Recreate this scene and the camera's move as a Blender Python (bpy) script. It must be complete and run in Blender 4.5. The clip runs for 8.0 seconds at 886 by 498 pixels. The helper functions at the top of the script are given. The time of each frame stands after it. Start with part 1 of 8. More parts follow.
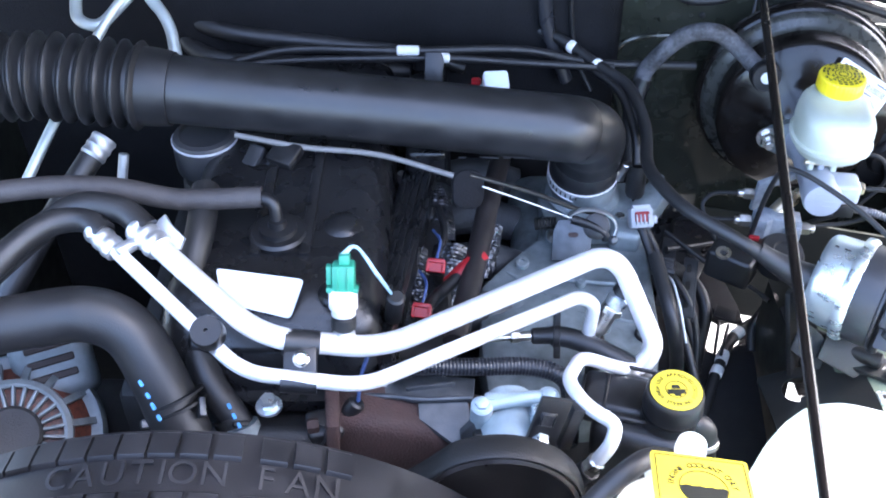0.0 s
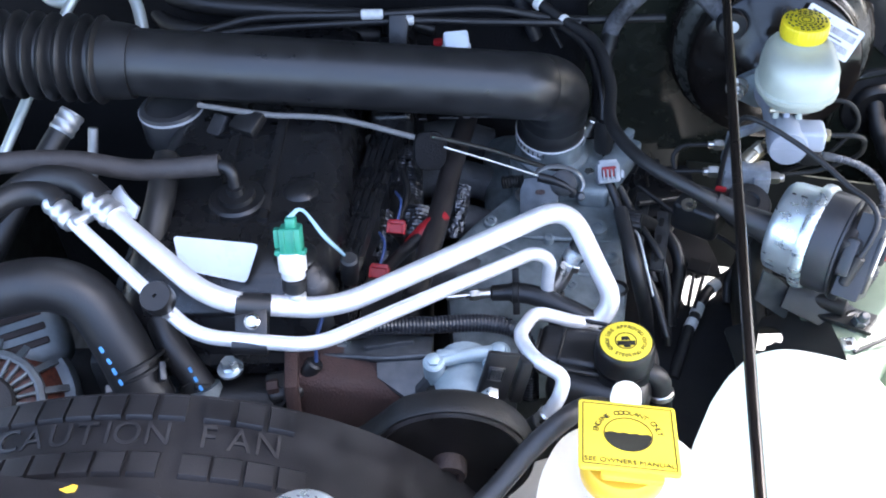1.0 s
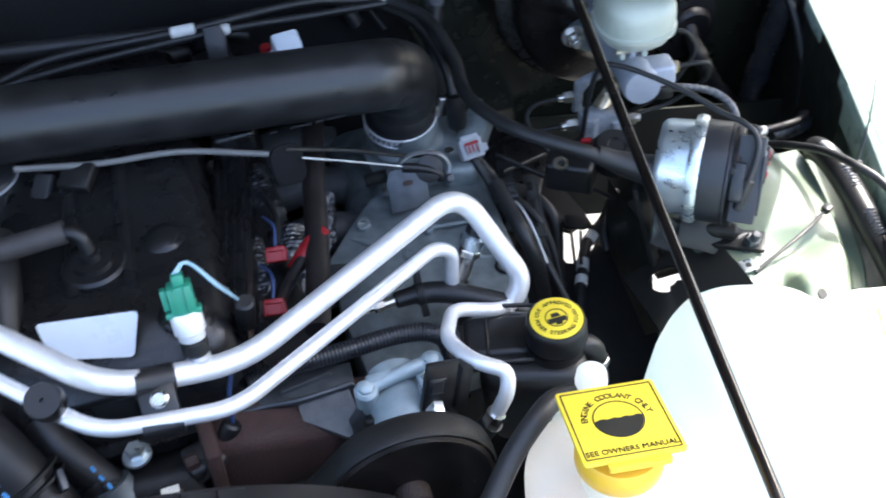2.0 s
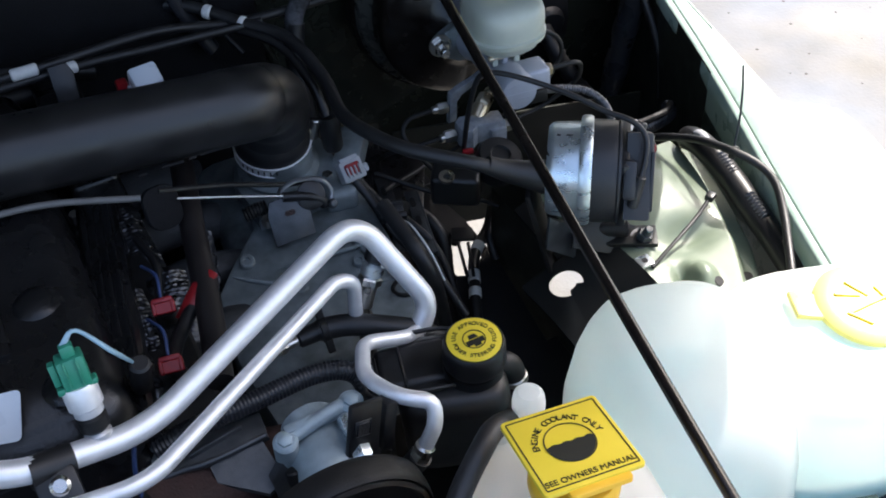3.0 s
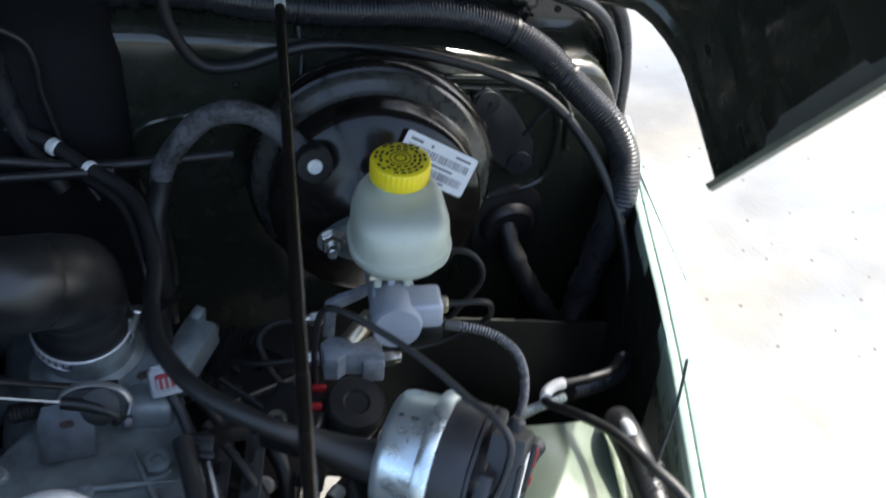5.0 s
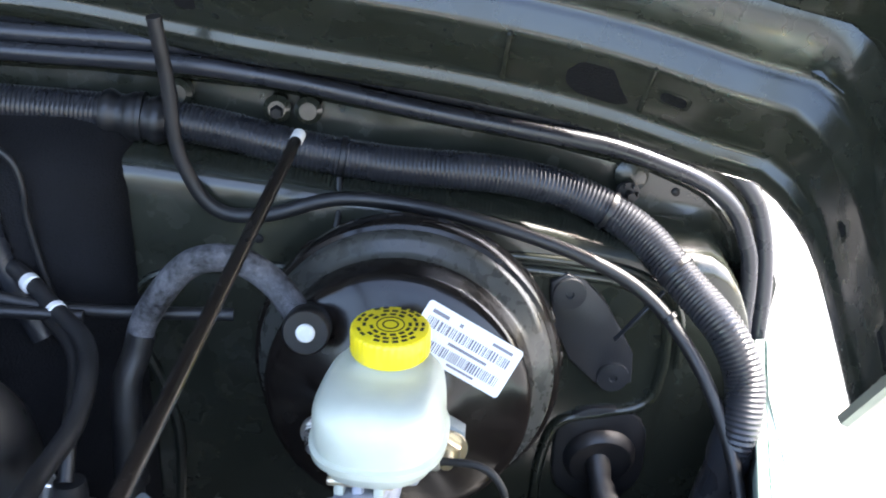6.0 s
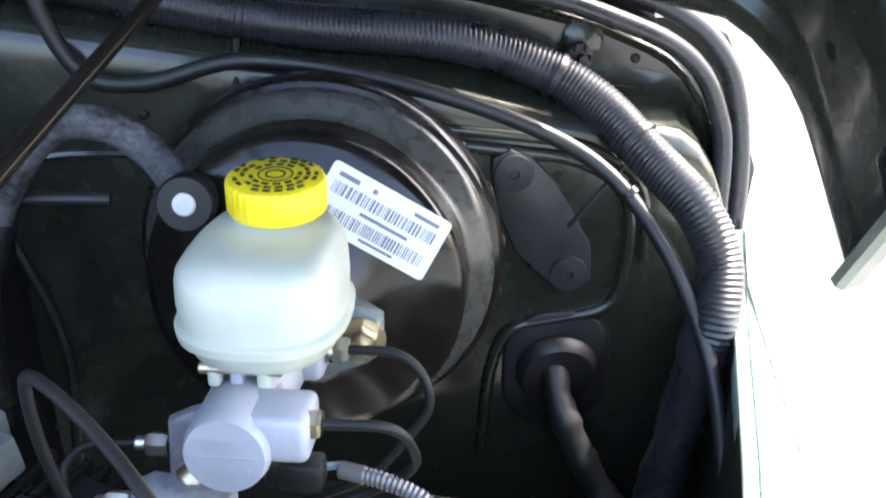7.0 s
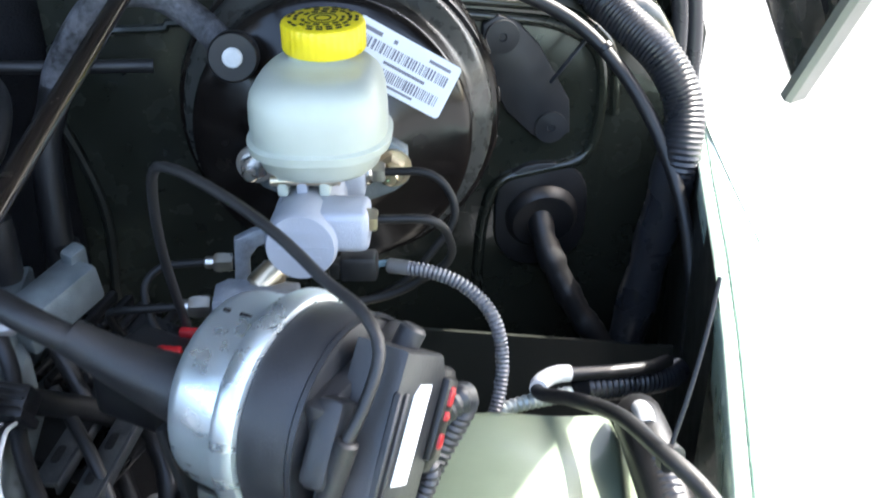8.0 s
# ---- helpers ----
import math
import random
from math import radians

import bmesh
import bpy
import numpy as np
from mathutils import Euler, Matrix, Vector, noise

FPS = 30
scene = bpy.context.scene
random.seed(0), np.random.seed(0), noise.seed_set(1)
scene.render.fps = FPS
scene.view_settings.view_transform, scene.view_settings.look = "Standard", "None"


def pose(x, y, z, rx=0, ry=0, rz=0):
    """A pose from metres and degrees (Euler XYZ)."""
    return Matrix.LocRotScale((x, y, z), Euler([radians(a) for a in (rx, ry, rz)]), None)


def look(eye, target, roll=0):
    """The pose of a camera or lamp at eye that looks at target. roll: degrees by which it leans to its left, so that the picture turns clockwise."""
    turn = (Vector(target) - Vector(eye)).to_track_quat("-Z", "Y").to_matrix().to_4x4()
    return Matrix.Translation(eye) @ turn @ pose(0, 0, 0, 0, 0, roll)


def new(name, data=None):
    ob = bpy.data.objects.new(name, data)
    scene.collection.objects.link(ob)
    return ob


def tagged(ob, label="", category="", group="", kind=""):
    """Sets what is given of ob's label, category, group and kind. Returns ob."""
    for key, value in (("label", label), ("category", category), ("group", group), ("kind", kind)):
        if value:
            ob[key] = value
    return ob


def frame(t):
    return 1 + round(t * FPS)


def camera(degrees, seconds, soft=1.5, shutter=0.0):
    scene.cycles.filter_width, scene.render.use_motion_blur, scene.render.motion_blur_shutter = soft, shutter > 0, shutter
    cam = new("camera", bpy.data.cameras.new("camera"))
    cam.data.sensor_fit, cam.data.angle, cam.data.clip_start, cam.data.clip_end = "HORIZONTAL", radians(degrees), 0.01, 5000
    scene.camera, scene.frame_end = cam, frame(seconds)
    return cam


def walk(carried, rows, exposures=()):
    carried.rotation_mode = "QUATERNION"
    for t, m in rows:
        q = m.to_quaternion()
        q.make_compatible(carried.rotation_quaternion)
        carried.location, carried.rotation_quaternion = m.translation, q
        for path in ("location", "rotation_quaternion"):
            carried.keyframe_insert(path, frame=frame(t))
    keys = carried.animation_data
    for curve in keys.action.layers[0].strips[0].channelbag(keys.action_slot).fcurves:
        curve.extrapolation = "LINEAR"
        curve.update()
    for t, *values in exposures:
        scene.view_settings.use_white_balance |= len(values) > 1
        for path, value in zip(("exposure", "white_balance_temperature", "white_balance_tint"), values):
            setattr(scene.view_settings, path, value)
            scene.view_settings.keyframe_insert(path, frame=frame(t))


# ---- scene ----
cam = camera(48.2, 8.0, soft=1.8, shutter=0.3)
EYE, TILT = 1.75, -41.0
# seconds, metres right / ahead / up of the first eye in its own tilted axes, yaw, pitch, roll
ROWS = [
    (0.0, 0.0000, -0.0000, 0.0000, 0.00, 0.00, -0.00),
    (0.5, 0.0800, -0.0062, -0.0049, 3.15, -1.17, 1.49),
    (1.0, 0.0857, -0.0092, -0.0091, 2.25, -1.84, 1.94),
    (1.5, 0.0464, 0.0269, -0.0016, -0.51, -4.12, 4.56),
    (2.0, -0.0063, 0.0677, 0.0247, -10.44, -4.73, 14.37),
    (2.2, -0.0343, 0.0934, 0.0336, -15.04, -5.54, 16.30),
    (3.3, -0.0425, 0.1220, 0.0536, -21.68, -7.66, 19.24),
    (3.5, -0.0239, 0.1211, 0.0581, -22.75, -7.91, 18.95),
    (4.0, 0.0408, 0.1545, 0.1008, -22.89, -6.96, 20.85),
    (4.5, 0.1256, 0.2151, 0.1313, -20.13, -5.31, 18.26),
    (5.0, 0.2561, 0.3033, 0.1214, -15.54, -0.21, 8.09),
    (5.2, 0.3153, 0.3380, 0.1332, -12.12, 1.65, 5.52),
    (6.3, 0.4957, 0.5554, 0.0567, -2.39, 17.83, -0.24),
    (6.5, 0.5106, 0.5909, 0.0573, -3.35, 16.99, 0.44),
    (7.0, 0.5149, 0.6392, 0.0271, -3.53, 14.60, 2.14),
    (7.5, 0.4857, 0.6113, -0.0193, -4.67, 12.83, 4.82),
    (8.0, 0.4470, 0.5548, -0.0645, -6.47, 10.77, 5.54),
]
walk(cam, [(t, pose(0, 0, EYE, TILT) @ pose(x, y, z, 90 + pitch, roll, yaw)) for t, x, y, z, yaw, pitch, roll in ROWS],
     ((0.0, 3.88, 5950, 15), (1.0, 3.3, 6050, 13), (1.5, 3.0, 6150, 11), (2.2, 2.6, 6250, 9), (3.3, 1.5, 6450, 11), (4.5, 1.37, 6180, 6), (5.0, 1.92, 6280, 7), (5.2, 2.12, 6330, 7), (6.3, 3.75, 6400, 13), (7.0, 3.33, 6450, 12), (7.5, 3.1, 6400, 9), (8.0, 3.15, 6350, 8)))

# ---- sun, sky ----
SUN_TO = Vector((0.76, 0.27, 1.0)).normalized()
world = bpy.data.worlds.new("sky")
scene.world = world
world.use_nodes = True
wn, wl = world.node_tree.nodes, world.node_tree.links
sky = wn.new("ShaderNodeTexSky")
sky.sky_type, sky.sun_disc = "NISHITA", False
sky.dust_density, sky.ozone_density = 4.5, 0.8
sky.sun_elevation, sky.sun_rotation = math.asin(SUN_TO.z), math.atan2(SUN_TO.x, SUN_TO.y)
wl.new(sky.outputs[0], wn["Background"].inputs[0])
wn["Background"].inputs[1].default_value = 0.15
sun = new("sun", bpy.data.lights.new("sun", "SUN"))
sun.data.energy, sun.data.angle, sun.data.color = 2.3, radians(0.53), (1.0, 0.95, 0.88)
sun.matrix_world = look(SUN_TO * 20, (0, 0, 0))


# ---- materials ----
def mat(name, color, rough=0.5, metal=0.0, var=0.2, scale=35.0, bump=0.08, fine=600.0, dust=0.0, dust_color=(0.35, 0.32, 0.28),
        coat=0.0, sss=0.0, stretch=(1, 1, 1), spec=0.5, blotch=6.0):
    m = bpy.data.materials.new(name)
    m.use_nodes = True
    n, l = m.node_tree.nodes, m.node_tree.links
    b = n["Principled BSDF"]
    tc = n.new("ShaderNodeTexCoord")
    mp = n.new("ShaderNodeMapping")
    mp.inputs["Scale"].default_value = stretch
    l.new(tc.outputs["Object"], mp.inputs[0])
    n1 = n.new("ShaderNodeTexNoise")
    n1.inputs["Scale"].default_value, n1.inputs["Detail"].default_value = scale, 6
    n2 = n.new("ShaderNodeTexNoise")
    n2.inputs["Scale"].default_value, n2.inputs["Detail"].default_value = blotch, 3
    n3 = n.new("ShaderNodeTexNoise")
    n3.inputs["Scale"].default_value, n3.inputs["Detail"].default_value = fine, 2
    for k in (n1, n2, n3):
        l.new(mp.outputs[0], k.inputs["Vector"])
    ad = n.new("ShaderNodeMath")
    ad.operation = "ADD"
    l.new(n1.outputs[0], ad.inputs[0])
    l.new(n2.outputs[0], ad.inputs[1])
    rm = n.new("ShaderNodeMapRange")
    rm.inputs[1].default_value, rm.inputs[2].default_value = 0.7, 1.3
    l.new(ad.outputs[0], rm.inputs[0])
    mx = n.new("ShaderNodeMix")
    mx.data_type = "RGBA"
    mx.inputs[6].default_value = (*[c * (1 - var) for c in color], 1)
    mx.inputs[7].default_value = (*[min(1, c * (1 + var)) for c in color], 1)
    l.new(rm.outputs[0], mx.inputs[0])
    out = mx.outputs[2]
    if dust:
        g = n.new("ShaderNodeNewGeometry")
        sp = n.new("ShaderNodeSeparateXYZ")
        l.new(g.outputs["Normal"], sp.inputs[0])
        up = n.new("ShaderNodeMapRange")
        up.inputs[1].default_value, up.inputs[2].default_value, up.inputs[4].default_value = 0.1, 1.0, dust
        l.new(sp.outputs[2], up.inputs[0])
        mu = n.new("ShaderNodeMath")
        mu.operation = "MULTIPLY"
        l.new(up.outputs[0], mu.inputs[0])
        l.new(rm.outputs[0], mu.inputs[1])
        dx = n.new("ShaderNodeMix")
        dx.data_type = "RGBA"
        l.new(mu.outputs[0], dx.inputs[0])
        l.new(out, dx.inputs[6])
        dx.inputs[7].default_value = (*dust_color, 1)
        out = dx.outputs[2]
    l.new(out, b.inputs["Base Color"])
    rr = n.new("ShaderNodeMapRange")
    rr.inputs[1].default_value, rr.inputs[2].default_value = 0.3, 0.7
    rr.inputs[3].default_value, rr.inputs[4].default_value = max(0.03, rough - 0.1), min(1, rough + 0.1)
    l.new(n1.outputs[0], rr.inputs[0])
    l.new(rr.outputs[0], b.inputs["Roughness"])
    b.inputs["Metallic"].default_value = metal
    b.inputs["Specular IOR Level"].default_value = spec
    if coat:
        b.inputs["Coat Weight"].default_value, b.inputs["Coat Roughness"].default_value = coat, 0.08
    if sss:
        b.inputs["Subsurface Weight"].default_value = sss
        b.inputs["Subsurface Radius"].default_value = (0.02, 0.02, 0.018)
    if bump:
        bp = n.new("ShaderNodeBump")
        bp.inputs["Strength"].default_value, bp.inputs["Distance"].default_value = bump, 0.002
        l.new(n3.outputs[0], bp.inputs["Height"])
        l.new(bp.outputs[0], b.inputs["Normal"])
    return m


RUBBER = mat("hose_rubber", (0.011, 0.011, 0.012), 0.46, dust=0.03, bump=0.1)
RUBBER_WORN = mat("worn_rubber", (0.062, 0.062, 0.068), 0.7, var=0.95, scale=220, bump=0.5, blotch=45, stretch=(1, 1, 1))
RUBBER_DUSTY = mat("dusty_rubber", (0.042, 0.037, 0.036), 0.6, var=0.35, scale=90, bump=0.25)
PLASTIC = mat("black_plastic", (0.008, 0.008, 0.009), 0.4, var=0.25, dust=0.015)
TUBE_PLASTIC = mat("moulded_plastic", (0.012, 0.012, 0.013), 0.37, var=0.3, bump=0.06, dust=0.02, spec=0.58)
SHROUD = mat("shroud_plastic", (0.011, 0.011, 0.013), 0.44, var=0.35, dust=0.02, spec=0.45)
LOOM = mat("loom_plastic", (0.020, 0.021, 0.025), 0.30, bump=0.02)
BLACK_PAINT = mat("gloss_black_paint", (0.009, 0.007, 0.006), 0.2, coat=0.08, bump=0.01, var=0.3, spec=0.38)
# black paint with a sky reflection's paleness put into the base colour
SATIN_PAINT = mat("sky_sheen_satin_paint", (0.045, 0.045, 0.040), 0.30, var=0.25, bump=0.05, scale=90, coat=0.2)
BLACK_STEEL = mat("black_steel", (0.009, 0.009, 0.009), 0.55, bump=0.08, spec=0.35)
COVER_PAINT = mat("valve_cover_paint", (0.008, 0.008, 0.009), 0.29, bump=0.12, fine=250, dust=0.012)
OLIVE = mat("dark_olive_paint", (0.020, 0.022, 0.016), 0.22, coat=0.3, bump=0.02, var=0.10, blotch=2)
HEM_GREY = mat("dusty_hem_paint", (0.13, 0.132, 0.118), 0.5, coat=0.2, bump=0.03, var=0.15)
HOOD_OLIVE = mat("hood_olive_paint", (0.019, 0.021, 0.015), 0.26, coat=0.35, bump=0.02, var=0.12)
# dull olive paint; also the shade colour of the green fenders' upright sides
OLIVE_DULL = mat("dull_olive_and_shade", (0.016, 0.018, 0.014), 0.40, bump=0.06, var=0.2)
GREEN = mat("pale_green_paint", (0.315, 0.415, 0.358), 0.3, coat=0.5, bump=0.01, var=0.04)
# darker copy of the fender's green, with the bay's shade in the colour
GREEN_IN = mat("shaded_green_inner_paint", (0.150, 0.185, 0.132), 0.42, coat=0.12, bump=0.04, var=0.12, scale=60)
ALU_PIPE = mat("aluminium_pipe", (0.84, 0.84, 0.85), 0.42, metal=0.55, var=0.06, scale=160, bump=0.06)
ALU = mat("aluminium", (0.62, 0.63, 0.65), 0.4, metal=0.9, var=0.15, bump=0.1)
ALU_DULL = mat("dull_aluminium", (0.40, 0.41, 0.42), 0.42, metal=0.8, var=0.2, bump=0.1)
ALTERNATOR = mat("weathered_casting", (0.17, 0.195, 0.21), 0.5, metal=0.4, var=0.3, scale=70, bump=0.35, fine=900)
ALU_CAST = mat("cast_aluminium", (0.205, 0.235, 0.245), 0.46, metal=0.45, var=0.5, scale=45, bump=0.45, fine=900, blotch=9)
CAST_PALE = mat("pale_cast_aluminium", (0.40, 0.42, 0.47), 0.5, metal=0.25, var=0.12, bump=0.3, fine=1200)
ZINC = mat("zinc_plate", (0.72, 0.79, 0.82), 0.32, metal=0.85, var=0.06, scale=50, blotch=18, bump=0.015, stretch=(1, 1, 3))
STEEL = mat("bright_steel", (0.6, 0.58, 0.55), 0.3, metal=1.0, var=0.2, bump=0.05)
BRASS = mat("yellow_zinc", (0.62, 0.53, 0.38), 0.32, metal=1.0, var=0.3)
RUST = mat("rusty_iron", (0.040, 0.021, 0.018), 0.8, var=0.45, scale=50, bump=0.6, fine=400)
IRON = mat("grey_iron", (0.06, 0.062, 0.066), 0.6, metal=0.3, var=0.4, bump=0.4, fine=350)
PAD = mat("insulation_felt", (0.007, 0.007, 0.008), 0.85, var=0.5, scale=80, bump=0.6, fine=500, spec=0.2)
APRON = mat("black_apron_paint", (0.008, 0.009, 0.009), 0.46, var=0.3, bump=0.08, spec=0.35)
GRIME = mat("grimy_iron", (0.007, 0.007, 0.008), 0.6, var=0.4, bump=0.4)
PULLEY = mat("pulley_black", (0.009, 0.0075, 0.007), 0.36, var=0.4, spec=0.5)
HUB = mat("rusty_hub", (0.022, 0.013, 0.011), 0.6, var=0.4, bump=0.4)
PLATE_DULL = mat("dull_plated_steel", (0.085, 0.092, 0.10), 0.40, metal=0.6, var=0.4, scale=60, bump=0.2)
VIOLET_WIRE = mat("violet_blue_wire", (0.03, 0.055, 0.15), 0.5)
VALVE_CAST = mat("dirty_cast_alloy", (0.27, 0.29, 0.32), 0.42, metal=0.3, var=0.35, scale=120, bump=0.4, fine=700, blotch=40)
PUMP_ALU = mat("bluish_cast_aluminium", (0.33, 0.40, 0.43), 0.5, metal=0.35, var=0.25, scale=70, bump=0.35, fine=900)
BELT = mat("belt_rubber", (0.007, 0.007, 0.007), 0.55, bump=0.2, spec=0.35)
CAP_YELLOW = mat("pale_yellow_plastic", (0.95, 0.82, 0.22), 0.3, var=0.05, sss=0.2)
YELLOW = mat("yellow_plastic", (0.86, 0.68, 0.02), 0.35, var=0.05, sss=0.1)
YELLOW_LABEL = mat("yellow_label", (0.82, 0.63, 0.05), 0.38, var=0.05, bump=0.02)
ORANGE = mat("amber_plastic", (0.85, 0.50, 0.04), 0.4, var=0.06, sss=0.15)
INK = mat("black_ink", (0.02, 0.02, 0.015), 0.5, var=0.05, bump=0)
WHITE_LABEL = mat("white_label", (0.72, 0.74, 0.78), 0.35, var=0.04, bump=0.02)
GREY_LABEL = mat("pale_grey_label", (0.62, 0.67, 0.72), 0.3, var=0.04, bump=0.02)
GREY_INK = mat("grey_ink", (0.16, 0.16, 0.20), 0.5, var=0.1, bump=0)
GREEN_PLASTIC = mat("green_plastic", (0.035, 0.26, 0.165), 0.4, var=0.1)
BLUE_WIRE = mat("pale_blue_wire", (0.30, 0.46, 0.55), 0.5)
BLUE_MARK = mat("blue_paint_mark", (0.1, 0.35, 0.75), 0.5, var=0.4)
RED = mat("red_plastic", (0.28, 0.010, 0.014), 0.4, var=0.15)
GREY_PLASTIC = mat("grey_plastic", (0.34, 0.35, 0.37), 0.5, var=0.1)
WHITE_MARK = mat("white_tape", (0.70, 0.70, 0.68), 0.55, var=0.15, scale=150)
FOIL = mat("heat_foil", (0.115, 0.12, 0.135), 0.33, metal=0.9, var=0.35, scale=90, bump=0.2, fine=300)
RESERVOIR = mat("milky_plastic", (0.50, 0.53, 0.45), 0.34, var=0.10, scale=14, sss=0.35, bump=0.03, blotch=30)
WHITE_STEEL = mat("dull_white_tube", (0.46, 0.50, 0.48), 0.38, var=0.2, metal=0.5)
CABLE_GREY = mat("grey_cable_sheath", (0.13, 0.128, 0.125), 0.5)
SLEEVE = mat("spiral_sleeve", (0.105, 0.105, 0.115), 0.24, metal=0.0, var=0.3, scale=200, spec=0.8)
MID_PLASTIC = mat("charcoal_plastic", (0.020, 0.021, 0.024), 0.42, var=0.2, dust=0.03)


def bottle_material():
    """Thin milky plastic that lets some light through."""
    m = mat("translucent_bottle", (0.93, 0.94, 0.92), 0.4, var=0.04, bump=0.03)
    n, l = m.node_tree.nodes, m.node_tree.links
    out, b = n["Material Output"], n["Principled BSDF"]
    tl = n.new("ShaderNodeBsdfTranslucent")
    tl.inputs[0].default_value = (0.95, 0.96, 0.92, 1)
    tr = n.new("ShaderNodeBsdfTransparent")
    tr.inputs[0].default_value = (0.92, 0.95, 0.93, 1)
    m1, m2 = n.new("ShaderNodeMixShader"), n.new("ShaderNodeMixShader")
    m1.inputs[0].default_value, m2.inputs[0].default_value = 0.60, 0.12
    l.new(b.outputs[0], m1.inputs[1])
    l.new(tl.outputs[0], m1.inputs[2])
    l.new(m1.outputs[0], m2.inputs[1])
    l.new(tr.outputs[0], m2.inputs[2])
    l.new(m2.outputs[0], out.inputs[0])
    return m


def concrete_material():
    m = mat("concrete", (0.196, 0.193, 0.186), 0.85, var=0.34, scale=4.0, blotch=1.3, bump=0.5, fine=90)
    n, l = m.node_tree.nodes, m.node_tree.links
    b = n["Principled BSDF"]
    was = b.inputs["Base Color"].links[0].from_socket
    tc = [k for k in n if k.bl_idname == "ShaderNodeTexCoord"][0]
    vo = n.new("ShaderNodeTexVoronoi")
    vo.inputs["Scale"].default_value, vo.inputs["Randomness"].default_value = 15.0, 1.0
    nz = n.new("ShaderNodeTexNoise")
    nz.inputs["Scale"].default_value = 60
    l.new(tc.outputs["Object"], vo.inputs["Vector"])
    l.new(tc.outputs["Object"], nz.inputs["Vector"])
    ad = n.new("ShaderNodeMath")
    ad.operation = "MULTIPLY_ADD"
    ad.inputs[1].default_value, ad.inputs[2].default_value = 0.10, -0.05
    l.new(nz.outputs[0], ad.inputs[0])
    a2 = n.new("ShaderNodeMath")
    a2.operation = "ADD"
    l.new(vo.outputs["Distance"], a2.inputs[0])
    l.new(ad.outputs[0], a2.inputs[1])
    cut = n.new("ShaderNodeMath")
    cut.operation = "LESS_THAN"
    cut.inputs[1].default_value = 0.078
    l.new(a2.outputs[0], cut.inputs[0])
    # warm and cool patches
    hue = n.new("ShaderNodeTexNoise")
    hue.inputs["Scale"].default_value, hue.inputs["Detail"].default_value = 2.2, 7
    l.new(tc.outputs["Object"], hue.inputs["Vector"])
    ramp = n.new("ShaderNodeMapRange")
    ramp.inputs[1].default_value, ramp.inputs[2].default_value = 0.40, 0.60
    l.new(hue.outputs[0], ramp.inputs[0])
    tone = n.new("ShaderNodeMix")
    tone.data_type = "RGBA"
    tone.inputs[6].default_value, tone.inputs[7].default_value = (0.86, 0.92, 1.02, 1), (1.06, 1.02, 0.94, 1)
    l.new(ramp.outputs[0], tone.inputs[0])
    mul = n.new("ShaderNodeMix")
    mul.data_type, mul.blend_type = "RGBA", "MULTIPLY"
    mul.inputs[0].default_value = 1.0
    l.new(was, mul.inputs[6])
    l.new(tone.outputs[2], mul.inputs[7])
    was = mul.outputs[2]
    mx = n.new("ShaderNodeMix")
    mx.data_type = "RGBA"
    l.new(cut.outputs[0], mx.inputs[0])
    l.new(was, mx.inputs[6])
    mx.inputs[7].default_value = (0.06, 0.055, 0.05, 1)
    l.new(mx.outputs[2], b.inputs["Base Color"])
    return m


BOTTLE = bottle_material()
CONCRETE = concrete_material()
FLUID_BLUE = mat("blue_washer_fluid", (0.10, 0.55, 0.68), 0.1, var=0.05, bump=0)
FLUID_PINK = mat("amber_coolant", (0.75, 0.42, 0.22), 0.2, var=0.1, bump=0)


# ---- shapes ----
def V(*a):
    return Vector(a)


def aim(origin, axis, side=(0, 0, 1)):
    """A pose at origin whose z looks along axis and whose x lies near side."""
    z = Vector(axis).normalized()
    s = Vector(side)
    if abs(z.dot(s.normalized())) > 0.98:
        s = Vector((1, 0, 0)) if abs(z.x) < 0.9 else Vector((0, 1, 0))
    y = z.cross(s).normalized()
    x = y.cross(z)
    return Matrix.Translation(origin) @ Matrix((x, y, z)).transposed().to_4x4()


def raw(verts, faces):
    me = bpy.data.meshes.new("tmp")
    me.from_pydata([tuple(v) for v in verts], [], faces)
    bm = bmesh.new()
    bm.from_mesh(me)
    bpy.data.meshes.remove(me)
    return bm


def thing(name, base, label, category, group="", kind=""):
    e = new(name)
    e.empty_display_size = 0.02
    e.location = base
    return tagged(e, label, category, group, kind)


def finish(name, bm, material, angle=38):
    bmesh.ops.recalc_face_normals(bm, faces=bm.faces)
    me = bpy.data.meshes.new(name)
    bm.to_mesh(me)
    bm.free()
    me.materials.append(material)
    me.shade_smooth()
    me.set_sharp_from_angle(angle=radians(angle))
    return me


def part(name, bm, material, parent, label="", angle=38):
    ob = new(name, finish(name, bm, material, angle))
    ob.parent = parent
    if parent.type == "EMPTY":
        ob.matrix_parent_inverse = Matrix.Translation(-parent.location)
    return tagged(ob, label)


def solo(name, bm, material, label, category, group="", kind="", angle=38):
    return tagged(new(name, finish(name, bm, material, angle)), label, category, group, kind)


def merge(*bms):
    a = bms[0]
    for b in bms[1:]:
        me = bpy.data.meshes.new("tmp")
        b.to_mesh(me)
        b.free()
        a.from_mesh(me)
        bpy.data.meshes.remove(me)
    return a


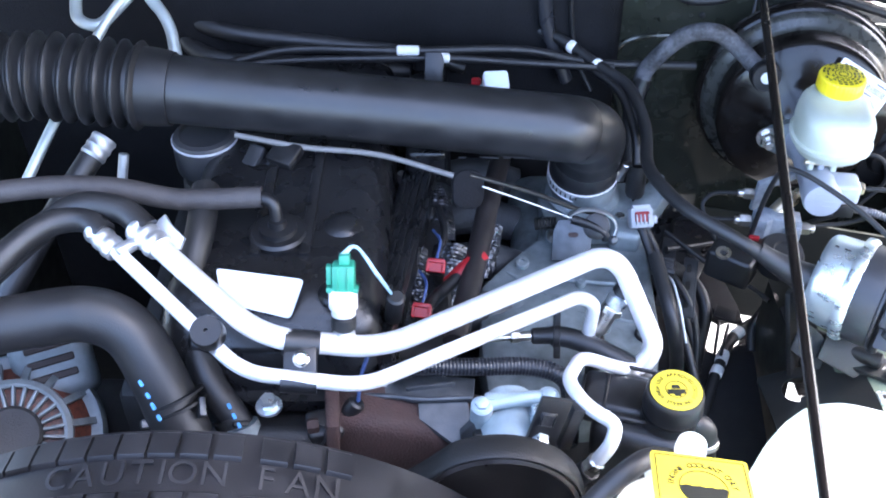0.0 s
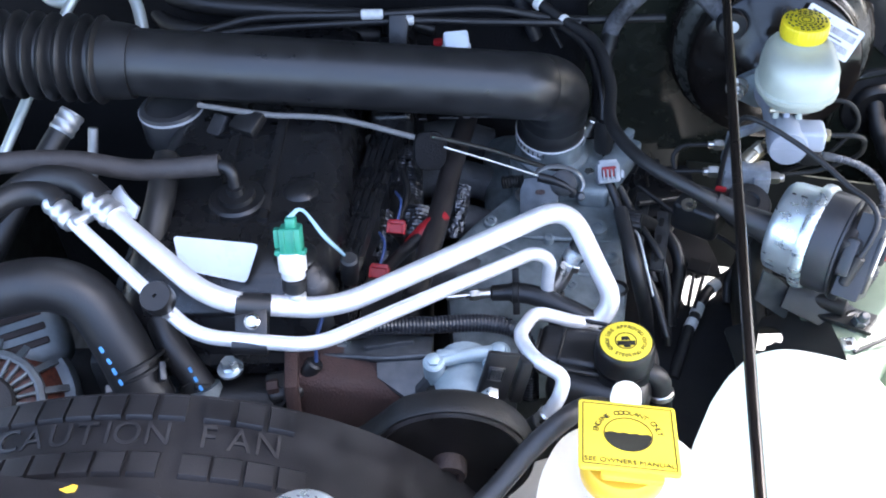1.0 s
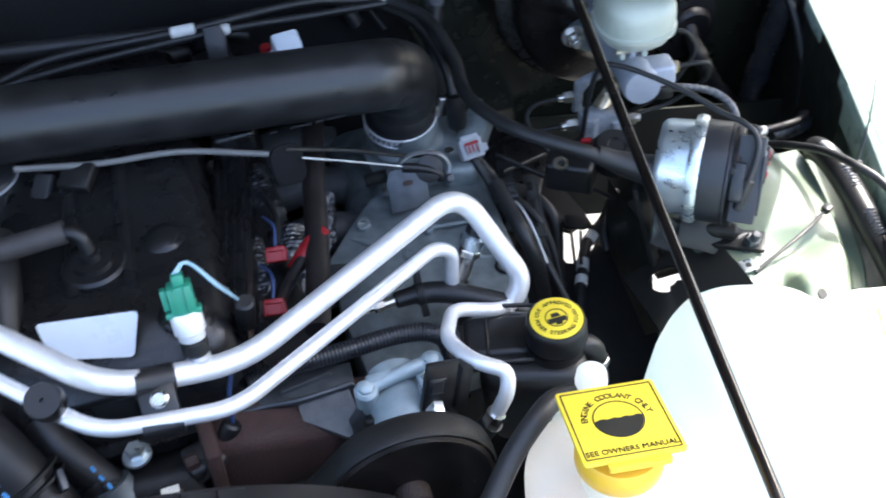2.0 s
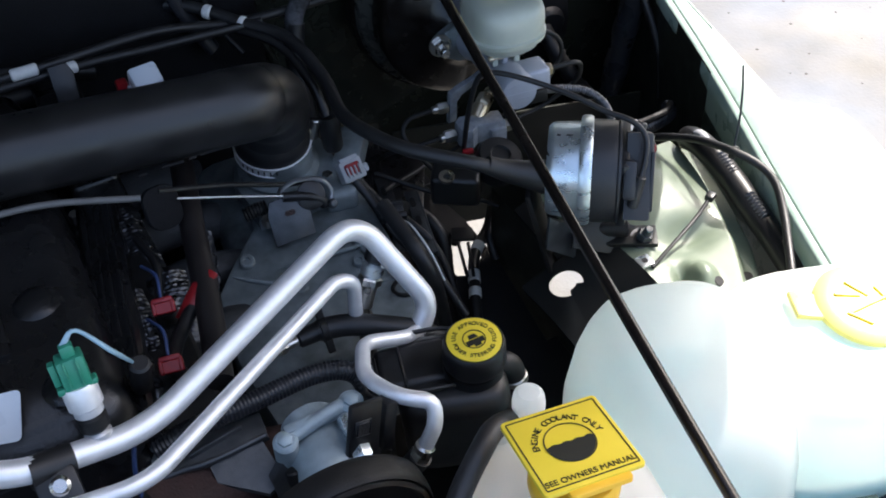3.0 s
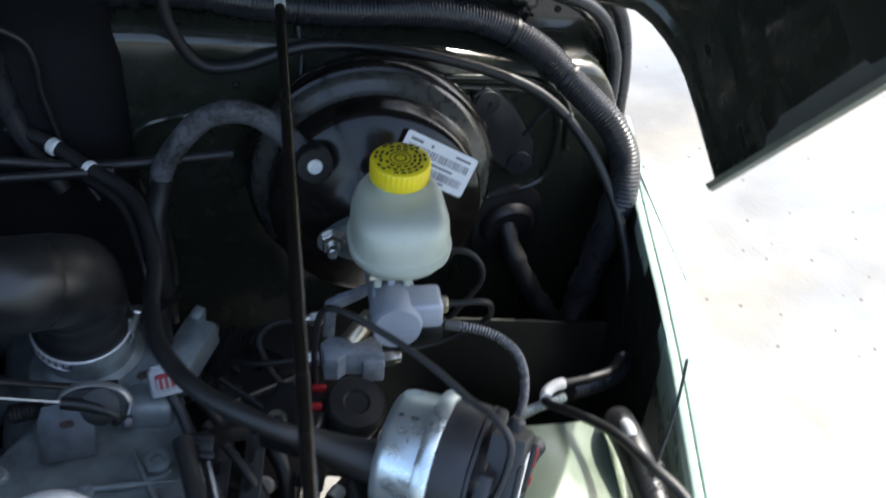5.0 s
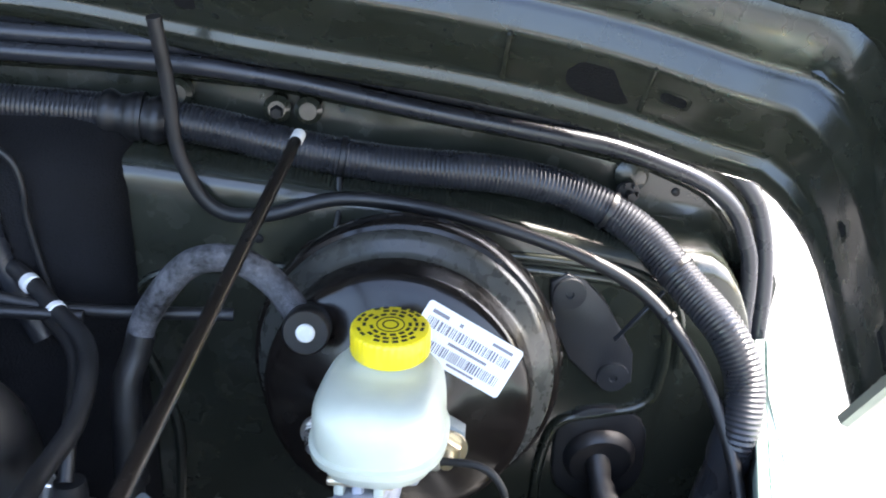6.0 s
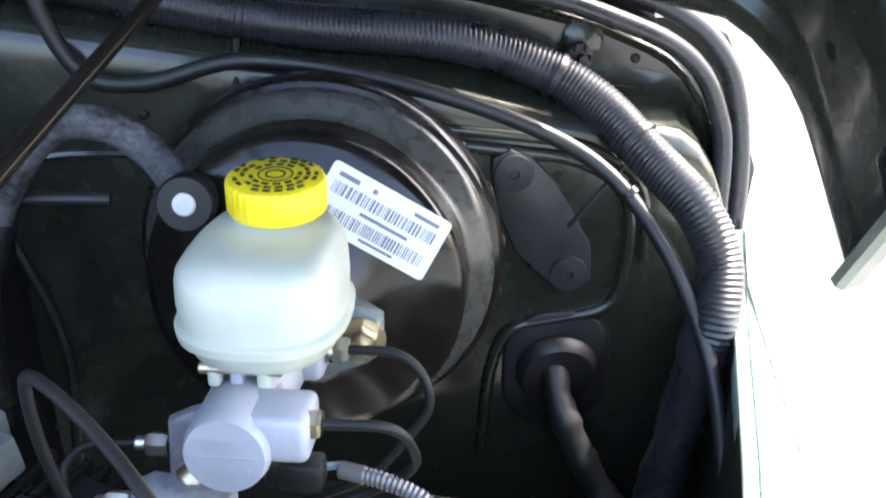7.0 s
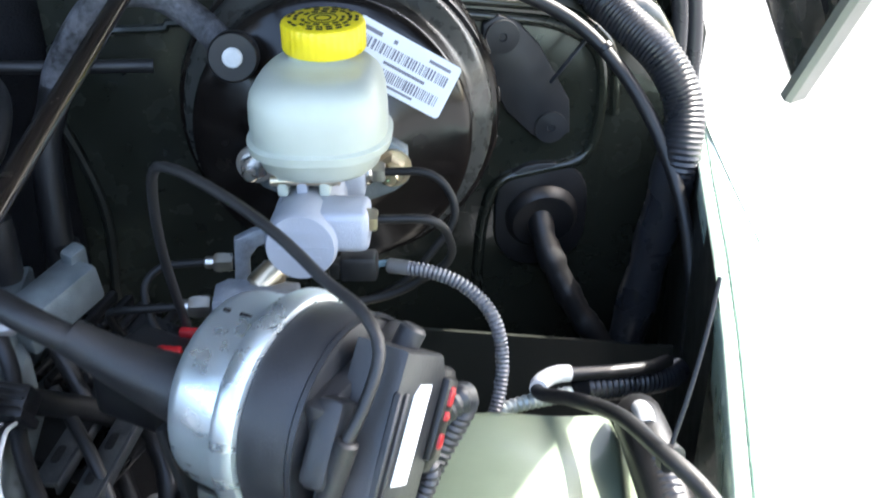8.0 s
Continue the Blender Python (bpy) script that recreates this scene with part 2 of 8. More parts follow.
def smooth_line(pts, step=0.006):
    """Catmull-Rom through the points, evenly sampled."""
    p = [Vector(q) for q in pts]
    if len(p) == 2:
        k = max(2, int((p[1] - p[0]).length / step))
        return [p[0].lerp(p[1], i / k) for i in range(k + 1)]
    p = [p[0] * 2 - p[1]] + p + [p[-1] * 2 - p[-2]]
    dense = []
    for i in range(1, len(p) - 2):
        a, b, c, d = p[i - 1:i + 3]
        for j in range(24):
            t = j / 24
            dense.append(0.5 * (2 * b + (c - a) * t + (2 * a - 5 * b + 4 * c - d) * t * t + (3 * b - a - 3 * c + d) * t ** 3))
    dense.append(p[-2])
    return resample(dense, step)


def bent_line(pts, radius, step=0.004):
    """Straight runs joined by round bends."""
    p = [Vector(q) for q in pts]
    dense = [p[0]]
    for i in range(1, len(p) - 1):
        a, b, c = p[i - 1:i + 2]
        u, v = (a - b), (c - b)
        r = min(radius, u.length * 0.48, v.length * 0.48)
        q0, q1 = b + u.normalized() * r, b + v.normalized() * r
        for j in range(13):
            t = j / 12
            dense.append(q0 * (1 - t) ** 2 + b * 2 * t * (1 - t) + q1 * t * t)
    dense.append(p[-1])
    return resample(dense, step)


def resample(dense, step):
    s = [0.0]
    for a, b in zip(dense, dense[1:]):
        s.append(s[-1] + (b - a).length)
    k = max(2, int(s[-1] / step))
    out, j = [], 0
    for i in range(k + 1):
        d = s[-1] * i / k
        while j < len(s) - 2 and s[j + 1] < d:
            j += 1
        f = (d - s[j]) / max(1e-9, s[j + 1] - s[j])
        out.append(dense[j].lerp(dense[j + 1], min(1, max(0, f))))
    return out


def sweep(line, radius, n=14, flat=1.0, side=None):
    """A tube along the line. radius: a number or a function of the length so far and the whole length."""
    total = sum((b - a).length for a, b in zip(line, line[1:]))
    verts, faces, s = [], [], 0.0
    up = None
    for i, q in enumerate(line):
        d = (line[min(i + 1, len(line) - 1)] - line[max(i - 1, 0)]).normalized()
        if i:
            s += (q - line[i - 1]).length
        if up is None:
            ref = Vector(side) if side else (Vector((0, 0, 1)) if abs(d.z) < 0.9 else Vector((1, 0, 0)))
            up = (ref - d * ref.dot(d)).normalized()
        else:
            up = (up - d * up.dot(d)).normalized()
        sd = d.cross(up)
        r = radius(s, total) if callable(radius) else radius
        for j in range(n):
            a = 2 * math.pi * j / n
            verts.append(q + up * (r * flat * math.cos(a)) + sd * (r * math.sin(a)))
    for i in range(len(line) - 1):
        for j in range(n):
            k = (j + 1) % n
            faces.append((i * n + j, i * n + k, (i + 1) * n + k, (i + 1) * n + j))
    faces.append(tuple(range(n - 1, -1, -1)))
    faces.append(tuple(range((len(line) - 1) * n, len(line) * n)))
    return raw(verts, faces)


def hose(pts, r, n=14, step=0.006):
    return sweep(smooth_line(pts, step), r, n)


def pipe(pts, r, bend, n=16):
    return sweep(bent_line(pts, bend), r, n)


def ribbed(pts, r, pitch=0.004, depth=0.0012, n=18):
    return sweep(smooth_line(pts, pitch / 4), lambda s, t: r - depth * (0.5 + 0.5 * math.cos(2 * math.pi * s / pitch)), n)


def lathe(profile, m=Matrix(), n=32, start=0.0, turn=360.0):
    """Turns (radius, height) pairs round the z axis of the pose m."""
    verts, faces = [], []
    full = abs(turn - 360) < 1e-6
    cols = n if full else n + 1
    for r, h in profile:
        for j in range(cols):
            a = radians(start + turn * j / n)
            verts.append(m @ Vector((r * math.cos(a), r * math.sin(a), h)))
    for i in range(len(profile) - 1):
        for j in range(n):
            k = (j + 1) % cols if full else j + 1
            faces.append((i * cols + j, i * cols + k, (i + 1) * cols + k, (i + 1) * cols + j))
    if full and len(profile) > 3 and abs(profile[0][1] - profile[-1][1]) < 1e-9 and min(profile[0][0], profile[-1][0]) > 1e-6:
        k = len(profile) - 1
        faces += [(k * cols + j, k * cols + (j + 1) % cols, (j + 1) % cols, j) for j in range(n)]
    elif full:
        if profile[0][0] > 1e-6:
            faces.append(tuple(range(cols - 1, -1, -1)))
        if profile[-1][0] > 1e-6:
            faces.append(tuple(range((len(profile) - 1) * cols, len(profile) * cols)))
    bm = raw(verts, faces)
    bmesh.ops.remove_doubles(bm, verts=bm.verts, dist=1e-6)
    return bm


def rod(a, b, r, n=16, chamfer=0.12):
    a, b = Vector(a), Vector(b)
    h = (b - a).length
    c = min(r * chamfer * 2, h * 0.3)
    return lathe([(r - c, 0), (r, c), (r, h - c), (r - c, h)], aim(a, b - a), n)


def hexnut(a, b, r):
    a, b = Vector(a), Vector(b)
    h = (b - a).length
    return lathe([(r * 0.86, 0), (r, h * 0.18), (r, h * 0.82), (r * 0.86, h)], aim(a, b - a), 6)


def block(size, m=Matrix(), bevel=0.002, seg=2):
    bm = bmesh.new()
    bmesh.ops.create_cube(bm, size=1)
    bmesh.ops.scale(bm, vec=size, verts=bm.verts)
    if bevel:
        bmesh.ops.bevel(bm, geom=bm.edges[:], offset=bevel, segments=seg, affect="EDGES", profile=0.5)
    bmesh.ops.transform(bm, matrix=m, verts=bm.verts)
    return bm


def plate(outline, depth, m=Matrix(), bevel=0.0):
    """An outline in x and y, standing depth high along z of the pose m."""
    k = len(outline)
    verts = [(x, y, 0) for x, y in outline] + [(x, y, depth) for x, y in outline]
    faces = [tuple(range(k - 1, -1, -1)), tuple(range(k, 2 * k))]
    faces += [(i, (i + 1) % k, k + (i + 1) % k, k + i) for i in range(k)]
    bm = raw(verts, faces)
    if bevel:
        top = [e for e in bm.edges if all(v.co.z > depth * 0.5 for v in e.verts)]
        bmesh.ops.bevel(bm, geom=top, offset=bevel, segments=2, affect="EDGES", profile=0.5)
    bmesh.ops.transform(bm, matrix=m, verts=bm.verts)
    return bm


def rounded(w, h, r, k=5):
    out = []
    for cx, cy, a0 in ((w / 2 - r, h / 2 - r, 0), (-w / 2 + r, h / 2 - r, 90), (-w / 2 + r, -h / 2 + r, 180), (w / 2 - r, -h / 2 + r, 270)):
        for i in range(k + 1):
            a = radians(a0 + 90 * i / k)
            out.append((cx + r * math.cos(a), cy + r * math.sin(a)))
    return out


def disc_outline(r, n=32):
    return [(r * math.cos(2 * math.pi * i / n), r * math.sin(2 * math.pi * i / n)) for i in range(n)]


def loft(rings, cap=True):
    n = len(rings[0])
    verts = [v for ring in rings for v in ring]
    faces = [(i * n + j, i * n + (j + 1) % n, (i + 1) * n + (j + 1) % n, (i + 1) * n + j) for i in range(len(rings) - 1) for j in range(n)]
    if cap:
        faces += [tuple(range(n - 1, -1, -1)), tuple(range((len(rings) - 1) * n, len(rings) * n))]
    return raw(verts, faces)


def oval(cx, cy, z, a, b, e=2.6, n=48, turn=0.0):
    """A rounded-box ring of half sizes a and b."""
    out = []
    c0, s0 = math.cos(radians(turn)), math.sin(radians(turn))
    for j in range(n):
        t = 2 * math.pi * j / n
        c, s = math.cos(t), math.sin(t)
        x = a * math.copysign(abs(c) ** (2 / e), c)
        y = b * math.copysign(abs(s) ** (2 / e), s)
        out.append(Vector((cx + x * c0 - y * s0, cy + x * s0 + y * c0, z)))
    return out


def letters(text, size, m, depth=0.0003, align="CENTER"):
    cu = bpy.data.curves.new("letters", "FONT")
    cu.body, cu.size, cu.extrude, cu.align_x, cu.align_y = text, size, depth, align, "CENTER"
    ob = bpy.data.objects.new("letters", cu)
    scene.collection.objects.link(ob)
    me = bpy.data.meshes.new_from_object(ob.evaluated_get(bpy.context.evaluated_depsgraph_get()))
    bpy.data.objects.remove(ob)
    bpy.data.curves.remove(cu)
    bm = bmesh.new()
    bm.from_mesh(me)
    bpy.data.meshes.remove(me)
    bmesh.ops.transform(bm, matrix=m, verts=bm.verts)
    return bm


def arc_letters(text, size, r, mid, step, m, depth=0.0003, inward=False):
    """Letters round a circle; mid: degrees of the middle letter, step: degrees between letters."""
    bms = []
    for i, ch in enumerate(text):
        if ch == " ":
            continue
        a = mid + (i - (len(text) - 1) / 2) * (step if inward else -step)
        tw = a + 90 if inward else a - 90
        bms.append(letters(ch, size, m @ Matrix.Rotation(radians(a), 4, "Z") @ Matrix.Translation((r, 0, 0)) @ Matrix.Rotation(radians(tw - a), 4, "Z"), depth))
    return merge(*bms)


# ---- ground ----
def ground():
    bm = bmesh.new()
    bmesh.ops.create_grid(bm, x_segments=8, y_segments=8, size=60)
    return solo("ground", bm, CONCRETE, "pale sunlit concrete driveway with dark specks", "ground", kind="structure")


ground()


# ---- firewall ----
COWL = [(-0.85, 1.20), (-0.3, 1.272), (0.2, 1.254), (0.35, 1.240), (0.491, 1.212), (0.607, 1.191), (0.701, 1.167), (0.75, 1.146), (0.778, 1.122), (0.794, 1.09), (0.803, 1.05), (0.81, 0.97)]


def cowl_top(x):
    return float(np.interp(x, [p[0] for p in COWL], [p[1] for p in COWL]))


def firewall():
    xs = [-0.85 + 0.05 * i for i in range(31)] + [0.68, 0.70, 0.72, 0.74, 0.755, 0.77, 0.785, 0.795, 0.803, 0.81]
    verts, faces = [], []
    k = 0
    for x in xs:
        top = cowl_top(x)
        led = min(float(np.interp(x, (0.0, 0.24, 0.35, 0.46, 0.56, 0.63, 0.70, 0.80), (1.19, 1.172, 1.156, 1.138, 1.122, 1.103, 1.090, 1.075))), top - 0.057)
        back = min(1.0, max(0.0, (0.735 - x) / 0.05))
        prof = [(1.225, 0.58), (1.218, 0.66), (1.212, 0.75), (1.21, led - 0.02), (1.2115, led), (1.2140, led + 0.006), (1.2190, led + 0.0105), (1.227, led + 0.0135), (1.256, led + 0.019),
                (1.269, led + 0.023), (1.276, led + 0.031), (1.279, led + 0.042), (1.279, top - 0.012), (1.270, top - 0.006), (1.262, top - 0.004), (1.264, top - 0.002), (1.268, top), (1.276, top + 0.006 + 0.04 * back), (1.31, top + 0.006 + 0.04 * back), (1.31, 0.58)]
        k = len(prof)
        verts += [(x, y, z) for y, z in prof]
    for i in range(len(xs) - 1):
        for j in range(k):
            a, b = j, (j + 1) % k
            faces.append((i * k + a, i * k + b, (i + 1) * k + b, (i + 1) * k + a))
    faces += [tuple(range(k)), tuple(range((len(xs) - 1) * k, len(xs) * k))]
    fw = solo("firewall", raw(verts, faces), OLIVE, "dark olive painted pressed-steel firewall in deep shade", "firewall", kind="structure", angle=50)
    # pressed beads round the blanking plate and the loom grommet
    part("bead", pipe([(0.48, 1.21, 1.095), (0.585, 1.21, 1.087), (0.675, 1.21, 1.075), (0.716, 1.21, 1.050), (0.722, 1.21, 1.0), (0.714, 1.21, 0.940), (0.665, 1.21, 0.932), (0.622, 1.21, 0.925), (0.610, 1.21, 0.88), (0.606, 1.21, 0.80)], 0.0055, 0.03), OLIVE, fw)
    part("bead", pipe([(0.48, 1.21, 1.108), (0.585, 1.21, 1.099), (0.684, 1.21, 1.087), (0.730, 1.21, 1.054), (0.734, 1.21, 0.985)], 0.0045, 0.03), OLIVE, fw)
    part("seam", hose([(0.22, 1.209, 1.03), (0.245, 1.209, 1.072), (0.28, 1.209, 1.084), (0.335, 1.209, 1.085), (0.342, 1.209, 1.089), (0.40, 1.209, 1.087)], 0.004, 8), OLIVE, fw, "ragged edge of sealer on the panel")
    part("seam", hose([(0.255, 1.209, 0.80), (0.262, 1.209, 0.92), (0.235, 1.209, 1.02), (0.225, 1.209, 1.05)], 0.005, 8), OLIVE_DULL, fw)
    edge = [(0.70, 1.17), (0.76, 1.168), (0.790, 1.163), (0.806, 1.154), (0.817, 1.133), (0.828, 1.102), (0.840, 1.054), (0.847, 1.035), (0.845, 0.99), (0.844, 0.938), (0.84, 0.6), (0.70, 0.6)]
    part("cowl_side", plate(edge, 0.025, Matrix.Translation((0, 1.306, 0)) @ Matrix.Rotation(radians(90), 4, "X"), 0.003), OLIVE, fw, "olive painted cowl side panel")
    # tunnel bulge and small brackets behind the engine
    for x, y, z, r in ((0.362, 1.262, 1.214, 0.013), (0.389, 1.262, 1.213, 0.013), (0.276, 1.264, 1.226, 0.014), (0.685, 1.273, 1.152, 0.017)):
        part("boss", lathe([(r, 0), (r * 0.95, 0.012), (r * 0.6, 0.016), (0.0, 0.016)], aim((x, y + 0.012, z), (0, -1, 0.1)), 20), OLIVE, fw)
    st = part("stud_clip", lathe([(0.011, 0), (0.011, 0.006), (0.004, 0.007), (0.004, 0.016)], aim((0.679, 1.262, 1.142), (0.1, -1, 0)), 12), PLASTIC, fw, "black push-on stud clip")
    for i in range(6):
        a = radians(60 * i)
        part("tooth", block((0.004, 0.003, 0.005), aim((0.679 + 0.0085 * math.cos(a), 1.254, 1.142 + 0.0085 * math.sin(a)), (0.1, -1, 0)), 0.0008, 1), PLASTIC, st)
    for x, z in ((0.348, 1.115), (0.716, 1.10), (0.268, 1.235), (0.73, 1.135)):
        part("screw", lathe([(0.004, 0), (0.004, 0.002), (0.0025, 0.003), (0, 0.003)], aim((x, 1.209 if z < 1.13 else 1.279, z), (0, -1, 0)), 10), BLACK_STEEL, fw)
    for x, z, r in ((0.270, 1.226, 0.008), (0.362, 1.214, 0.006)):
        part("bolt", lathe([(r, 0), (r, 0.006), (r * 0.8, 0.008), (0, 0.008)], aim((x, 1.260, z), (0, -1, 0)), 6), BLACK_STEEL, fw)
    return fw


firewall()


def insulation_pad():
    t = thing("insulation_pad", (-0.25, 1.20, 0.85), "matt black insulation pad on the firewall behind the engine", "insulation")
    ol = [(1.196, 0.55), (1.194, 0.80), (1.195, 1.12), (1.197, 1.172), (1.207, 1.193), (1.235, 1.208), (1.260, 1.217), (1.268, 1.228), (1.276, 1.228), (1.285, 1.225), (1.285, 0.55)]
    rings = [[V(x, (y if y > 1.28 else y - 0.014) + dy, z - dz) for y, z in ol] for x, dy, dz in ((-0.80, 0, 0.06), (-0.4, 0, 0.01), (0.0, 0, 0.0), (0.19, 0, 0.0), (0.215, 0.004, 0.005), (0.232, 0.012, 0.012), (0.240, 0.024, 0.02))]
    part("pad", loft(rings), PAD, t, "", 50)
    for x in (-0.45, -0.12, 0.15):
        part("push_pin", lathe([(0.010, 0), (0.009, 0.003), (0.0, 0.005)], aim((x, 1.195, 1.02), (0, -1, 0)), 16), PLASTIC, t)
    return t


insulation_pad()


def cabin_body():
    """Plain walls that close the car behind, below and beside the engine bay."""
    t = thing("cabin_body", (0, 2.1, 0.4), "closed body of the car behind the firewall", "car body", kind="structure")
    part("shell", loft([[V(x * f, y, z) for x, z in ((-0.78, 0.56), (0.78, 0.56), (0.80, 0.72), (0.78, 1.00), (-0.78, 1.00), (-0.80, 0.72))] for y, f in ((1.315, 1.0), (2.0, 1.0), (2.8, 0.98))]), OLIVE_DULL, t)
    part("wheel_house", block((0.012, 0.92, 0.72), pose(0.66, 0.42, 0.42), 0.004, 1), GRIME, t)
    part("wheel_house", block((0.012, 1.30, 0.72), pose(-0.66, 0.60, 0.42), 0.004, 1), GRIME, t)
    part("front_panel", block((1.30, 0.03, 0.90), pose(0, 0.05, 0.56), 0.01, 2), GREEN, t)
    return t


cabin_body()


def strip(rows):
    n = len(rows[0])
    verts = [p for r in rows for p in r]
    return raw(verts, [(i * n + j, i * n + j + 1, (i + 1) * n + j + 1, (i + 1) * n + j) for i in range(len(rows) - 1) for j in range(n - 1)])


def cowl_seal():
    t = thing("cowl_seal", (0.5, 1.24, 1.23), "black rubber twin-lobe weather seal along the cowl", "weather seal")
    inner = [(-0.8, 1.216), (-0.3, 1.280), (0.2, 1.262), (0.35, 1.248), (0.491, 1.220), (0.607, 1.199), (0.654, 1.190), (0.701, 1.175), (0.75, 1.154), (0.778, 1.130), (0.794, 1.099), (0.803, 1.065), (0.808, 0.98)]
    outer = [(-0.8, 1.228), (-0.3, 1.293), (0.2, 1.275), (0.35, 1.262), (0.5, 1.234), (0.608, 1.213), (0.702, 1.196), (0.74, 1.184), (0.776, 1.163), (0.800, 1.136), (0.813, 1.105), (0.821, 1.068), (0.825, 1.03), (0.828, 0.96)]
    part("lobe", hose([(x, 1.250, z) for x, z in inner], 0.0080), LOOM, t)
    part("lobe", hose([(x, 1.262, z) for x, z in outer], 0.0088), LOOM, t)
    part("web", strip([[(p.x, 1.252, p.z - 0.022), (p.x, 1.270, p.z - 0.012), (p.x, 1.273, p.z + 0.010)] for p in smooth_line([(x, 0, z) for x, z in outer if x < 0.75], 0.02)]), PAD, t, "flat rubber web behind the lobes")
    return t


cowl_seal()


def blanking_plate():
    t = thing("blanking_plate", (0.648, 1.205, 1.02), "dark grey rubber blanking plate on the firewall", "cover plate")
    pts = [(0.606, 1.066), (0.606, 1.078), (0.62, 1.086), (0.636, 1.080), (0.657, 1.058), (0.688, 1.004), (0.690, 0.972), (0.672, 0.962), (0.654, 0.972), (0.628, 0.998), (0.612, 1.033)]
    m = Matrix.Translation((0, 1.209, 0)) @ Matrix.Rotation(radians(90), 4, "X")
    part("pad", plate(pts, 0.007, m, 0.002), MID_PLASTIC, t)
    for x, z in ((0.623, 1.067), (0.671, 0.979)):
        part("boss", lathe([(0.0155, 0), (0.0150, 0.004), (0.004, 0.005), (0.003, 0.003), (0, 0.003)], aim((x, 1.203, z), (0, -1, 0)), 20), MID_PLASTIC, t)
    return t


blanking_plate()


def loom_grommet():
    t = thing("loom_grommet", (0.668, 1.20, 0.885), "black rubber firewall grommet with a taped wiring loom", "grommet")
    m = aim((0.668, 1.212, 0.885), (0, -1, 0), (1, 0, 0))
    part("flange", plate(rounded(0.092, 0.112, 0.040), 0.007, m, 0.004), RUBBER, t)
    part("collar", lathe([(0.036, 0), (0.035, 0.006), (0.030, 0.011), (0.022, 0.012)], aim((0.668, 1.206, 0.885), (0, -1, -0.2)), 28), RUBBER, t)
    part("loom", sweep(smooth_line([(0.664, 1.205, 0.892), (0.668, 1.180, 0.866), (0.684, 1.160, 0.828), (0.708, 1.145, 0.788), (0.74, 1.13, 0.755), (0.765, 1.11, 0.74)], 0.006), lambda s, q: 0.0125 + 0.001 * math.sin(s * 160) + 0.0007 * math.sin(s * 377), 18), RUBBER, t, "black tape-wrapped wiring loom")
    return t


loom_grommet()


# ---- hood, propped open ----
HOOD_TURN = Matrix.Rotation(radians(-50.3), 4, "X")
RIM_MARKS = [(0, 0.012), (0.17, 0.004), (0.35, -0.038), (0.518, -0.072), (0.626, -0.103), (0.713, -0.141), (0.753, -0.157), (0.777, -0.205), (0.782, -0.26), (0.780, -0.345)]
RIM = [(p.x, p.y) for p in smooth_line([(u, w, 0) for u, w in RIM_MARKS], 0.022)]


def hood_at(u, v, w):
    """u across, v along the hood from its hinge, w off its skin line."""
    return Vector((u * (1 - 0.137 * v), 1.275 - 0.639 * v + 0.848 * w, 1.275 + 0.769 * v + 0.530 * w))


def hood_strip(rows):
    """rows: for each step a list of (u, v, w) across the hood."""
    n = len(rows[0])
    verts = [hood_at(*p) for r in rows for p in r]
    faces = [(i * n + j, i * n + j + 1, (i + 1) * n + j + 1, (i + 1) * n + j) for i in range(len(rows) - 1) for j in range(n - 1)]
    return raw(verts, faces)


def across(section):
    return [(-u, w) for u, w in reversed(section[1:])] + list(section)


def widened(d):
    """The rim's section, d metres further out."""
    return across([(u * (1 + 1.25 * d * min(1.0, max(0.22, (w + 0.32) / 0.16))) if u > 0.3 else u, w + d * min(1.0, max(0.0, (w + 0.345) / 0.12)) * (1.5 - 0.6 * u)) for u, w in RIM])


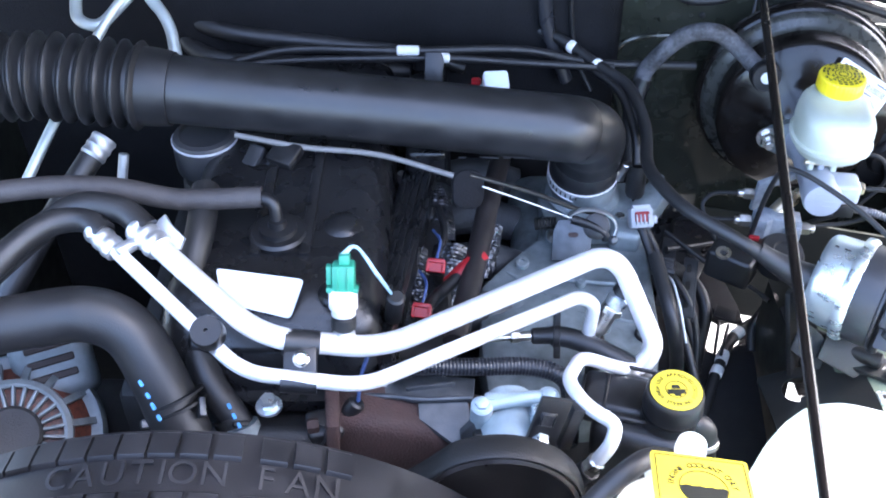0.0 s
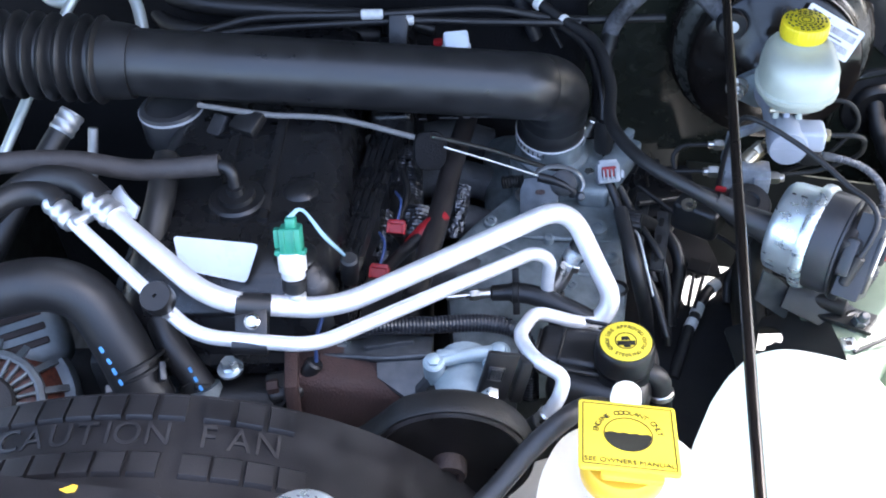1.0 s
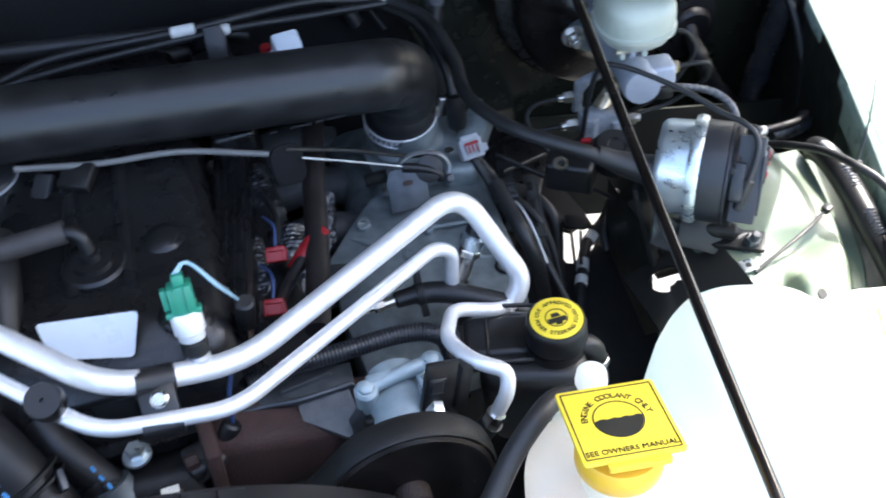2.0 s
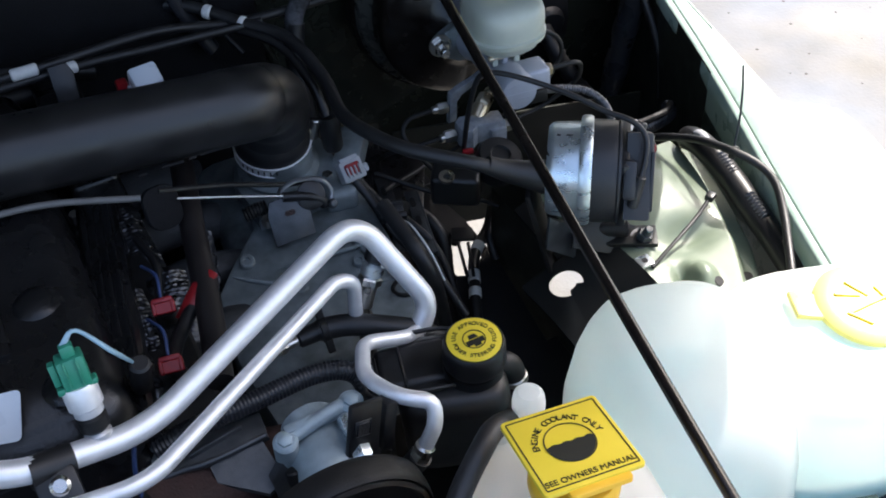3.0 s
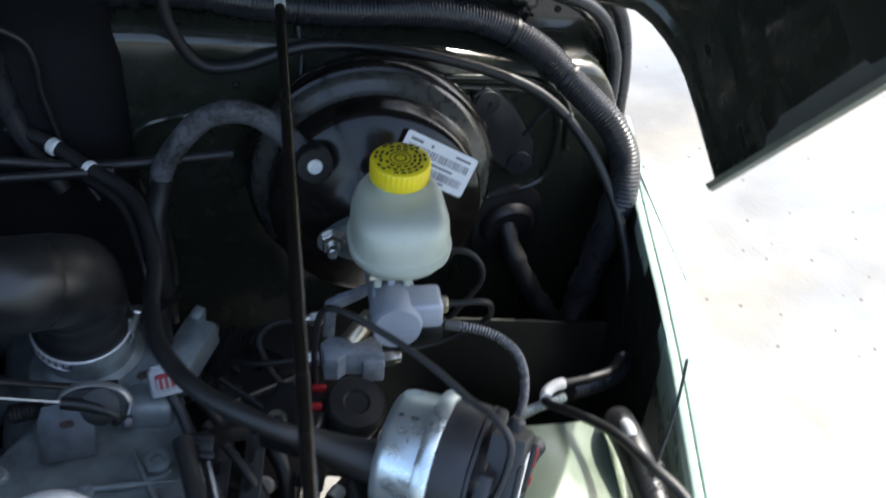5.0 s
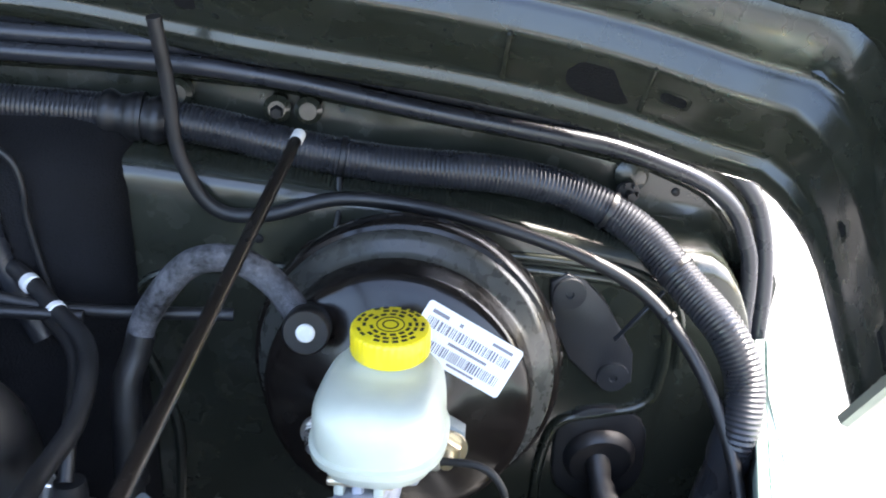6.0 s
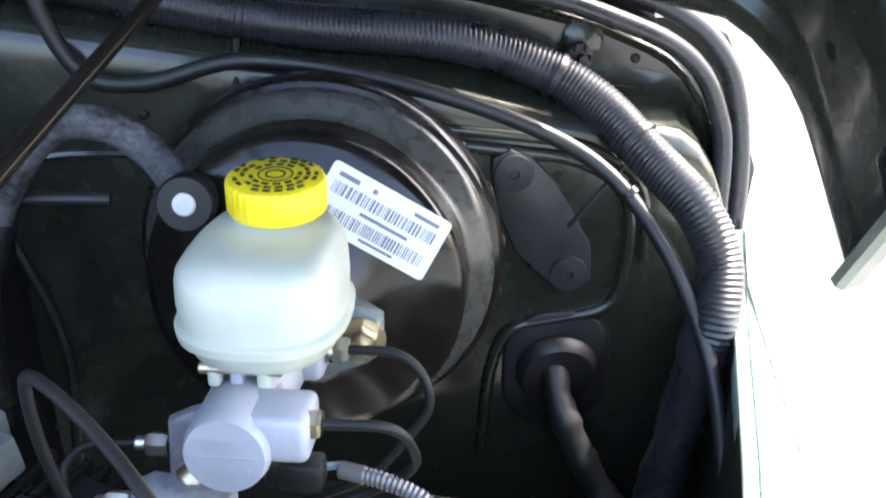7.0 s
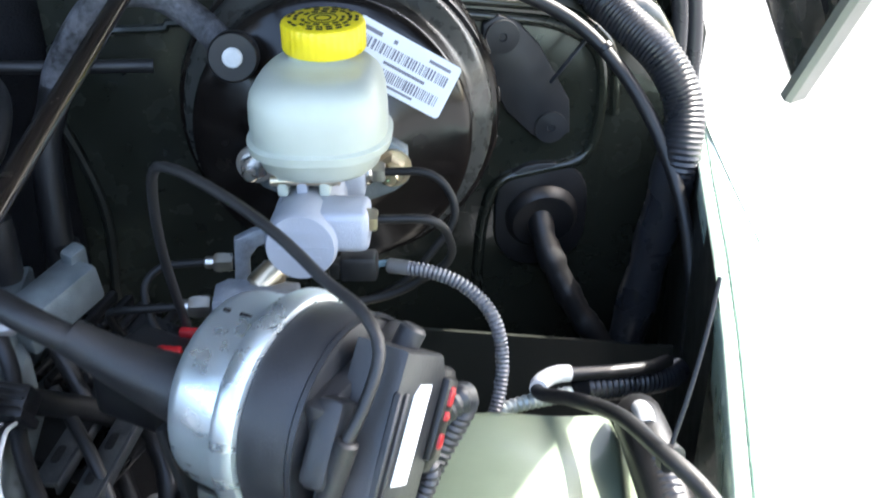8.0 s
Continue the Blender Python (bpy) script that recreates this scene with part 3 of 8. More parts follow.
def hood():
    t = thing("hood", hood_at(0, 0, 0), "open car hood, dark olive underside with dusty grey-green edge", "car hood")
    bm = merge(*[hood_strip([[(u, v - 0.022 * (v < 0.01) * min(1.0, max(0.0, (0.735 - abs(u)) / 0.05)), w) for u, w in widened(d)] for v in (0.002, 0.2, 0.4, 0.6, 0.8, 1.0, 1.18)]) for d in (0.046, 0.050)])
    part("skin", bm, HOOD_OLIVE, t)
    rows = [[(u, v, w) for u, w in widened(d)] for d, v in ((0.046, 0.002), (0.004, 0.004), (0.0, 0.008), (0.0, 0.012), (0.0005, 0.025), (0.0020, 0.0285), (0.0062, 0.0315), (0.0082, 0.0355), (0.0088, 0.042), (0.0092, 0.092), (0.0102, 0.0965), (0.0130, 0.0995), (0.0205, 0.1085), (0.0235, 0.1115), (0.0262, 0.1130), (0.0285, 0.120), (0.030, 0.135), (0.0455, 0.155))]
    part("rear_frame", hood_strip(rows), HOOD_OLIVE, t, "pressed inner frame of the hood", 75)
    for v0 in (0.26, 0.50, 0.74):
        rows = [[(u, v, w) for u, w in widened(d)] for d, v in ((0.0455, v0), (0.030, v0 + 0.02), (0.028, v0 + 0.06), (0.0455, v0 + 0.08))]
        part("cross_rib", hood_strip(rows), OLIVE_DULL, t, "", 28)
    for s in (-1, 1):
        rows = [[(s * 0.788, v, -0.325), (s * 0.792, v, -0.346), (s * 0.790, v, -0.353), (s * 0.778, v, -0.3565), (s * 0.774, v, -0.354), (s * 0.773, v, -0.348), (s * 0.784, v, -0.345), (s * 0.788, v, -0.325)] for v in (-0.002, 0.3, 0.6, 0.9, 1.18)]
        part("hem", hood_strip(rows), HEM_GREY, t, "dusty grey-green folded lower edge")
    # slots and holes of the frame, with rolled rims
    for u, w, v, sx, sz, lean in ((0.629, -0.090, 0.060, 0.056, 0.042, 19), (0.681, -0.112, 0.068, 0.020, 0.012, 25), (0.30, -0.012, 0.060, 0.018, 0.016, 9), (0.50, -0.054, 0.06, 0.008, 0.007, 9), (0.787, -0.226, 0.063, 0.012, 0.007, 90), (0.783, -0.325, 0.081, 0.022, 0.006, 91)):
        m = Matrix.Translation(hood_at(u, v, w)) @ HOOD_TURN @ Matrix.Rotation(radians(lean), 4, "Y") @ Matrix.Rotation(radians(180), 4, "X") @ pose(0, 0, -0.0035)
        part("slot_rim", plate(rounded(sx + 0.007, sz + 0.007, min(sx, sz) * 0.45), 0.005, m, 0.0015), OLIVE, t)
        part("slot", plate(rounded(sx, sz, min(sx, sz) * 0.42), 0.0008, m @ Matrix.Translation((0, 0, 0.0046))), PAD, t, "dark slot through the frame")
    for u, w, lean in ((0.662, -0.103, 23), (0.555, -0.071, 13)):
        part("stiffener", block((0.005, 0.058, 0.006), Matrix.Translation(hood_at(u, 0.068, w)) @ HOOD_TURN @ Matrix.Rotation(radians(lean), 4, "Y"), 0.002), OLIVE, t)
    # ragged sealer along the corner
    line = [hood_at(u, 0.118, w) for u, w in ((0.735, -0.098), (0.775, -0.122), (0.800, -0.155), (0.812, -0.20))]
    part("sealer", sweep(smooth_line(line, 0.003), lambda s, q: 0.004 + 0.0005 * math.sin(s * 300) + 0.0003 * math.sin(s * 833), 8), HOOD_OLIVE, t, "ragged bead of sealer")
    return t


hood()


def prop_rod():
    t = thing("hood_prop_rod", (0.25, 0.12, 1.05), "thin dark green steel hood prop rod with white tip", "prop rod")
    a, d = V(0.2076, -0.1946, 1.0300), V(0.1251, 0.9820, 0.1398)
    end = a + d * 1.378 + V(0.008, 0, 0)
    part("rod", hose([a + d * 0.30, a + d * 0.8, end], 0.0050, 14, 0.02), BLACK_PAINT, t)
    part("tip", rod(end - d * 0.003, end + d * 0.012 + V(0.0005, 0, 0), 0.0052), WHITE_MARK, t, "pale plastic tip")
    part("foot", rod(a + d * 0.28, a + d * 0.31, 0.009), BLACK_STEEL, t)
    return t


prop_rod()


# ---- fender and inner fender ----
def inner_edge(y):
    return 0.4060 + 0.3316 * y + 0.006 * math.exp(-((y - 0.9) / 0.17) ** 2)


def crease(y):
    return 0.600 + 0.181 * y


def fender():
    t = thing("fender", (0.72, 0.7, 0.6), "pale green painted front fender in full sun", "fender")
    ys = [-0.05, 0.1, 0.2, 0.3, 0.4, 0.5, 0.6, 0.7, 0.76, 0.80, 0.85, 0.95, 1.05, 1.15, 1.25]
    top = lambda y: 0.965 + 0.022 * y
    rows, lip = [], []
    for y in ys:
        xi, xo, z = inner_edge(y), max(crease(y), inner_edge(y) + 0.022), top(y)
        w = xo - xi
        rows.append([(xi + 0.0105, y, z - 0.003), (xi + 0.0115, y, z), (xi + 0.012 + w * 0.2, y, z + 0.006 * min(1, w / 0.1)), (xi + w * 0.75, y, z + 0.006 * min(1, w / 0.1)), (xo - 0.010, y, z + 0.0035), (xo - 0.005, y, z + 0.0005), (xo - 0.0015, y, z - 0.004), (xo, y, z - 0.010), (xo + 0.002, y, z - 0.09), (xo - 0.01, y, z - 0.30)])
        lip.append([(xi + 0.0105, y, z - 0.0032), (xi + 0.009, y, z - 0.001), (xi + 0.002, y, z - 0.001), (xi, y, z - 0.003), (xi, y, z - 0.022), (xi + 0.003, y, z - 0.060)])
    part("panel", strip(rows), GREEN, t, "", 50)
    part("inner_lip", strip(lip), GREEN, t, "folded inner lip", 50)
    rows = []
    for y, w in ((-0.05, 0.075), (0.2, 0.076), (0.4, 0.077), (0.55, 0.078), (0.65, 0.082), (0.70, 0.084), (0.74, 0.081), (0.76, 0.074), (0.774, 0.060), (0.783, 0.038), (0.788, 0.018), (0.790, 0.006)):
        xo, z = crease(y) + 0.0004, top(y)
        rows.append([(xo - 0.0095, y, z + 0.001), (xo - 0.002, y, z + 0.0012), (xo + min(0.007, w * 0.3), y, z - 0.0005), (xo + w * 0.55, y, z - 0.004), (xo + w * 0.85, y, z - 0.013), (xo + w * 0.97, y, z - 0.026), (xo + w, y, z - 0.045), (xo + w, y, z - 0.13), (xo + w * 0.9, y, z - 0.16)])
    part("flare", strip(rows), GREEN, t, "rounded wheel-arch flare", 50)
    return t


fender()


def inner_fender():
    t = thing("inner_fender", (0.5, 0.6, 0.6), "pale green pressed-steel inner fender, shade partly in its colours", "inner fender")

    def ease(k):
        k = min(1, max(0, k))
        return k * k * (3 - 2 * k)

    def panel_z(x, y):
        edge = float(np.interp(y, (0.28, 0.55, 0.605, 0.67, 0.72, 0.775, 0.82), (0.46, 0.514, 0.537, 0.573, 0.591, 0.608, 0.619)))
        z = 0.938 - 0.035 * max(0, 1 - (x - 0.405) / 0.05) ** 2.2 - 0.11 * ease((y - 0.842) / 0.022)
        z += 0.013 * math.exp(-(math.hypot(x - 0.510, y - 0.645) / 0.016) ** 4)
        z -= 0.018 * math.exp(-((x - 0.487 - 0.25 * (y - 0.62)) / 0.010) ** 2) * ease((0.675 - y) / 0.03)
        z += 0.004 * math.exp(-(max(abs(x - 0.467), abs(y - 0.688)) / 0.024) ** 6)
        z += 0.022 * math.exp(-(math.hypot((x - 0.53) * 1.2, y - 0.78) / 0.072) ** 3)
        z -= 0.015 * math.exp(-((y - 0.700) / 0.016) ** 2) * math.exp(-((x - 0.535) / 0.03) ** 2)
        # stepped drop into the trough beside the fender
        return z - 0.022 * ease((x - edge) / 0.014) - 0.07 * ease((x - edge - 0.030) / 0.014)

    def on_panel(x, y, lift=0.0008):
        e = 0.002
        nrm = V(panel_z(x - e, y) - panel_z(x + e, y), panel_z(x, y - e) - panel_z(x, y + e), 2 * e).normalized()
        return aim(V(x, y, panel_z(x, y)) + nrm * lift, nrm, (1, 0, 0))
    nx, ny = 110, 100
    verts, faces = [], []
    for i in range(ny + 1):
        y = 0.28 + (0.905 - 0.28) * i / ny
        x1 = inner_edge(y) + 0.002
        for j in range(nx + 1):
            x = 0.432 + (x1 - 0.432) * j / nx
            verts.append((x, y, panel_z(x, y)))
    n = nx + 1
    for i in range(ny):
        for j in range(nx):
            faces.append((i * n + j, i * n + j + 1, (i + 1) * n + j + 1, (i + 1) * n + j))
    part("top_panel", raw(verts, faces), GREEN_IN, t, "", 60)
    # green steel too; the dark olive here is shade put into the colour
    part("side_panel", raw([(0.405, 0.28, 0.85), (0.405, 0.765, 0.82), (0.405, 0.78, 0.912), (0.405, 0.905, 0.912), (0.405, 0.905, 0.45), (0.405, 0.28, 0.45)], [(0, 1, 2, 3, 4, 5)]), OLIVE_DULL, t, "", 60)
    # black apron inside the panel, with a round notched hole
    ring, box = [], []
    for k in range(64):
        a = 2 * math.pi * k / 64
        near = abs((math.degrees(a) - 285 + 180) % 360 - 180)
        r = 0.0175 * (0.62 if near < 30 else 1.0)
        ring.append((0.393 + r * math.cos(a), 0.722 + 1.12 * r * math.sin(a)))
        c, s = math.cos(a), math.sin(a)
        q = min((0.064 if c > 0 else 0.036) / abs(c) if abs(c) > 1e-6 else 9, (0.034 if s > 0 else 0.125) / abs(s) if abs(s) > 1e-6 else 9)
        box.append((0.393 + q * c, 0.722 + q * s))
    level = lambda x, y: 0.917 + 0.40 * (x - 0.393) - 0.02 * (y - 0.722) + 0.006 * math.sin((y - 0.60) * 24)
    rings = [[V(x, y, level(x, y) - d) for x, y in pts] for pts, d in ((ring, 0.003), (ring, 0), (box, 0), (box, 0.003))]
    part("apron", loft(rings, False), APRON, t, "black apron with a notched round hole", 40)
    part("apron_tongue", loft([[V(x, y, level(x, y) + d) for x, y in ((0.404, 0.757), (0.457, 0.757), (0.462, 0.80), (0.455, 0.85), (0.404, 0.85))] for d in (-0.004, 0.001)]), APRON, t)
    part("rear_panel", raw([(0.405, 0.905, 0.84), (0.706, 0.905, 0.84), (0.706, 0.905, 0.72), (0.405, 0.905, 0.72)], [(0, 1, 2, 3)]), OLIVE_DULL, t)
    # the upright under the fender's inner edge, behind the wheel arch
    verts = [(inner_edge(y), y, z) for y in (0.88, 1.0, 1.1, 1.24) for z in (0.985, 0.9, 0.7, 0.45)]
    faces = [(i * 4 + j, i * 4 + j + 1, i * 4 + j + 5, i * 4 + j + 4) for i in range(3) for j in range(3)]
    # dark olive again for the shaded face of a green panel
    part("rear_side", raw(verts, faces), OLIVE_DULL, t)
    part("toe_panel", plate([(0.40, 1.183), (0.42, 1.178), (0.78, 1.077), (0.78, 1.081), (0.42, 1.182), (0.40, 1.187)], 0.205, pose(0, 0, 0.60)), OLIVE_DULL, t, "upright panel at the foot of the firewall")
    m = on_panel(0.467, 0.686, 0.002)
    part("square_clip", plate(rounded(0.016, 0.016, 0.002), 0.003, m, 0.0008), ZINC, t, "square zinc clip nut")
    part("clip_hole", plate(rounded(0.006, 0.006, 0.0015), 0.0004, m @ pose(0, 0, 0.003)), GRIME, t)
    part("drain_hole", plate(disc_outline(0.006, 20), 0.0006, on_panel(0.5205, 0.628)), GRIME, t, "small round hole")
    part("edge_hole", plate(disc_outline(0.006, 20), 0.0006, on_panel(0.5685, 0.634)), GRIME, t, "small round hole")
    return t


inner_fender()


def chassis():
    t = thing("chassis_rail", (0.33, 0.6, 0.45), "black chassis rail below the engine bay", "chassis rail")
    part("rail", block((0.09, 1.5, 0.13), pose(0.34, 0.7, 0.47), 0.012, 2), BLACK_STEEL, t)
    part("crossmember", block((1.0, 0.10, 0.10), pose(-0.15, 0.55, 0.45), 0.012, 2), BLACK_STEEL, t)
    part("crossmember", block((0.85, 0.12, 0.16), pose(-0.15, 1.16, 0.5), 0.012, 2), BLACK_STEEL, t)
    # added dark sheets that hide the bright ground below the bay
    part("ground_blocker", block((0.195, 0.56, 0.006), pose(0.2775, 0.93, 0.60), 0.002, 1), GRIME, t, "added black sheet that blocks the view of the ground")
    part("ground_blocker", block((0.20, 0.35, 0.006), pose(0.31, 0.42, 0.60), 0.002, 1), GRIME, t, "added black sheet that blocks the view of the ground")
    part("ground_blocker", block((0.27, 0.24, 0.006), pose(0.672, 1.105, 0.60), 0.002, 1), GRIME, t, "added black sheet that blocks the view of the ground")
    t2 = thing("far_inner_fender", (-0.6, 0.7, 0.7), "far-side inner fender, its side coloured dark for shade", "inner fender")
    # side coloured as if shaded, top kept in the lit green
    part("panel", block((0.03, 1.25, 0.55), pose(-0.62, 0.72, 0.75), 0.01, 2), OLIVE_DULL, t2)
    part("top", block((0.20, 1.25, 0.03), pose(-0.72, 0.72, 1.01), 0.01, 2), GREEN, t2)
    return t


chassis()


# ---- engine ----
def engine_block():
    t = thing("engine_block", (-0.15, 0.9, 0.6), "grimy cast-iron engine block under the covers", "engine")
    part("block", block((0.34, 0.56, 0.50), pose(-0.16, 0.93, 0.74), 0.015, 2), GRIME, t)
    part("timing_cover", block((0.26, 0.06, 0.34), pose(-0.15, 0.635, 0.78), 0.02, 3), IRON, t)
    part("sump", block((0.26, 0.5, 0.14), pose(-0.16, 0.95, 0.45), 0.03, 3), GRIME, t)
    part("starter_side", block((0.16, 0.50, 0.16), pose(0.10, 0.95, 0.78), 0.04, 3), GRIME, t)
    part("water_neck", lathe([(0.033, 0), (0.035, 0.012), (0.027, 0.018), (0.025, 0.04)], aim((-0.222, 0.572, 0.955), (-0.35, 0.55, 0.8)), 24), ALU_CAST, t, "cast aluminium thermostat neck")
    part("hose_spigot", lathe([(0.016, 0), (0.016, 0.05)], aim((-0.178, 0.59, 0.952), (-0.3, 0.4, 0.8)), 20), ALU_CAST, t)
    for p in ((-0.169, 0.626, 1.004), (-0.06, 0.66, 0.995)):
        part("bolt", merge(hexnut(p, (p[0], p[1], p[2] + 0.012), 0.0085), lathe([(0.013, 0), (0.013, 0.003)], aim((p[0], p[1], p[2] - 0.002), (0, 0, 1)), 20)), ZINC, t, "zinc hex bolt")
    part("thermostat_housing", block((0.10, 0.06, 0.05), pose(-0.17, 0.615, 0.962, -30), 0.012, 3), GRIME, t)
    return t


engine_block()


def valve_cover():
    t = thing("valve_cover", (-0.17, 0.9, 1.0), "black painted steel valve cover", "engine cover")
    rings = []
    for z, dx, dy0, dy1 in ((0.985, 0.0, 0.0, 0), (1.0, 0.0, 0.0, 0), (1.002, -0.012, 0.012, 0), (1.05, -0.014, 0.022, 0), (1.072, -0.020, 0.045, -0.01), (1.084, -0.030, 0.062, -0.02), (1.088, -0.045, 0.08, -0.03)):
        x0, x1, y0, y1 = -0.295 - dx, -0.045 + dx, 0.635 + dy0, 1.17 + dy1
        r = 0.03
        ring = []
        for cx, cy, a0 in ((x1 - r, y1 - r, 0), (x0 + r, y1 - r, 90), (x0 + r, y0 + r, 180), (x1 - r, y0 + r, 270)):
            ring += [Vector((cx + r * math.cos(radians(a0 + 22.5 * i)), cy + r * math.sin(radians(a0 + 22.5 * i)), z)) for i in range(5)]
        rings.append(ring)
    part("cover", loft(rings), COVER_PAINT, t, "", 60)
    part("front_step", block((0.16, 0.05, 0.02), pose(-0.17, 0.678, 1.057, 40), 0.008, 3), COVER_PAINT, t)
    for x, y in ((-0.105, 0.80), (-0.10, 0.98), (-0.24, 0.98), (-0.10, 0.70)):
        part("dome", lathe([(0.022, 0), (0.018, 0.005), (0.008, 0.008), (0, 0.009)], aim((x, y, 1.086), (0, 0, 1)), 20), COVER_PAINT, t)
    for x, y, z in ((-0.055, 0.74, 1.0), (-0.05, 0.86, 1.0), (-0.05, 0.99, 1.0), (-0.285, 0.80, 1.0)):
        part("cover_bolt", hexnut((x, y, z), (x, y, z + 0.014), 0.008), STEEL, t)
    part("rib", block((0.012, 0.36, 0.008), pose(-0.14, 0.93, 1.089), 0.003, 2), COVER_PAINT, t)
    part("rib", block((0.012, 0.36, 0.008), pose(-0.19, 0.93, 1.089), 0.003, 2), COVER_PAINT, t)
    g = part("breather_grommet", lathe([(0.030, 0), (0.031, 0.004), (0.028, 0.007), (0.020, 0.007), (0.019, 0.012), (0.010, 0.013), (0.009, 0.02)], aim((-0.170, 0.784, 1.088), (0, 0, 1)), 32), PLASTIC, t, "round black breather grommet")
    part("stem", pipe([(-0.170, 0.785, 1.10), (-0.172, 0.792, 1.126), (-0.19, 0.798, 1.127)], 0.0065, 0.01), PLASTIC, g)
    lab = thing("emissions_label", (-0.18, 0.69, 1.09), "blank pale grey sticker on the black valve cover", "label")
    m = Matrix.Translation((-0.181, 0.693, 1.0945)) @ Matrix.Rotation(radians(-6), 4, "Z") @ Matrix.Rotation(radians(42), 4, "X")
    corners = [V(-0.0407, 0.019, 0), V(-0.0303, -0.0141, 0), V(0.0373, -0.0245, 0), V(0.0469, 0.0141, 0)]
    ol = []
    for k, p in enumerate(corners):
        a, b = (corners[k - 1] - p).normalized() * 0.005, (corners[(k + 1) % 4] - p).normalized() * 0.005
        ol += [tuple((p + a * (1 - s) ** 2 + b * s ** 2).xy) for s in (0, 0.33, 0.67, 1)]
    part("sticker", plate(ol, 0.0006, m), GREY_LABEL, lab)
    return t


valve_cover()


def oil_filler():
    t = thing("oil_filler_cap", (-0.285, 0.935, 1.0), "grey plastic oil filler cap on a black neck", "filler cap")
    part("neck", lathe([(0.036, 0), (0.034, 0.03), (0.030, 0.035)], aim((-0.279, 0.961, 1.001), (0, 0, 1)), 28), MID_PLASTIC, t)
    part("seal", lathe([(0.032, 0), (0.032, 0.018)], aim((-0.278, 0.959, 1.034), (0, 0, 1)), 28), RUBBER, t)
    part("cap", lathe([(0.037, 0), (0.038, 0.004), (0.038, 0.04), (0.036, 0.044), (0.030, 0.046), (0.029, 0.042), (0, 0.042)], aim((-0.278, 0.958, 1.051), (0, 0, 1)), 36), MID_PLASTIC, t)
    part("cap_band", lathe([(0.0375, 0), (0.0388, 0.0005), (0.0388, 0.003), (0.0375, 0.0035)], aim((-0.278, 0.958, 1.0880), (0, 0, 1)), 36), GREY_PLASTIC, t, "pale rim of the cap")
    part("bracket", merge(block((0.02, 0.08, 0.012), pose(-0.225, 0.90, 1.075, 35, 0, -30), 0.003), block((0.02, 0.08, 0.012), pose(-0.195, 0.90, 1.078, 35, 0, -30), 0.003), block((0.05, 0.014, 0.012), pose(-0.225, 0.862, 1.056, 0, 0, -30), 0.003)), MID_PLASTIC, t, "forked plastic cable bracket")
    part("clip", block((0.034, 0.03, 0.014), pose(-0.178, 0.912, 1.098, 20, 0, -30), 0.003), PLASTIC, t)
    return t


oil_filler()


def intake_tube():
    t = thing("intake_tube", (0.12, 0.95, 1.02), "satin black moulded plastic air intake tube with bellows", "air intake")
    d = V(0.472, -0.017, -0.046).normalized()
    a = V(-0.335, 0.960, 1.158)
    b = V(0.120, 0.944, 1.114)
    part("straight", sweep(smooth_line([a, a.lerp(b, 0.5), b, V(0.150, 0.951, 1.106), V(0.170, 0.968, 1.090), V(0.177, 0.985, 1.066), V(0.177, 0.996, 1.040)], 0.006), lambda s, q: 0.0385 + (0.004 if s > q - 0.06 else 0) * min(1, max(0, (s - q + 0.06) / 0.02)), 36), TUBE_PLASTIC, t)
    part("cuff", sweep(smooth_line([a - d * 0.012, a + d * 0.032], 0.004), lambda s, q: 0.0445 - 0.003 * (s / q) ** 3, 36), RUBBER, t)
    bl = [a + d * 0.004, a - d * 0.05, a - d * 0.10, a - d * 0.15 + V(0, -0.004, -0.003), a - d * 0.20 + V(0, -0.014, -0.010)]
    part("bellows", sweep(smooth_line(bl, 0.0022), lambda s, q: 0.0445 + 0.0062 * (1 - 2 * abs(math.sin(math.pi * s / 0.0185)) ** 2.2) * -1, 32), RUBBER, t, "ribbed black rubber bellows")
    part("neck_sleeve", lathe([(0.041, 0), (0.043, 0.003), (0.043, 0.042), (0.040, 0.046)], aim((0.176, 1.007, 0.992), (0.0, -0.20, 1)), 36), RUBBER, t)
    cl = part("hose_clamp", lathe([(0.0432, 0), (0.0446, 0.0006), (0.0446, 0.0020), (0.0438, 0.0026), (0.0438, 0.0120), (0.0446, 0.0126), (0.0446, 0.0140), (0.0432, 0.0146)], aim((0.176, 1.0065, 0.995), (0.0, -0.20, 1)), 40), ALU_PIPE, t, "bright steel hose clamp")
    q = aim((0.176, 1.0065, 0.995), (0.0, -0.20, 1))
    part("band_slots", merge(*[block((0.0012, 0.0016, 0.006), q @ Matrix.Rotation(radians(200 + 9 * k), 4, "Z") @ pose(0.0438, 0, 0.0073), 0) for k in range(18)]), GRIME, cl, "row of dark slots in the band")
    part("screw", merge(rod((0.218, 0.992, 1.004), (0.226, 0.988, 1.030), 0.0055, 10), block((0.014, 0.01, 0.016), pose(0.219, 0.992, 1.010, 0, 10, 20), 0.002)), STEEL, cl)
    tx = part("moulding_mark", merge(*[block((w, 0.0004, 0.004), aim((x, 0.9115, 1.094), (0, -0.86, -0.5), (1, 0, -0.09)) @ Matrix.Rotation(radians(90), 4, "X"), 0) for x, w in ((0.022, 0.008), (0.052, 0.022), (0.072, 0.008), (0.09, 0.02))]), MID_PLASTIC, t)
    return t


intake_tube()


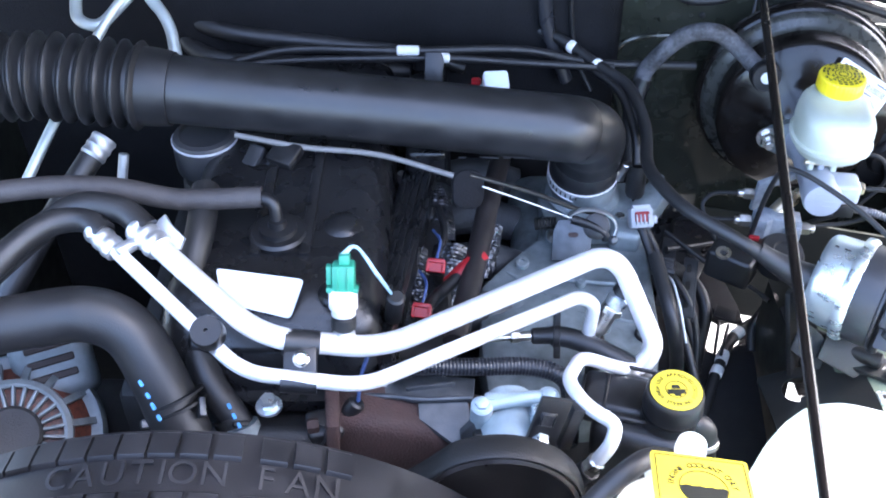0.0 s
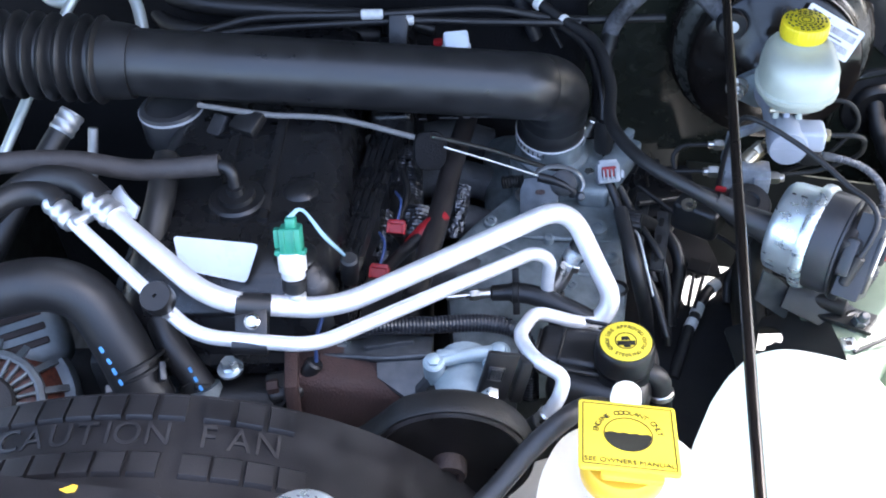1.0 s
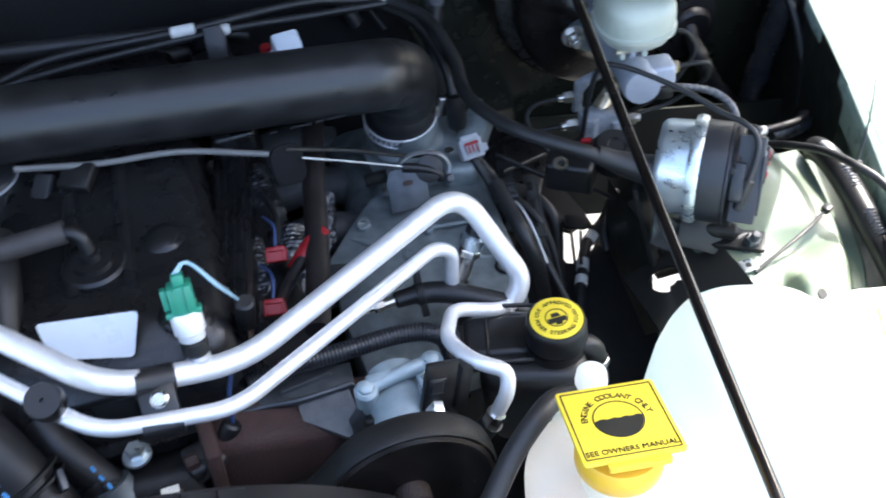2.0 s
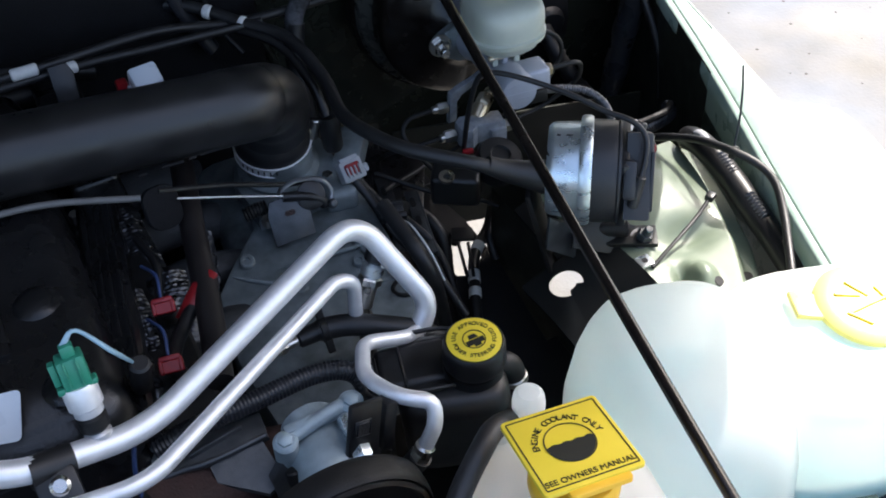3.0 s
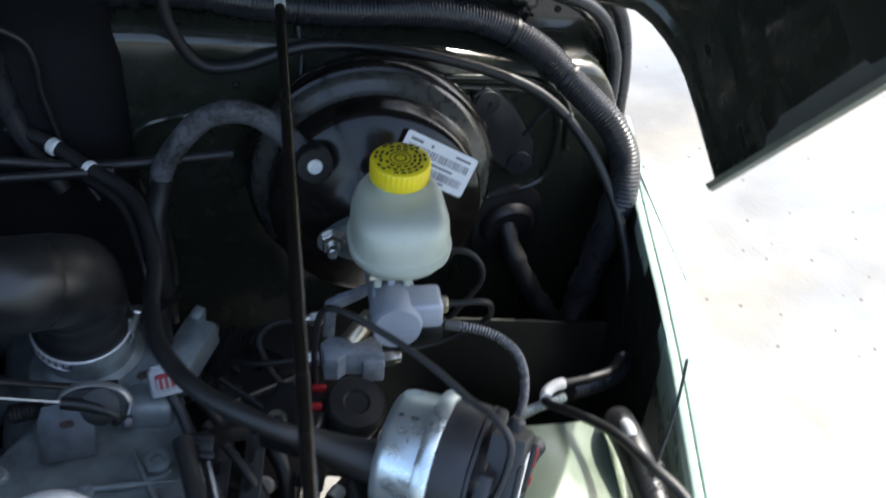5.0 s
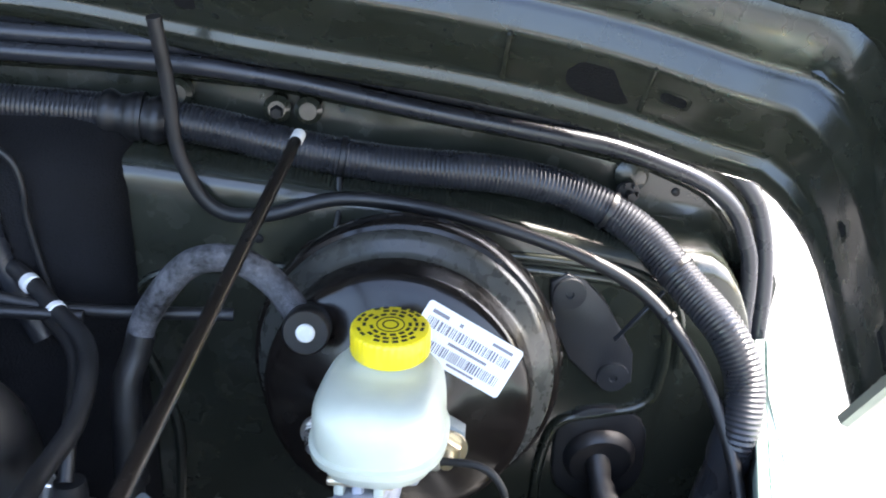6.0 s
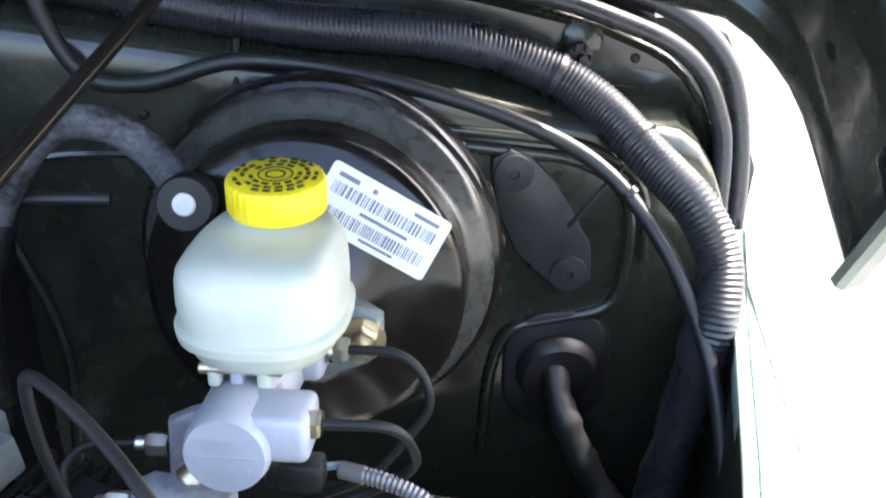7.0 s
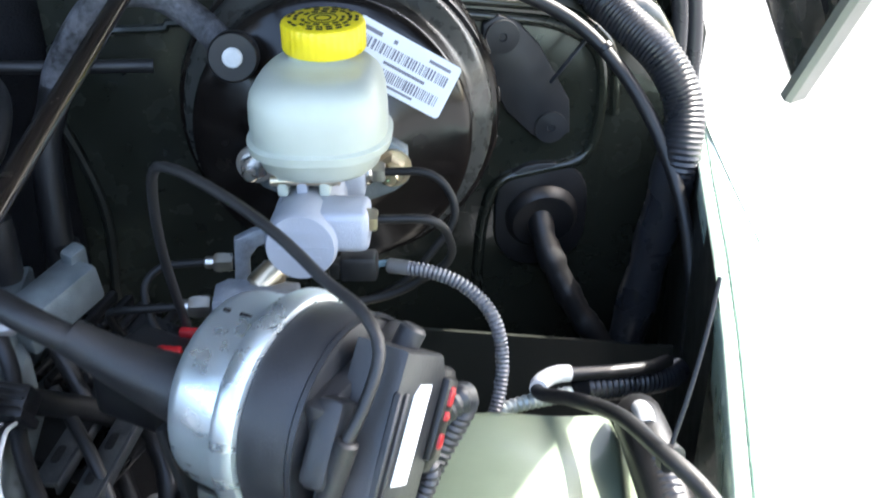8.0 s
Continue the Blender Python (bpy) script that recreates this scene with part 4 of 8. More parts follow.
def throttle_body():
    t = thing("throttle_body", (0.18, 0.95, 0.93), "cast aluminium throttle body on the manifold", "throttle body")
    part("bore", lathe([(0.047, 0), (0.047, 0.02), (0.041, 0.025), (0.040, 0.05)], aim((0.178, 1.006, 0.955), (0.0, -0.12, 1)), 32), ALU_CAST, t)
    part("flange", plate([(-0.055, -0.05), (0.055, -0.05), (0.062, -0.03), (0.06, 0.05), (-0.05, 0.05), (-0.06, 0.02)], 0.022, pose(0.182, 0.985, 0.945), 0.004), ALU_CAST, t)
    part("side_boss", block((0.04, 0.035, 0.03), pose(0.225, 0.94, 0.955, 0, 0, -10), 0.008, 3), ALU_CAST, t)
    part("lever", plate([(-0.026, -0.03), (0.020, -0.03), (0.024, 0.012), (0.010, 0.020), (-0.018, 0.018), (-0.024, 0.004)], 0.003, aim((0.157, 0.915, 0.977), (-0.05, -0.8, 0.6), (1, 0, 0)), 0.0008), PLATE_DULL, t, "dull throttle bracket plate")
    part("rust_spot", plate(rounded(0.012, 0.006, 0.0029), 0.0005, aim((0.157, 0.9125, 0.9795), (-0.05, -0.8, 0.6), (1, 0, 0))), RUST, t, "rusty oval hole")
    part("cam", lathe([(0.014, 0), (0.016, 0.003), (0.016, 0.007), (0.010, 0.009)], aim((0.185, 0.922, 0.985), (0, -0.8, 0.6)), 24), PLASTIC, t)
    part("cable_end", hose([(0.155, 0.923, 0.995), (0.178, 0.918, 0.990), (0.195, 0.914, 0.980), (0.197, 0.912, 0.972)], 0.0055), PLASTIC, t, "black ball-joint cable end")
    part("ball_stud", lathe([(0.005, 0), (0.006, 0.004), (0.004, 0.008), (0, 0.009)], aim((0.204, 0.911, 0.972), (0.3, -0.8, 0.6)), 12), PLATE_DULL, t)
    part("lever_arm", sweep(smooth_line([(0.150, 0.928, 0.984), (0.156, 0.930, 0.999), (0.176, 0.932, 1.003), (0.200, 0.928, 0.998), (0.210, 0.922, 0.984), (0.206, 0.916, 0.972)], 0.004), 0.0042, 10, 0.5), ALU, t, "bent aluminium throttle lever")
    part("return_spring", ribbed([(0.112, 0.935, 0.978), (0.124, 0.934, 0.980), (0.138, 0.933, 0.981)], 0.0085, 0.0034, 0.0016, 14), BLACK_STEEL, t, "coiled return spring")
    for x, y in ((0.135, 0.93), (0.222, 0.965), (0.14, 1.0)):
        part("bolt", hexnut((x, y, 0.957), (x, y, 0.968), 0.0075), STEEL, t)
    part("throttle_wire", hose([(0.045, 0.895, 1.066), (0.10, 0.909, 1.032), (0.158, 0.922, 0.996)], 0.0010, 8), WHITE_MARK, t, "bright thin throttle wire")
    part("kickdown_cable", hose([(0.03, 0.905, 1.075), (0.10, 0.92, 1.04), (0.165, 0.935, 1.0), (0.20, 0.945, 0.985)], 0.003, 8), PLASTIC, t)
    part("wire_bracket", plate(rounded(0.038, 0.044, 0.014), 0.006, aim((0.028, 0.900, 1.058), (0.3, -0.8, 0.5), (1, 0, 0)), 0.002), PAD, t, "black cable stop bracket")
    return t


throttle_body()


def sensor_plug():
    t = thing("sensor_connector", (0.24, 0.93, 0.97), "light grey electrical connector with red seal", "connector")
    m = aim((0.241, 0.932, 0.990), (0.05, -0.75, 0.66), (1, 0.1, 0))
    part("shell", merge(block((0.028, 0.025, 0.02), m @ pose(0, 0, -0.006), 0.003), block((0.022, 0.005, 0.008), m @ pose(0, 0.0135, 0), 0.001), block((0.006, 0.010, 0.018), m @ pose(0.016, -0.003, -0.006), 0.002)), GREY_PLASTIC, t)
    part("seal", block((0.018, 0.013, 0.003), m @ pose(0, 0.001, 0.0045), 0.002), RED, t, "red rubber seal")
    for i in range(4):
        part("pin_wall", block((0.0018, 0.012, 0.004), m @ pose(-0.0072 + 0.0048 * i, -0.002, 0.006), 0.0004, 1), GREY_PLASTIC, t)
    part("lead", hose([(0.243, 0.935, 0.972), (0.252, 0.915, 0.955), (0.262, 0.87, 0.93), (0.285, 0.82, 0.90), (0.30, 0.78, 0.86)], 0.0055), PLASTIC, t)
    return t


sensor_plug()


def manifold():
    t = thing("intake_manifold", (0.15, 0.83, 0.88), "dull grey cast aluminium intake manifold", "manifold")
    ol = [(0.042, 0.79), (0.046, 0.865), (0.080, 0.905), (0.118, 0.945), (0.128, 0.985), (0.240, 0.985), (0.254, 0.95), (0.252, 0.80), (0.240, 0.74), (0.21, 0.70), (0.10, 0.69), (0.05, 0.70)]
    bm = plate(ol, 0.06, pose(0, 0, 0.885), 0.008)
    for v in bm.verts:
        v.co.z += 0.22 * (max(0.76, v.co.y) - 0.88) * (1 if v.co.y < 0.88 else 0.2)
    part("casting", bm, ALU_CAST, t)
    for i, y in enumerate((0.84, 0.93, 1.02, 1.11)):
        part("runner", hose([(0.10, y, 0.905), (0.05, y, 0.922), (0.0, y, 0.915), (-0.04, y, 0.90)], 0.024, 16), IRON, t, "grey iron runner")
    part("rear_pad", plate([(0.17, 1.105), (0.258, 1.105), (0.277, 1.085), (0.264, 1.01), (0.252, 0.95), (0.17, 0.95)], 0.018, pose(0, 0, 0.925, -4), 0.004), ALU_CAST, t)
    part("plenum", block((0.14, 0.20, 0.08), pose(0.16, 1.01, 0.895), 0.03, 3), ALU_CAST, t)
    for x, y in ((0.085, 0.84), (0.225, 0.885), (0.12, 0.775), (0.20, 0.80)):
        part("boss", lathe([(0.012, 0), (0.011, 0.01), (0.006, 0.011), (0.005, 0.008), (0, 0.008)], aim((x, y, 0.936 + 0.22 * (y - 0.88)), (0, -0.2, 1)), 20), ALU_CAST, t)
    face = lambda x, y: V(x, y, 0.945 + 0.22 * (max(0.76, y) - 0.88) * (1 if y < 0.88 else 0.2))
    for x, y, r in ((0.165, 0.868, 0.0065), (0.205, 0.846, 0.0075), (0.236, 0.838, 0.0095), (0.188, 0.802, 0.006), (0.135, 0.842, 0.0085), (0.096, 0.898, 0.009), (0.150, 0.786, 0.007)):
        part("pad", lathe([(r, -0.004), (r * 0.94, 0.004), (r * 0.78, 0.0052), (r * 0.42, 0.0052), (r * 0.36, 0.003), (0, 0.003)], aim(face(x, y), (0, -0.2, 1)), 20), ALU_CAST, t, "raised casting pad")
    for p, q in (((0.075, 0.885), (0.125, 0.850)), ((0.120, 0.875), (0.240, 0.862)), ((0.150, 0.83), (0.245, 0.808)), ((0.10, 0.79), (0.18, 0.775)), ((0.205, 0.90), (0.225, 0.83))):
        a, b = face(*p), face(*q)
        part("casting_rib", sweep([a, a.lerp(b, 0.33), a.lerp(b, 0.67), b], lambda s, n: 0.0030 * (1 - (2 * s / n - 1) ** 6) + 0.0004, 10), ALU_CAST, t)
    mt = []
    for i, (w, h) in enumerate(((0.012, 0.003), (0.016, 0.003), (0.010, 0.003))):
        mt.append(block((w, h, 0.001), pose(0.222, 0.875 - 0.008 * i, 0.9455 - 0.0018 * i, 12), 0))
    part("casting_mark", merge(*mt), ALU_CAST, t, "raised unreadable casting marks")
    part("oval_gasket", sweep(smooth_line([(0.236 + 0.014 * math.cos(a / 3.5), 0.795 + 0.012 * math.sin(a / 3.5), 0.929) for a in range(23)], 0.003), 0.0022, 8), PLASTIC, t)
    return t


manifold()


def fuel_rail():
    t = thing("fuel_rail", (0.04, 0.9, 1.02), "dark sleeved fuel rail with red-clipped injectors", "fuel rail")
    part("rail", hose([(0.012, 0.70, 1.015), (0.034, 0.80, 1.025), (0.052, 0.90, 1.03), (0.075, 1.02, 1.03), (0.09, 1.15, 1.02)], 0.0125, 18), mat("brown_black_sleeve", (0.013, 0.010, 0.010), 0.5, dust=0.02), t)
    for x, y, z in ((-0.007, 0.795, 1.031), (-0.021, 0.720, 1.037)):
        m = pose(x, y, z, 35, 0, -10)
        inj = part("injector_plug", block((0.016, 0.014, 0.016), m, 0.003), PLASTIC, t, "black injector plug")
        part("red_clip", merge(block((0.019, 0.005, 0.007), m @ pose(0, 0.0065, 0.0078), 0.0015, 2), block((0.004, 0.013, 0.007), m @ pose(-0.0085, 0, 0.007), 0.001, 1), block((0.004, 0.013, 0.007), m @ pose(0.0085, 0, 0.007), 0.001, 1), block((0.015, 0.011, 0.004), m @ pose(0, -0.001, 0.0082), 0.001, 1)), RED, inj, "red locking clip")
        part("injector", rod((x, y + 0.005, z - 0.005), (x + 0.006, y + 0.03, z - 0.05), 0.008), PLASTIC, inj)
        part("wire", hose([(x, y + 0.008, z + 0.006), (x + 0.004, y + 0.03, z + 0.014), (x - 0.004, y + 0.06, z + 0.004)], 0.0016, 8), VIOLET_WIRE, inj)
    part("tape", sweep(smooth_line([(0.004, 0.785, 1.018), (0.028, 0.803, 1.032), (0.046, 0.815, 1.033)], 0.003), 0.0075, 10, 0.5), RED, t, "torn red tape on a black lead")
    part("injector_lead", hose([(-0.02, 0.73, 1.03), (-0.005, 0.765, 1.02), (0.02, 0.795, 1.022), (0.042, 0.812, 1.028)], 0.007), PLASTIC, t)
    part("injector_lead", hose([(-0.008, 0.81, 1.03), (0.002, 0.85, 1.035), (-0.005, 0.90, 1.03)], 0.004), PLASTIC, t)
    return t


fuel_rail()


def heat_sleeves():
    """Crumpled, embossed foil wraps among the injectors: centre, half sizes across and along, lean."""
    for x, y, z, a, b, turn, lean in ((-0.008, 0.945, 0.985, 0.021, 0.046, 3, 10), (0.004, 0.838, 0.978, 0.020, 0.040, -8, 22), (-0.031, 0.825, 0.990, 0.015, 0.036, 2, 18),
                                      (0.056, 0.915, 0.950, 0.012, 0.034, -14, 35), (-0.047, 0.755, 0.995, 0.014, 0.024, 5, 30), (-0.085, 0.905, 0.980, 0.011, 0.016, 0, 30)):
        t = thing("heat_sleeve", (x, y, z), "crumpled silver foil heat sleeve round an injector", "heat sleeve", "foil sleeves on the fuel rail")
        n, k = 52, 104
        m = pose(x, y, z, lean, 0, turn)
        verts, faces = [], []
        for i in range(k + 1):
            for j in range(n + 1):
                p, q = -1 + 2 * j / n, -1 + 2 * i / k
                h = 0.010 * (1 - p * p) + 0.003 * noise.noise((p * 1.6 + x * 40, q * 2.2 + y * 30, 1.0)) + 0.0016 * noise.noise((p * 4, q * 6, x * 90))
                h += 0.0006 * math.cos(1250 * b * q) * (0.6 + 0.4 * math.cos(900 * a * p))
                edge = 1 + 0.08 * noise.noise((p * 2, q * 2, y * 50))
                verts.append(m @ V(a * p * edge, b * q * edge, h))
        for i in range(k):
            for j in range(n):
                c = i * (n + 1) + j
                faces.append((c, c + 1, c + n + 2, c + n + 1))
        part("foil", raw(verts, faces), FOIL, t, "", 60)


heat_sleeves()


def loom_trough():
    t = thing("loom_trough", (-0.03, 0.85, 1.04), "ribbed black plastic wiring trough beside the valve cover", "wiring trough")
    d = V(0.048, 0.36, -0.02)
    m = aim((-0.070, 0.665, 1.030), d, (0, 0, 1))
    part("trough", plate([(-0.02, -0.020), (0.012, -0.020), (0.016, -0.016), (0.016, 0.016), (0.012, 0.020), (-0.02, 0.020)], 0.42, m), COVER_PAINT, t)
    for k in (-0.012, -0.004, 0.004, 0.012):
        part("rib", plate([(0.015, k - 0.0018), (0.020, k - 0.0012), (0.020, k + 0.0012), (0.015, k + 0.0018)], 0.40, m), COVER_PAINT, t)
    part("end_plug", rod((-0.050, 0.70, 1.05), (-0.045, 0.69, 1.09), 0.009), RUBBER, t, "rubber wire boot")
    return t


loom_trough()


# ---- pump, pulley, belt ----
def steering_pump():
    t = thing("power_steering_pump", (0.06, 0.59, 0.95), "grey cast power steering pump with black plate pulley", "pump")
    part("body", lathe([(0.027, 0), (0.030, 0.004), (0.030, 0.034), (0.026, 0.040), (0.024, 0.07)], aim((0.064, 0.560, 1.004), (0, 1, 0.05)), 32), PUMP_ALU, t)
    part("end_plate", plate([(-0.045, -0.06), (0.045, -0.06), (0.05, 0.01), (0.036, 0.026), (-0.036, 0.026), (-0.05, 0.005)], 0.008, aim((0.066, 0.60, 0.996), (0, -1, 0), (1, 0, 0)), 0.002), PLATE_DULL, t)
    part("bridge", merge(hose([(0.036, 0.600, 1.034), (0.055, 0.602, 1.038), (0.080, 0.605, 1.041), (0.098, 0.607, 1.040)], 0.0062, 14), block((0.060, 0.010, 0.012), pose(0.068, 0.605, 1.038), 0.003)), PUMP_ALU, t, "cast bridge of the pump")
    for x, y, z, h in ((0.036, 0.598, 1.042, 0.034), (0.098, 0.606, 1.046, 0.034)):
        part("boss", rod((x, y + 0.004, z - h), (x, y - 0.002, z), 0.0105, 20), PUMP_ALU, t)
        part("bolt_head", lathe([(0.0065, 0), (0.0065, 0.003), (0.004, 0.0045), (0, 0.0045)], aim((x, y - 0.002, z), (0, -0.15, 1)), 6), PUMP_ALU, t)
    part("stud", rod((0.034, 0.585, 1.016), (0.034, 0.572, 0.985), 0.0065), BLACK_STEEL, t)
    part("bolt", merge(hexnut((0.088, 0.570, 1.030), (0.087, 0.557, 1.028), 0.0090), rod((0.089, 0.60, 1.034), (0.088, 0.569, 1.030), 0.008)), ZINC, t, "zinc hex bolt")
    part("bracket_arm", merge(plate([(-0.080, 0.643), (-0.045, 0.640), (-0.020, 0.634), (0.030, 0.636), (0.032, 0.664), (-0.02, 0.672), (-0.060, 0.668)], 0.005, pose(0, 0, 0.996), 0.0015), sweep(smooth_line([(-0.078, 0.642, 1.001), (-0.046, 0.639, 1.002), (-0.020, 0.635, 1.003), (0.028, 0.637, 1.003)], 0.006), 0.0028, 10), block((0.050, 0.004, 0.006), pose(-0.012, 0.652, 1.003, 0, 0, 8), 0.0015)), PLATE_DULL, t, "dull plated support arm with a folded edge")
    part("arm_web", loft([[V(x, y, 0.999 - 0.35 * (0.636 - y) - dz) for x, y in ((-0.024, 0.634), (0.024, 0.636), (0.029, 0.599), (0.012, 0.594), (-0.023, 0.619))] for dz in (0.005, 0.0)]), PLATE_DULL, t, "folded gusset of the arm")
    p = part("pulley", lathe([(0.0, 0.010), (0.018, 0.010), (0.022, 0.004), (0.055, 0.002), (0.066, 0.006), (0.068, -0.012), (0.070, -0.014), (0.0735, -0.012), (0.0735, 0.014), (0.070, 0.016), (0.066, 0.012)], aim((0.049, 0.524, 0.998), (0, -1, 0.02)), 56), PULLEY, t, "black stamped-steel pulley")
    part("hub", lathe([(0.016, 0), (0.016, 0.016), (0.014, 0.019), (0.009, 0.019), (0.008, 0.014), (0, 0.014)], aim((0.049, 0.516, 0.998), (0, -1, 0.02)), 28), HUB, p, "rusty pulley hub")
    for a in (50, 130, 270):
        q = V(0.049 + 0.042 * math.cos(radians(a)), 0.5195, 0.998 + 0.042 * math.sin(radians(a)))
        part("lightening_hole", plate(disc_outline(0.0125, 24), 0.0006, aim(q, (0, -1, 0.02))), GRIME, p)
        part("hole_lip", lathe([(0.0112, 0.0), (0.0122, 0.0040), (0.0136, 0.0044), (0.0158, 0.0)], aim(q, (0, -1, 0.02)), 28), PULLEY, p)
    br = part("reservoir_bracket", block((0.030, 0.006, 0.052), pose(0.095, 0.572, 1.047, -12, 18, 6), 0.002), PLASTIC, t, "black stamped bracket with a square window")
    part("side_wing", block((0.012, 0.016, 0.046), pose(0.116, 0.578, 1.034, -12, 18, 6), 0.002), PLASTIC, br)
    part("window", block((0.012, 0.003, 0.013), pose(0.0935, 0.5685, 1.053, -12, 18, 6), 0.001, 1), GRIME, br, "square window in the bracket")
    part("window_lip", merge(*[block((w, 0.002, h), pose(0.0935, 0.5685, 1.053, -12, 18, 6) @ pose(dx, 0, dz), 0.0005, 1) for dx, dz, w, h in ((0, 0.007, 0.015, 0.0015), (0, -0.007, 0.015, 0.0015), (-0.007, 0, 0.0015, 0.015), (0.007, 0, 0.0015, 0.015))]), PLASTIC, br)
    return t


steering_pump()


def drive_belt():
    t = thing("drive_belt", (0.0, 0.52, 0.95), "black ribbed serpentine drive belt round the pulley", "belt")
    c, r = V(0.049, 0.524, 0.998), 0.0755
    line = [V(-0.20, 0.526, 0.905), V(-0.10, 0.526, 0.968), V(-0.03, 0.526, 1.022)]
    for a in range(125, -50, -12):
        line.append(c + V(r * math.cos(radians(a)), 0, r * math.sin(radians(a))))
    line += [V(0.06, 0.526, 0.85), V(0.02, 0.526, 0.75)]
    part("belt", sweep(smooth_line(line, 0.006), 0.0125, 12, 0.2, (0, 0, 1)), BELT, t)
    return t


drive_belt()


def exhaust_shield():
    t = thing("exhaust_manifold", (-0.04, 0.63, 0.9), "rust-brown iron exhaust elbow behind the pulley", "manifold")
    rings = []
    for x, z, w, h in ((-0.118, 0.955, 0.030, 0.058), (-0.108, 0.957, 0.036, 0.064), (-0.070, 0.958, 0.038, 0.060), (-0.030, 0.955, 0.038, 0.052), (0.010, 0.948, 0.036, 0.044), (0.050, 0.938, 0.034, 0.036)):
        rings.append([V(x + (p.y - 0.0) * 0.1, 0.640 + p.x, z + p.y) for p in oval(0, 0, 0, w, h * 0.75, 5.0, 28)])
    part("elbow", loft(rings), RUST, t, "", 50)
    part("flange", block((0.014, 0.085, 0.115), pose(-0.112, 0.635, 0.955, 0, 4, 6), 0.004, 2), RUST, t)
    for z in (0.91, 1.0):
        part("flange_bolt", hexnut((-0.119, 0.606, z), (-0.130, 0.604, z), 0.0075), RUST, t)
    return t


exhaust_shield()


def fan_shroud():
    t = thing("fan_shroud", (-0.21, 0.42, 0.8), "dusty black moulded plastic fan shroud with raised panels", "fan shroud")
    c = (-0.215, 0.0, 0.835)

    def ring(prof, a0, a1, n):
        verts, faces = [], []
        for i in range(n + 1):
            a = radians(a0 + (a1 - a0) * i / n)
            for r, y in prof:
                verts.append((c[0] + r * 1.12 * math.cos(a), y, c[2] + r * math.sin(a)))
        k = len(prof)
        for i in range(n):
            for j in range(k):
                faces.append((i * k + j, i * k + (j + 1) % k, (i + 1) * k + (j + 1) % k, (i + 1) * k + j))
        faces += [tuple(range(k)), tuple(range(n * k, n * k + k))]
        return raw(verts, faces)
    part("band", ring([(0.282, 0.505), (0.288, 0.501), (0.297, 0.40), (0.312, 0.372), (0.316, 0.34), (0.302, 0.34), (0.288, 0.38), (0.277, 0.500)], -5, 185, 90), SHROUD, t)
    # raised panels in two rows, with grooves between them
    upper = [64.2, 68.8, 73.4, 79.7, 84.2, 88.6, 92.8, 97.0, 101.2, 105.4, 109.6, 113.8]
    lower = [62.0, 66.4, 70.8, 75.0, 81.7, 86.2, 90.5, 94.8, 99.1, 103.4, 107.7]
    f = lambda y: 0.2885 + (0.501 - y) * 0.089
    for y0, y1, rows in ((0.4985, 0.4715, upper), (0.4395, 0.4145, lower)):
        for a in rows:
            part("raised_panel", ring([(f(y0), y0), (f(y0) + 0.0032, y0 - 0.003), (f(y1) + 0.0032, y1 + 0.0025), (f(y1), y1), (f(y1) - 0.002, y1), (f(y0) - 0.002, y0)], a, a + 3.75, 5), SHROUD, t)
    # embossed letters
    for ch, ang in zip("CAUTIONFAN", (104.2, 100.4, 96.4, 92.6, 89.7, 87.0, 82.8, 76.0, 71.6, 67.6)):
        a = radians(ang)
        r = f(0.4555) + 0.0006
        q = V(c[0] + r * 1.12 * math.cos(a), 0.4555, c[2] + r * math.sin(a))
        nrm = V(math.cos(a) / 1.12, -0.09, math.sin(a)).normalized()
        tx = V(math.sin(a) * 1.12, 0, -math.cos(a)).normalized()
        ty = nrm.cross(tx)
        m = Matrix.Translation(q) @ Matrix((tx, ty, nrm)).transposed().to_4x4()
        bm = letters(ch, 0.029, m, 0.0009)
        part("raised_letter", bm, SHROUD, t, "raised moulded letter of CAUTION FAN")
    return t


fan_shroud()


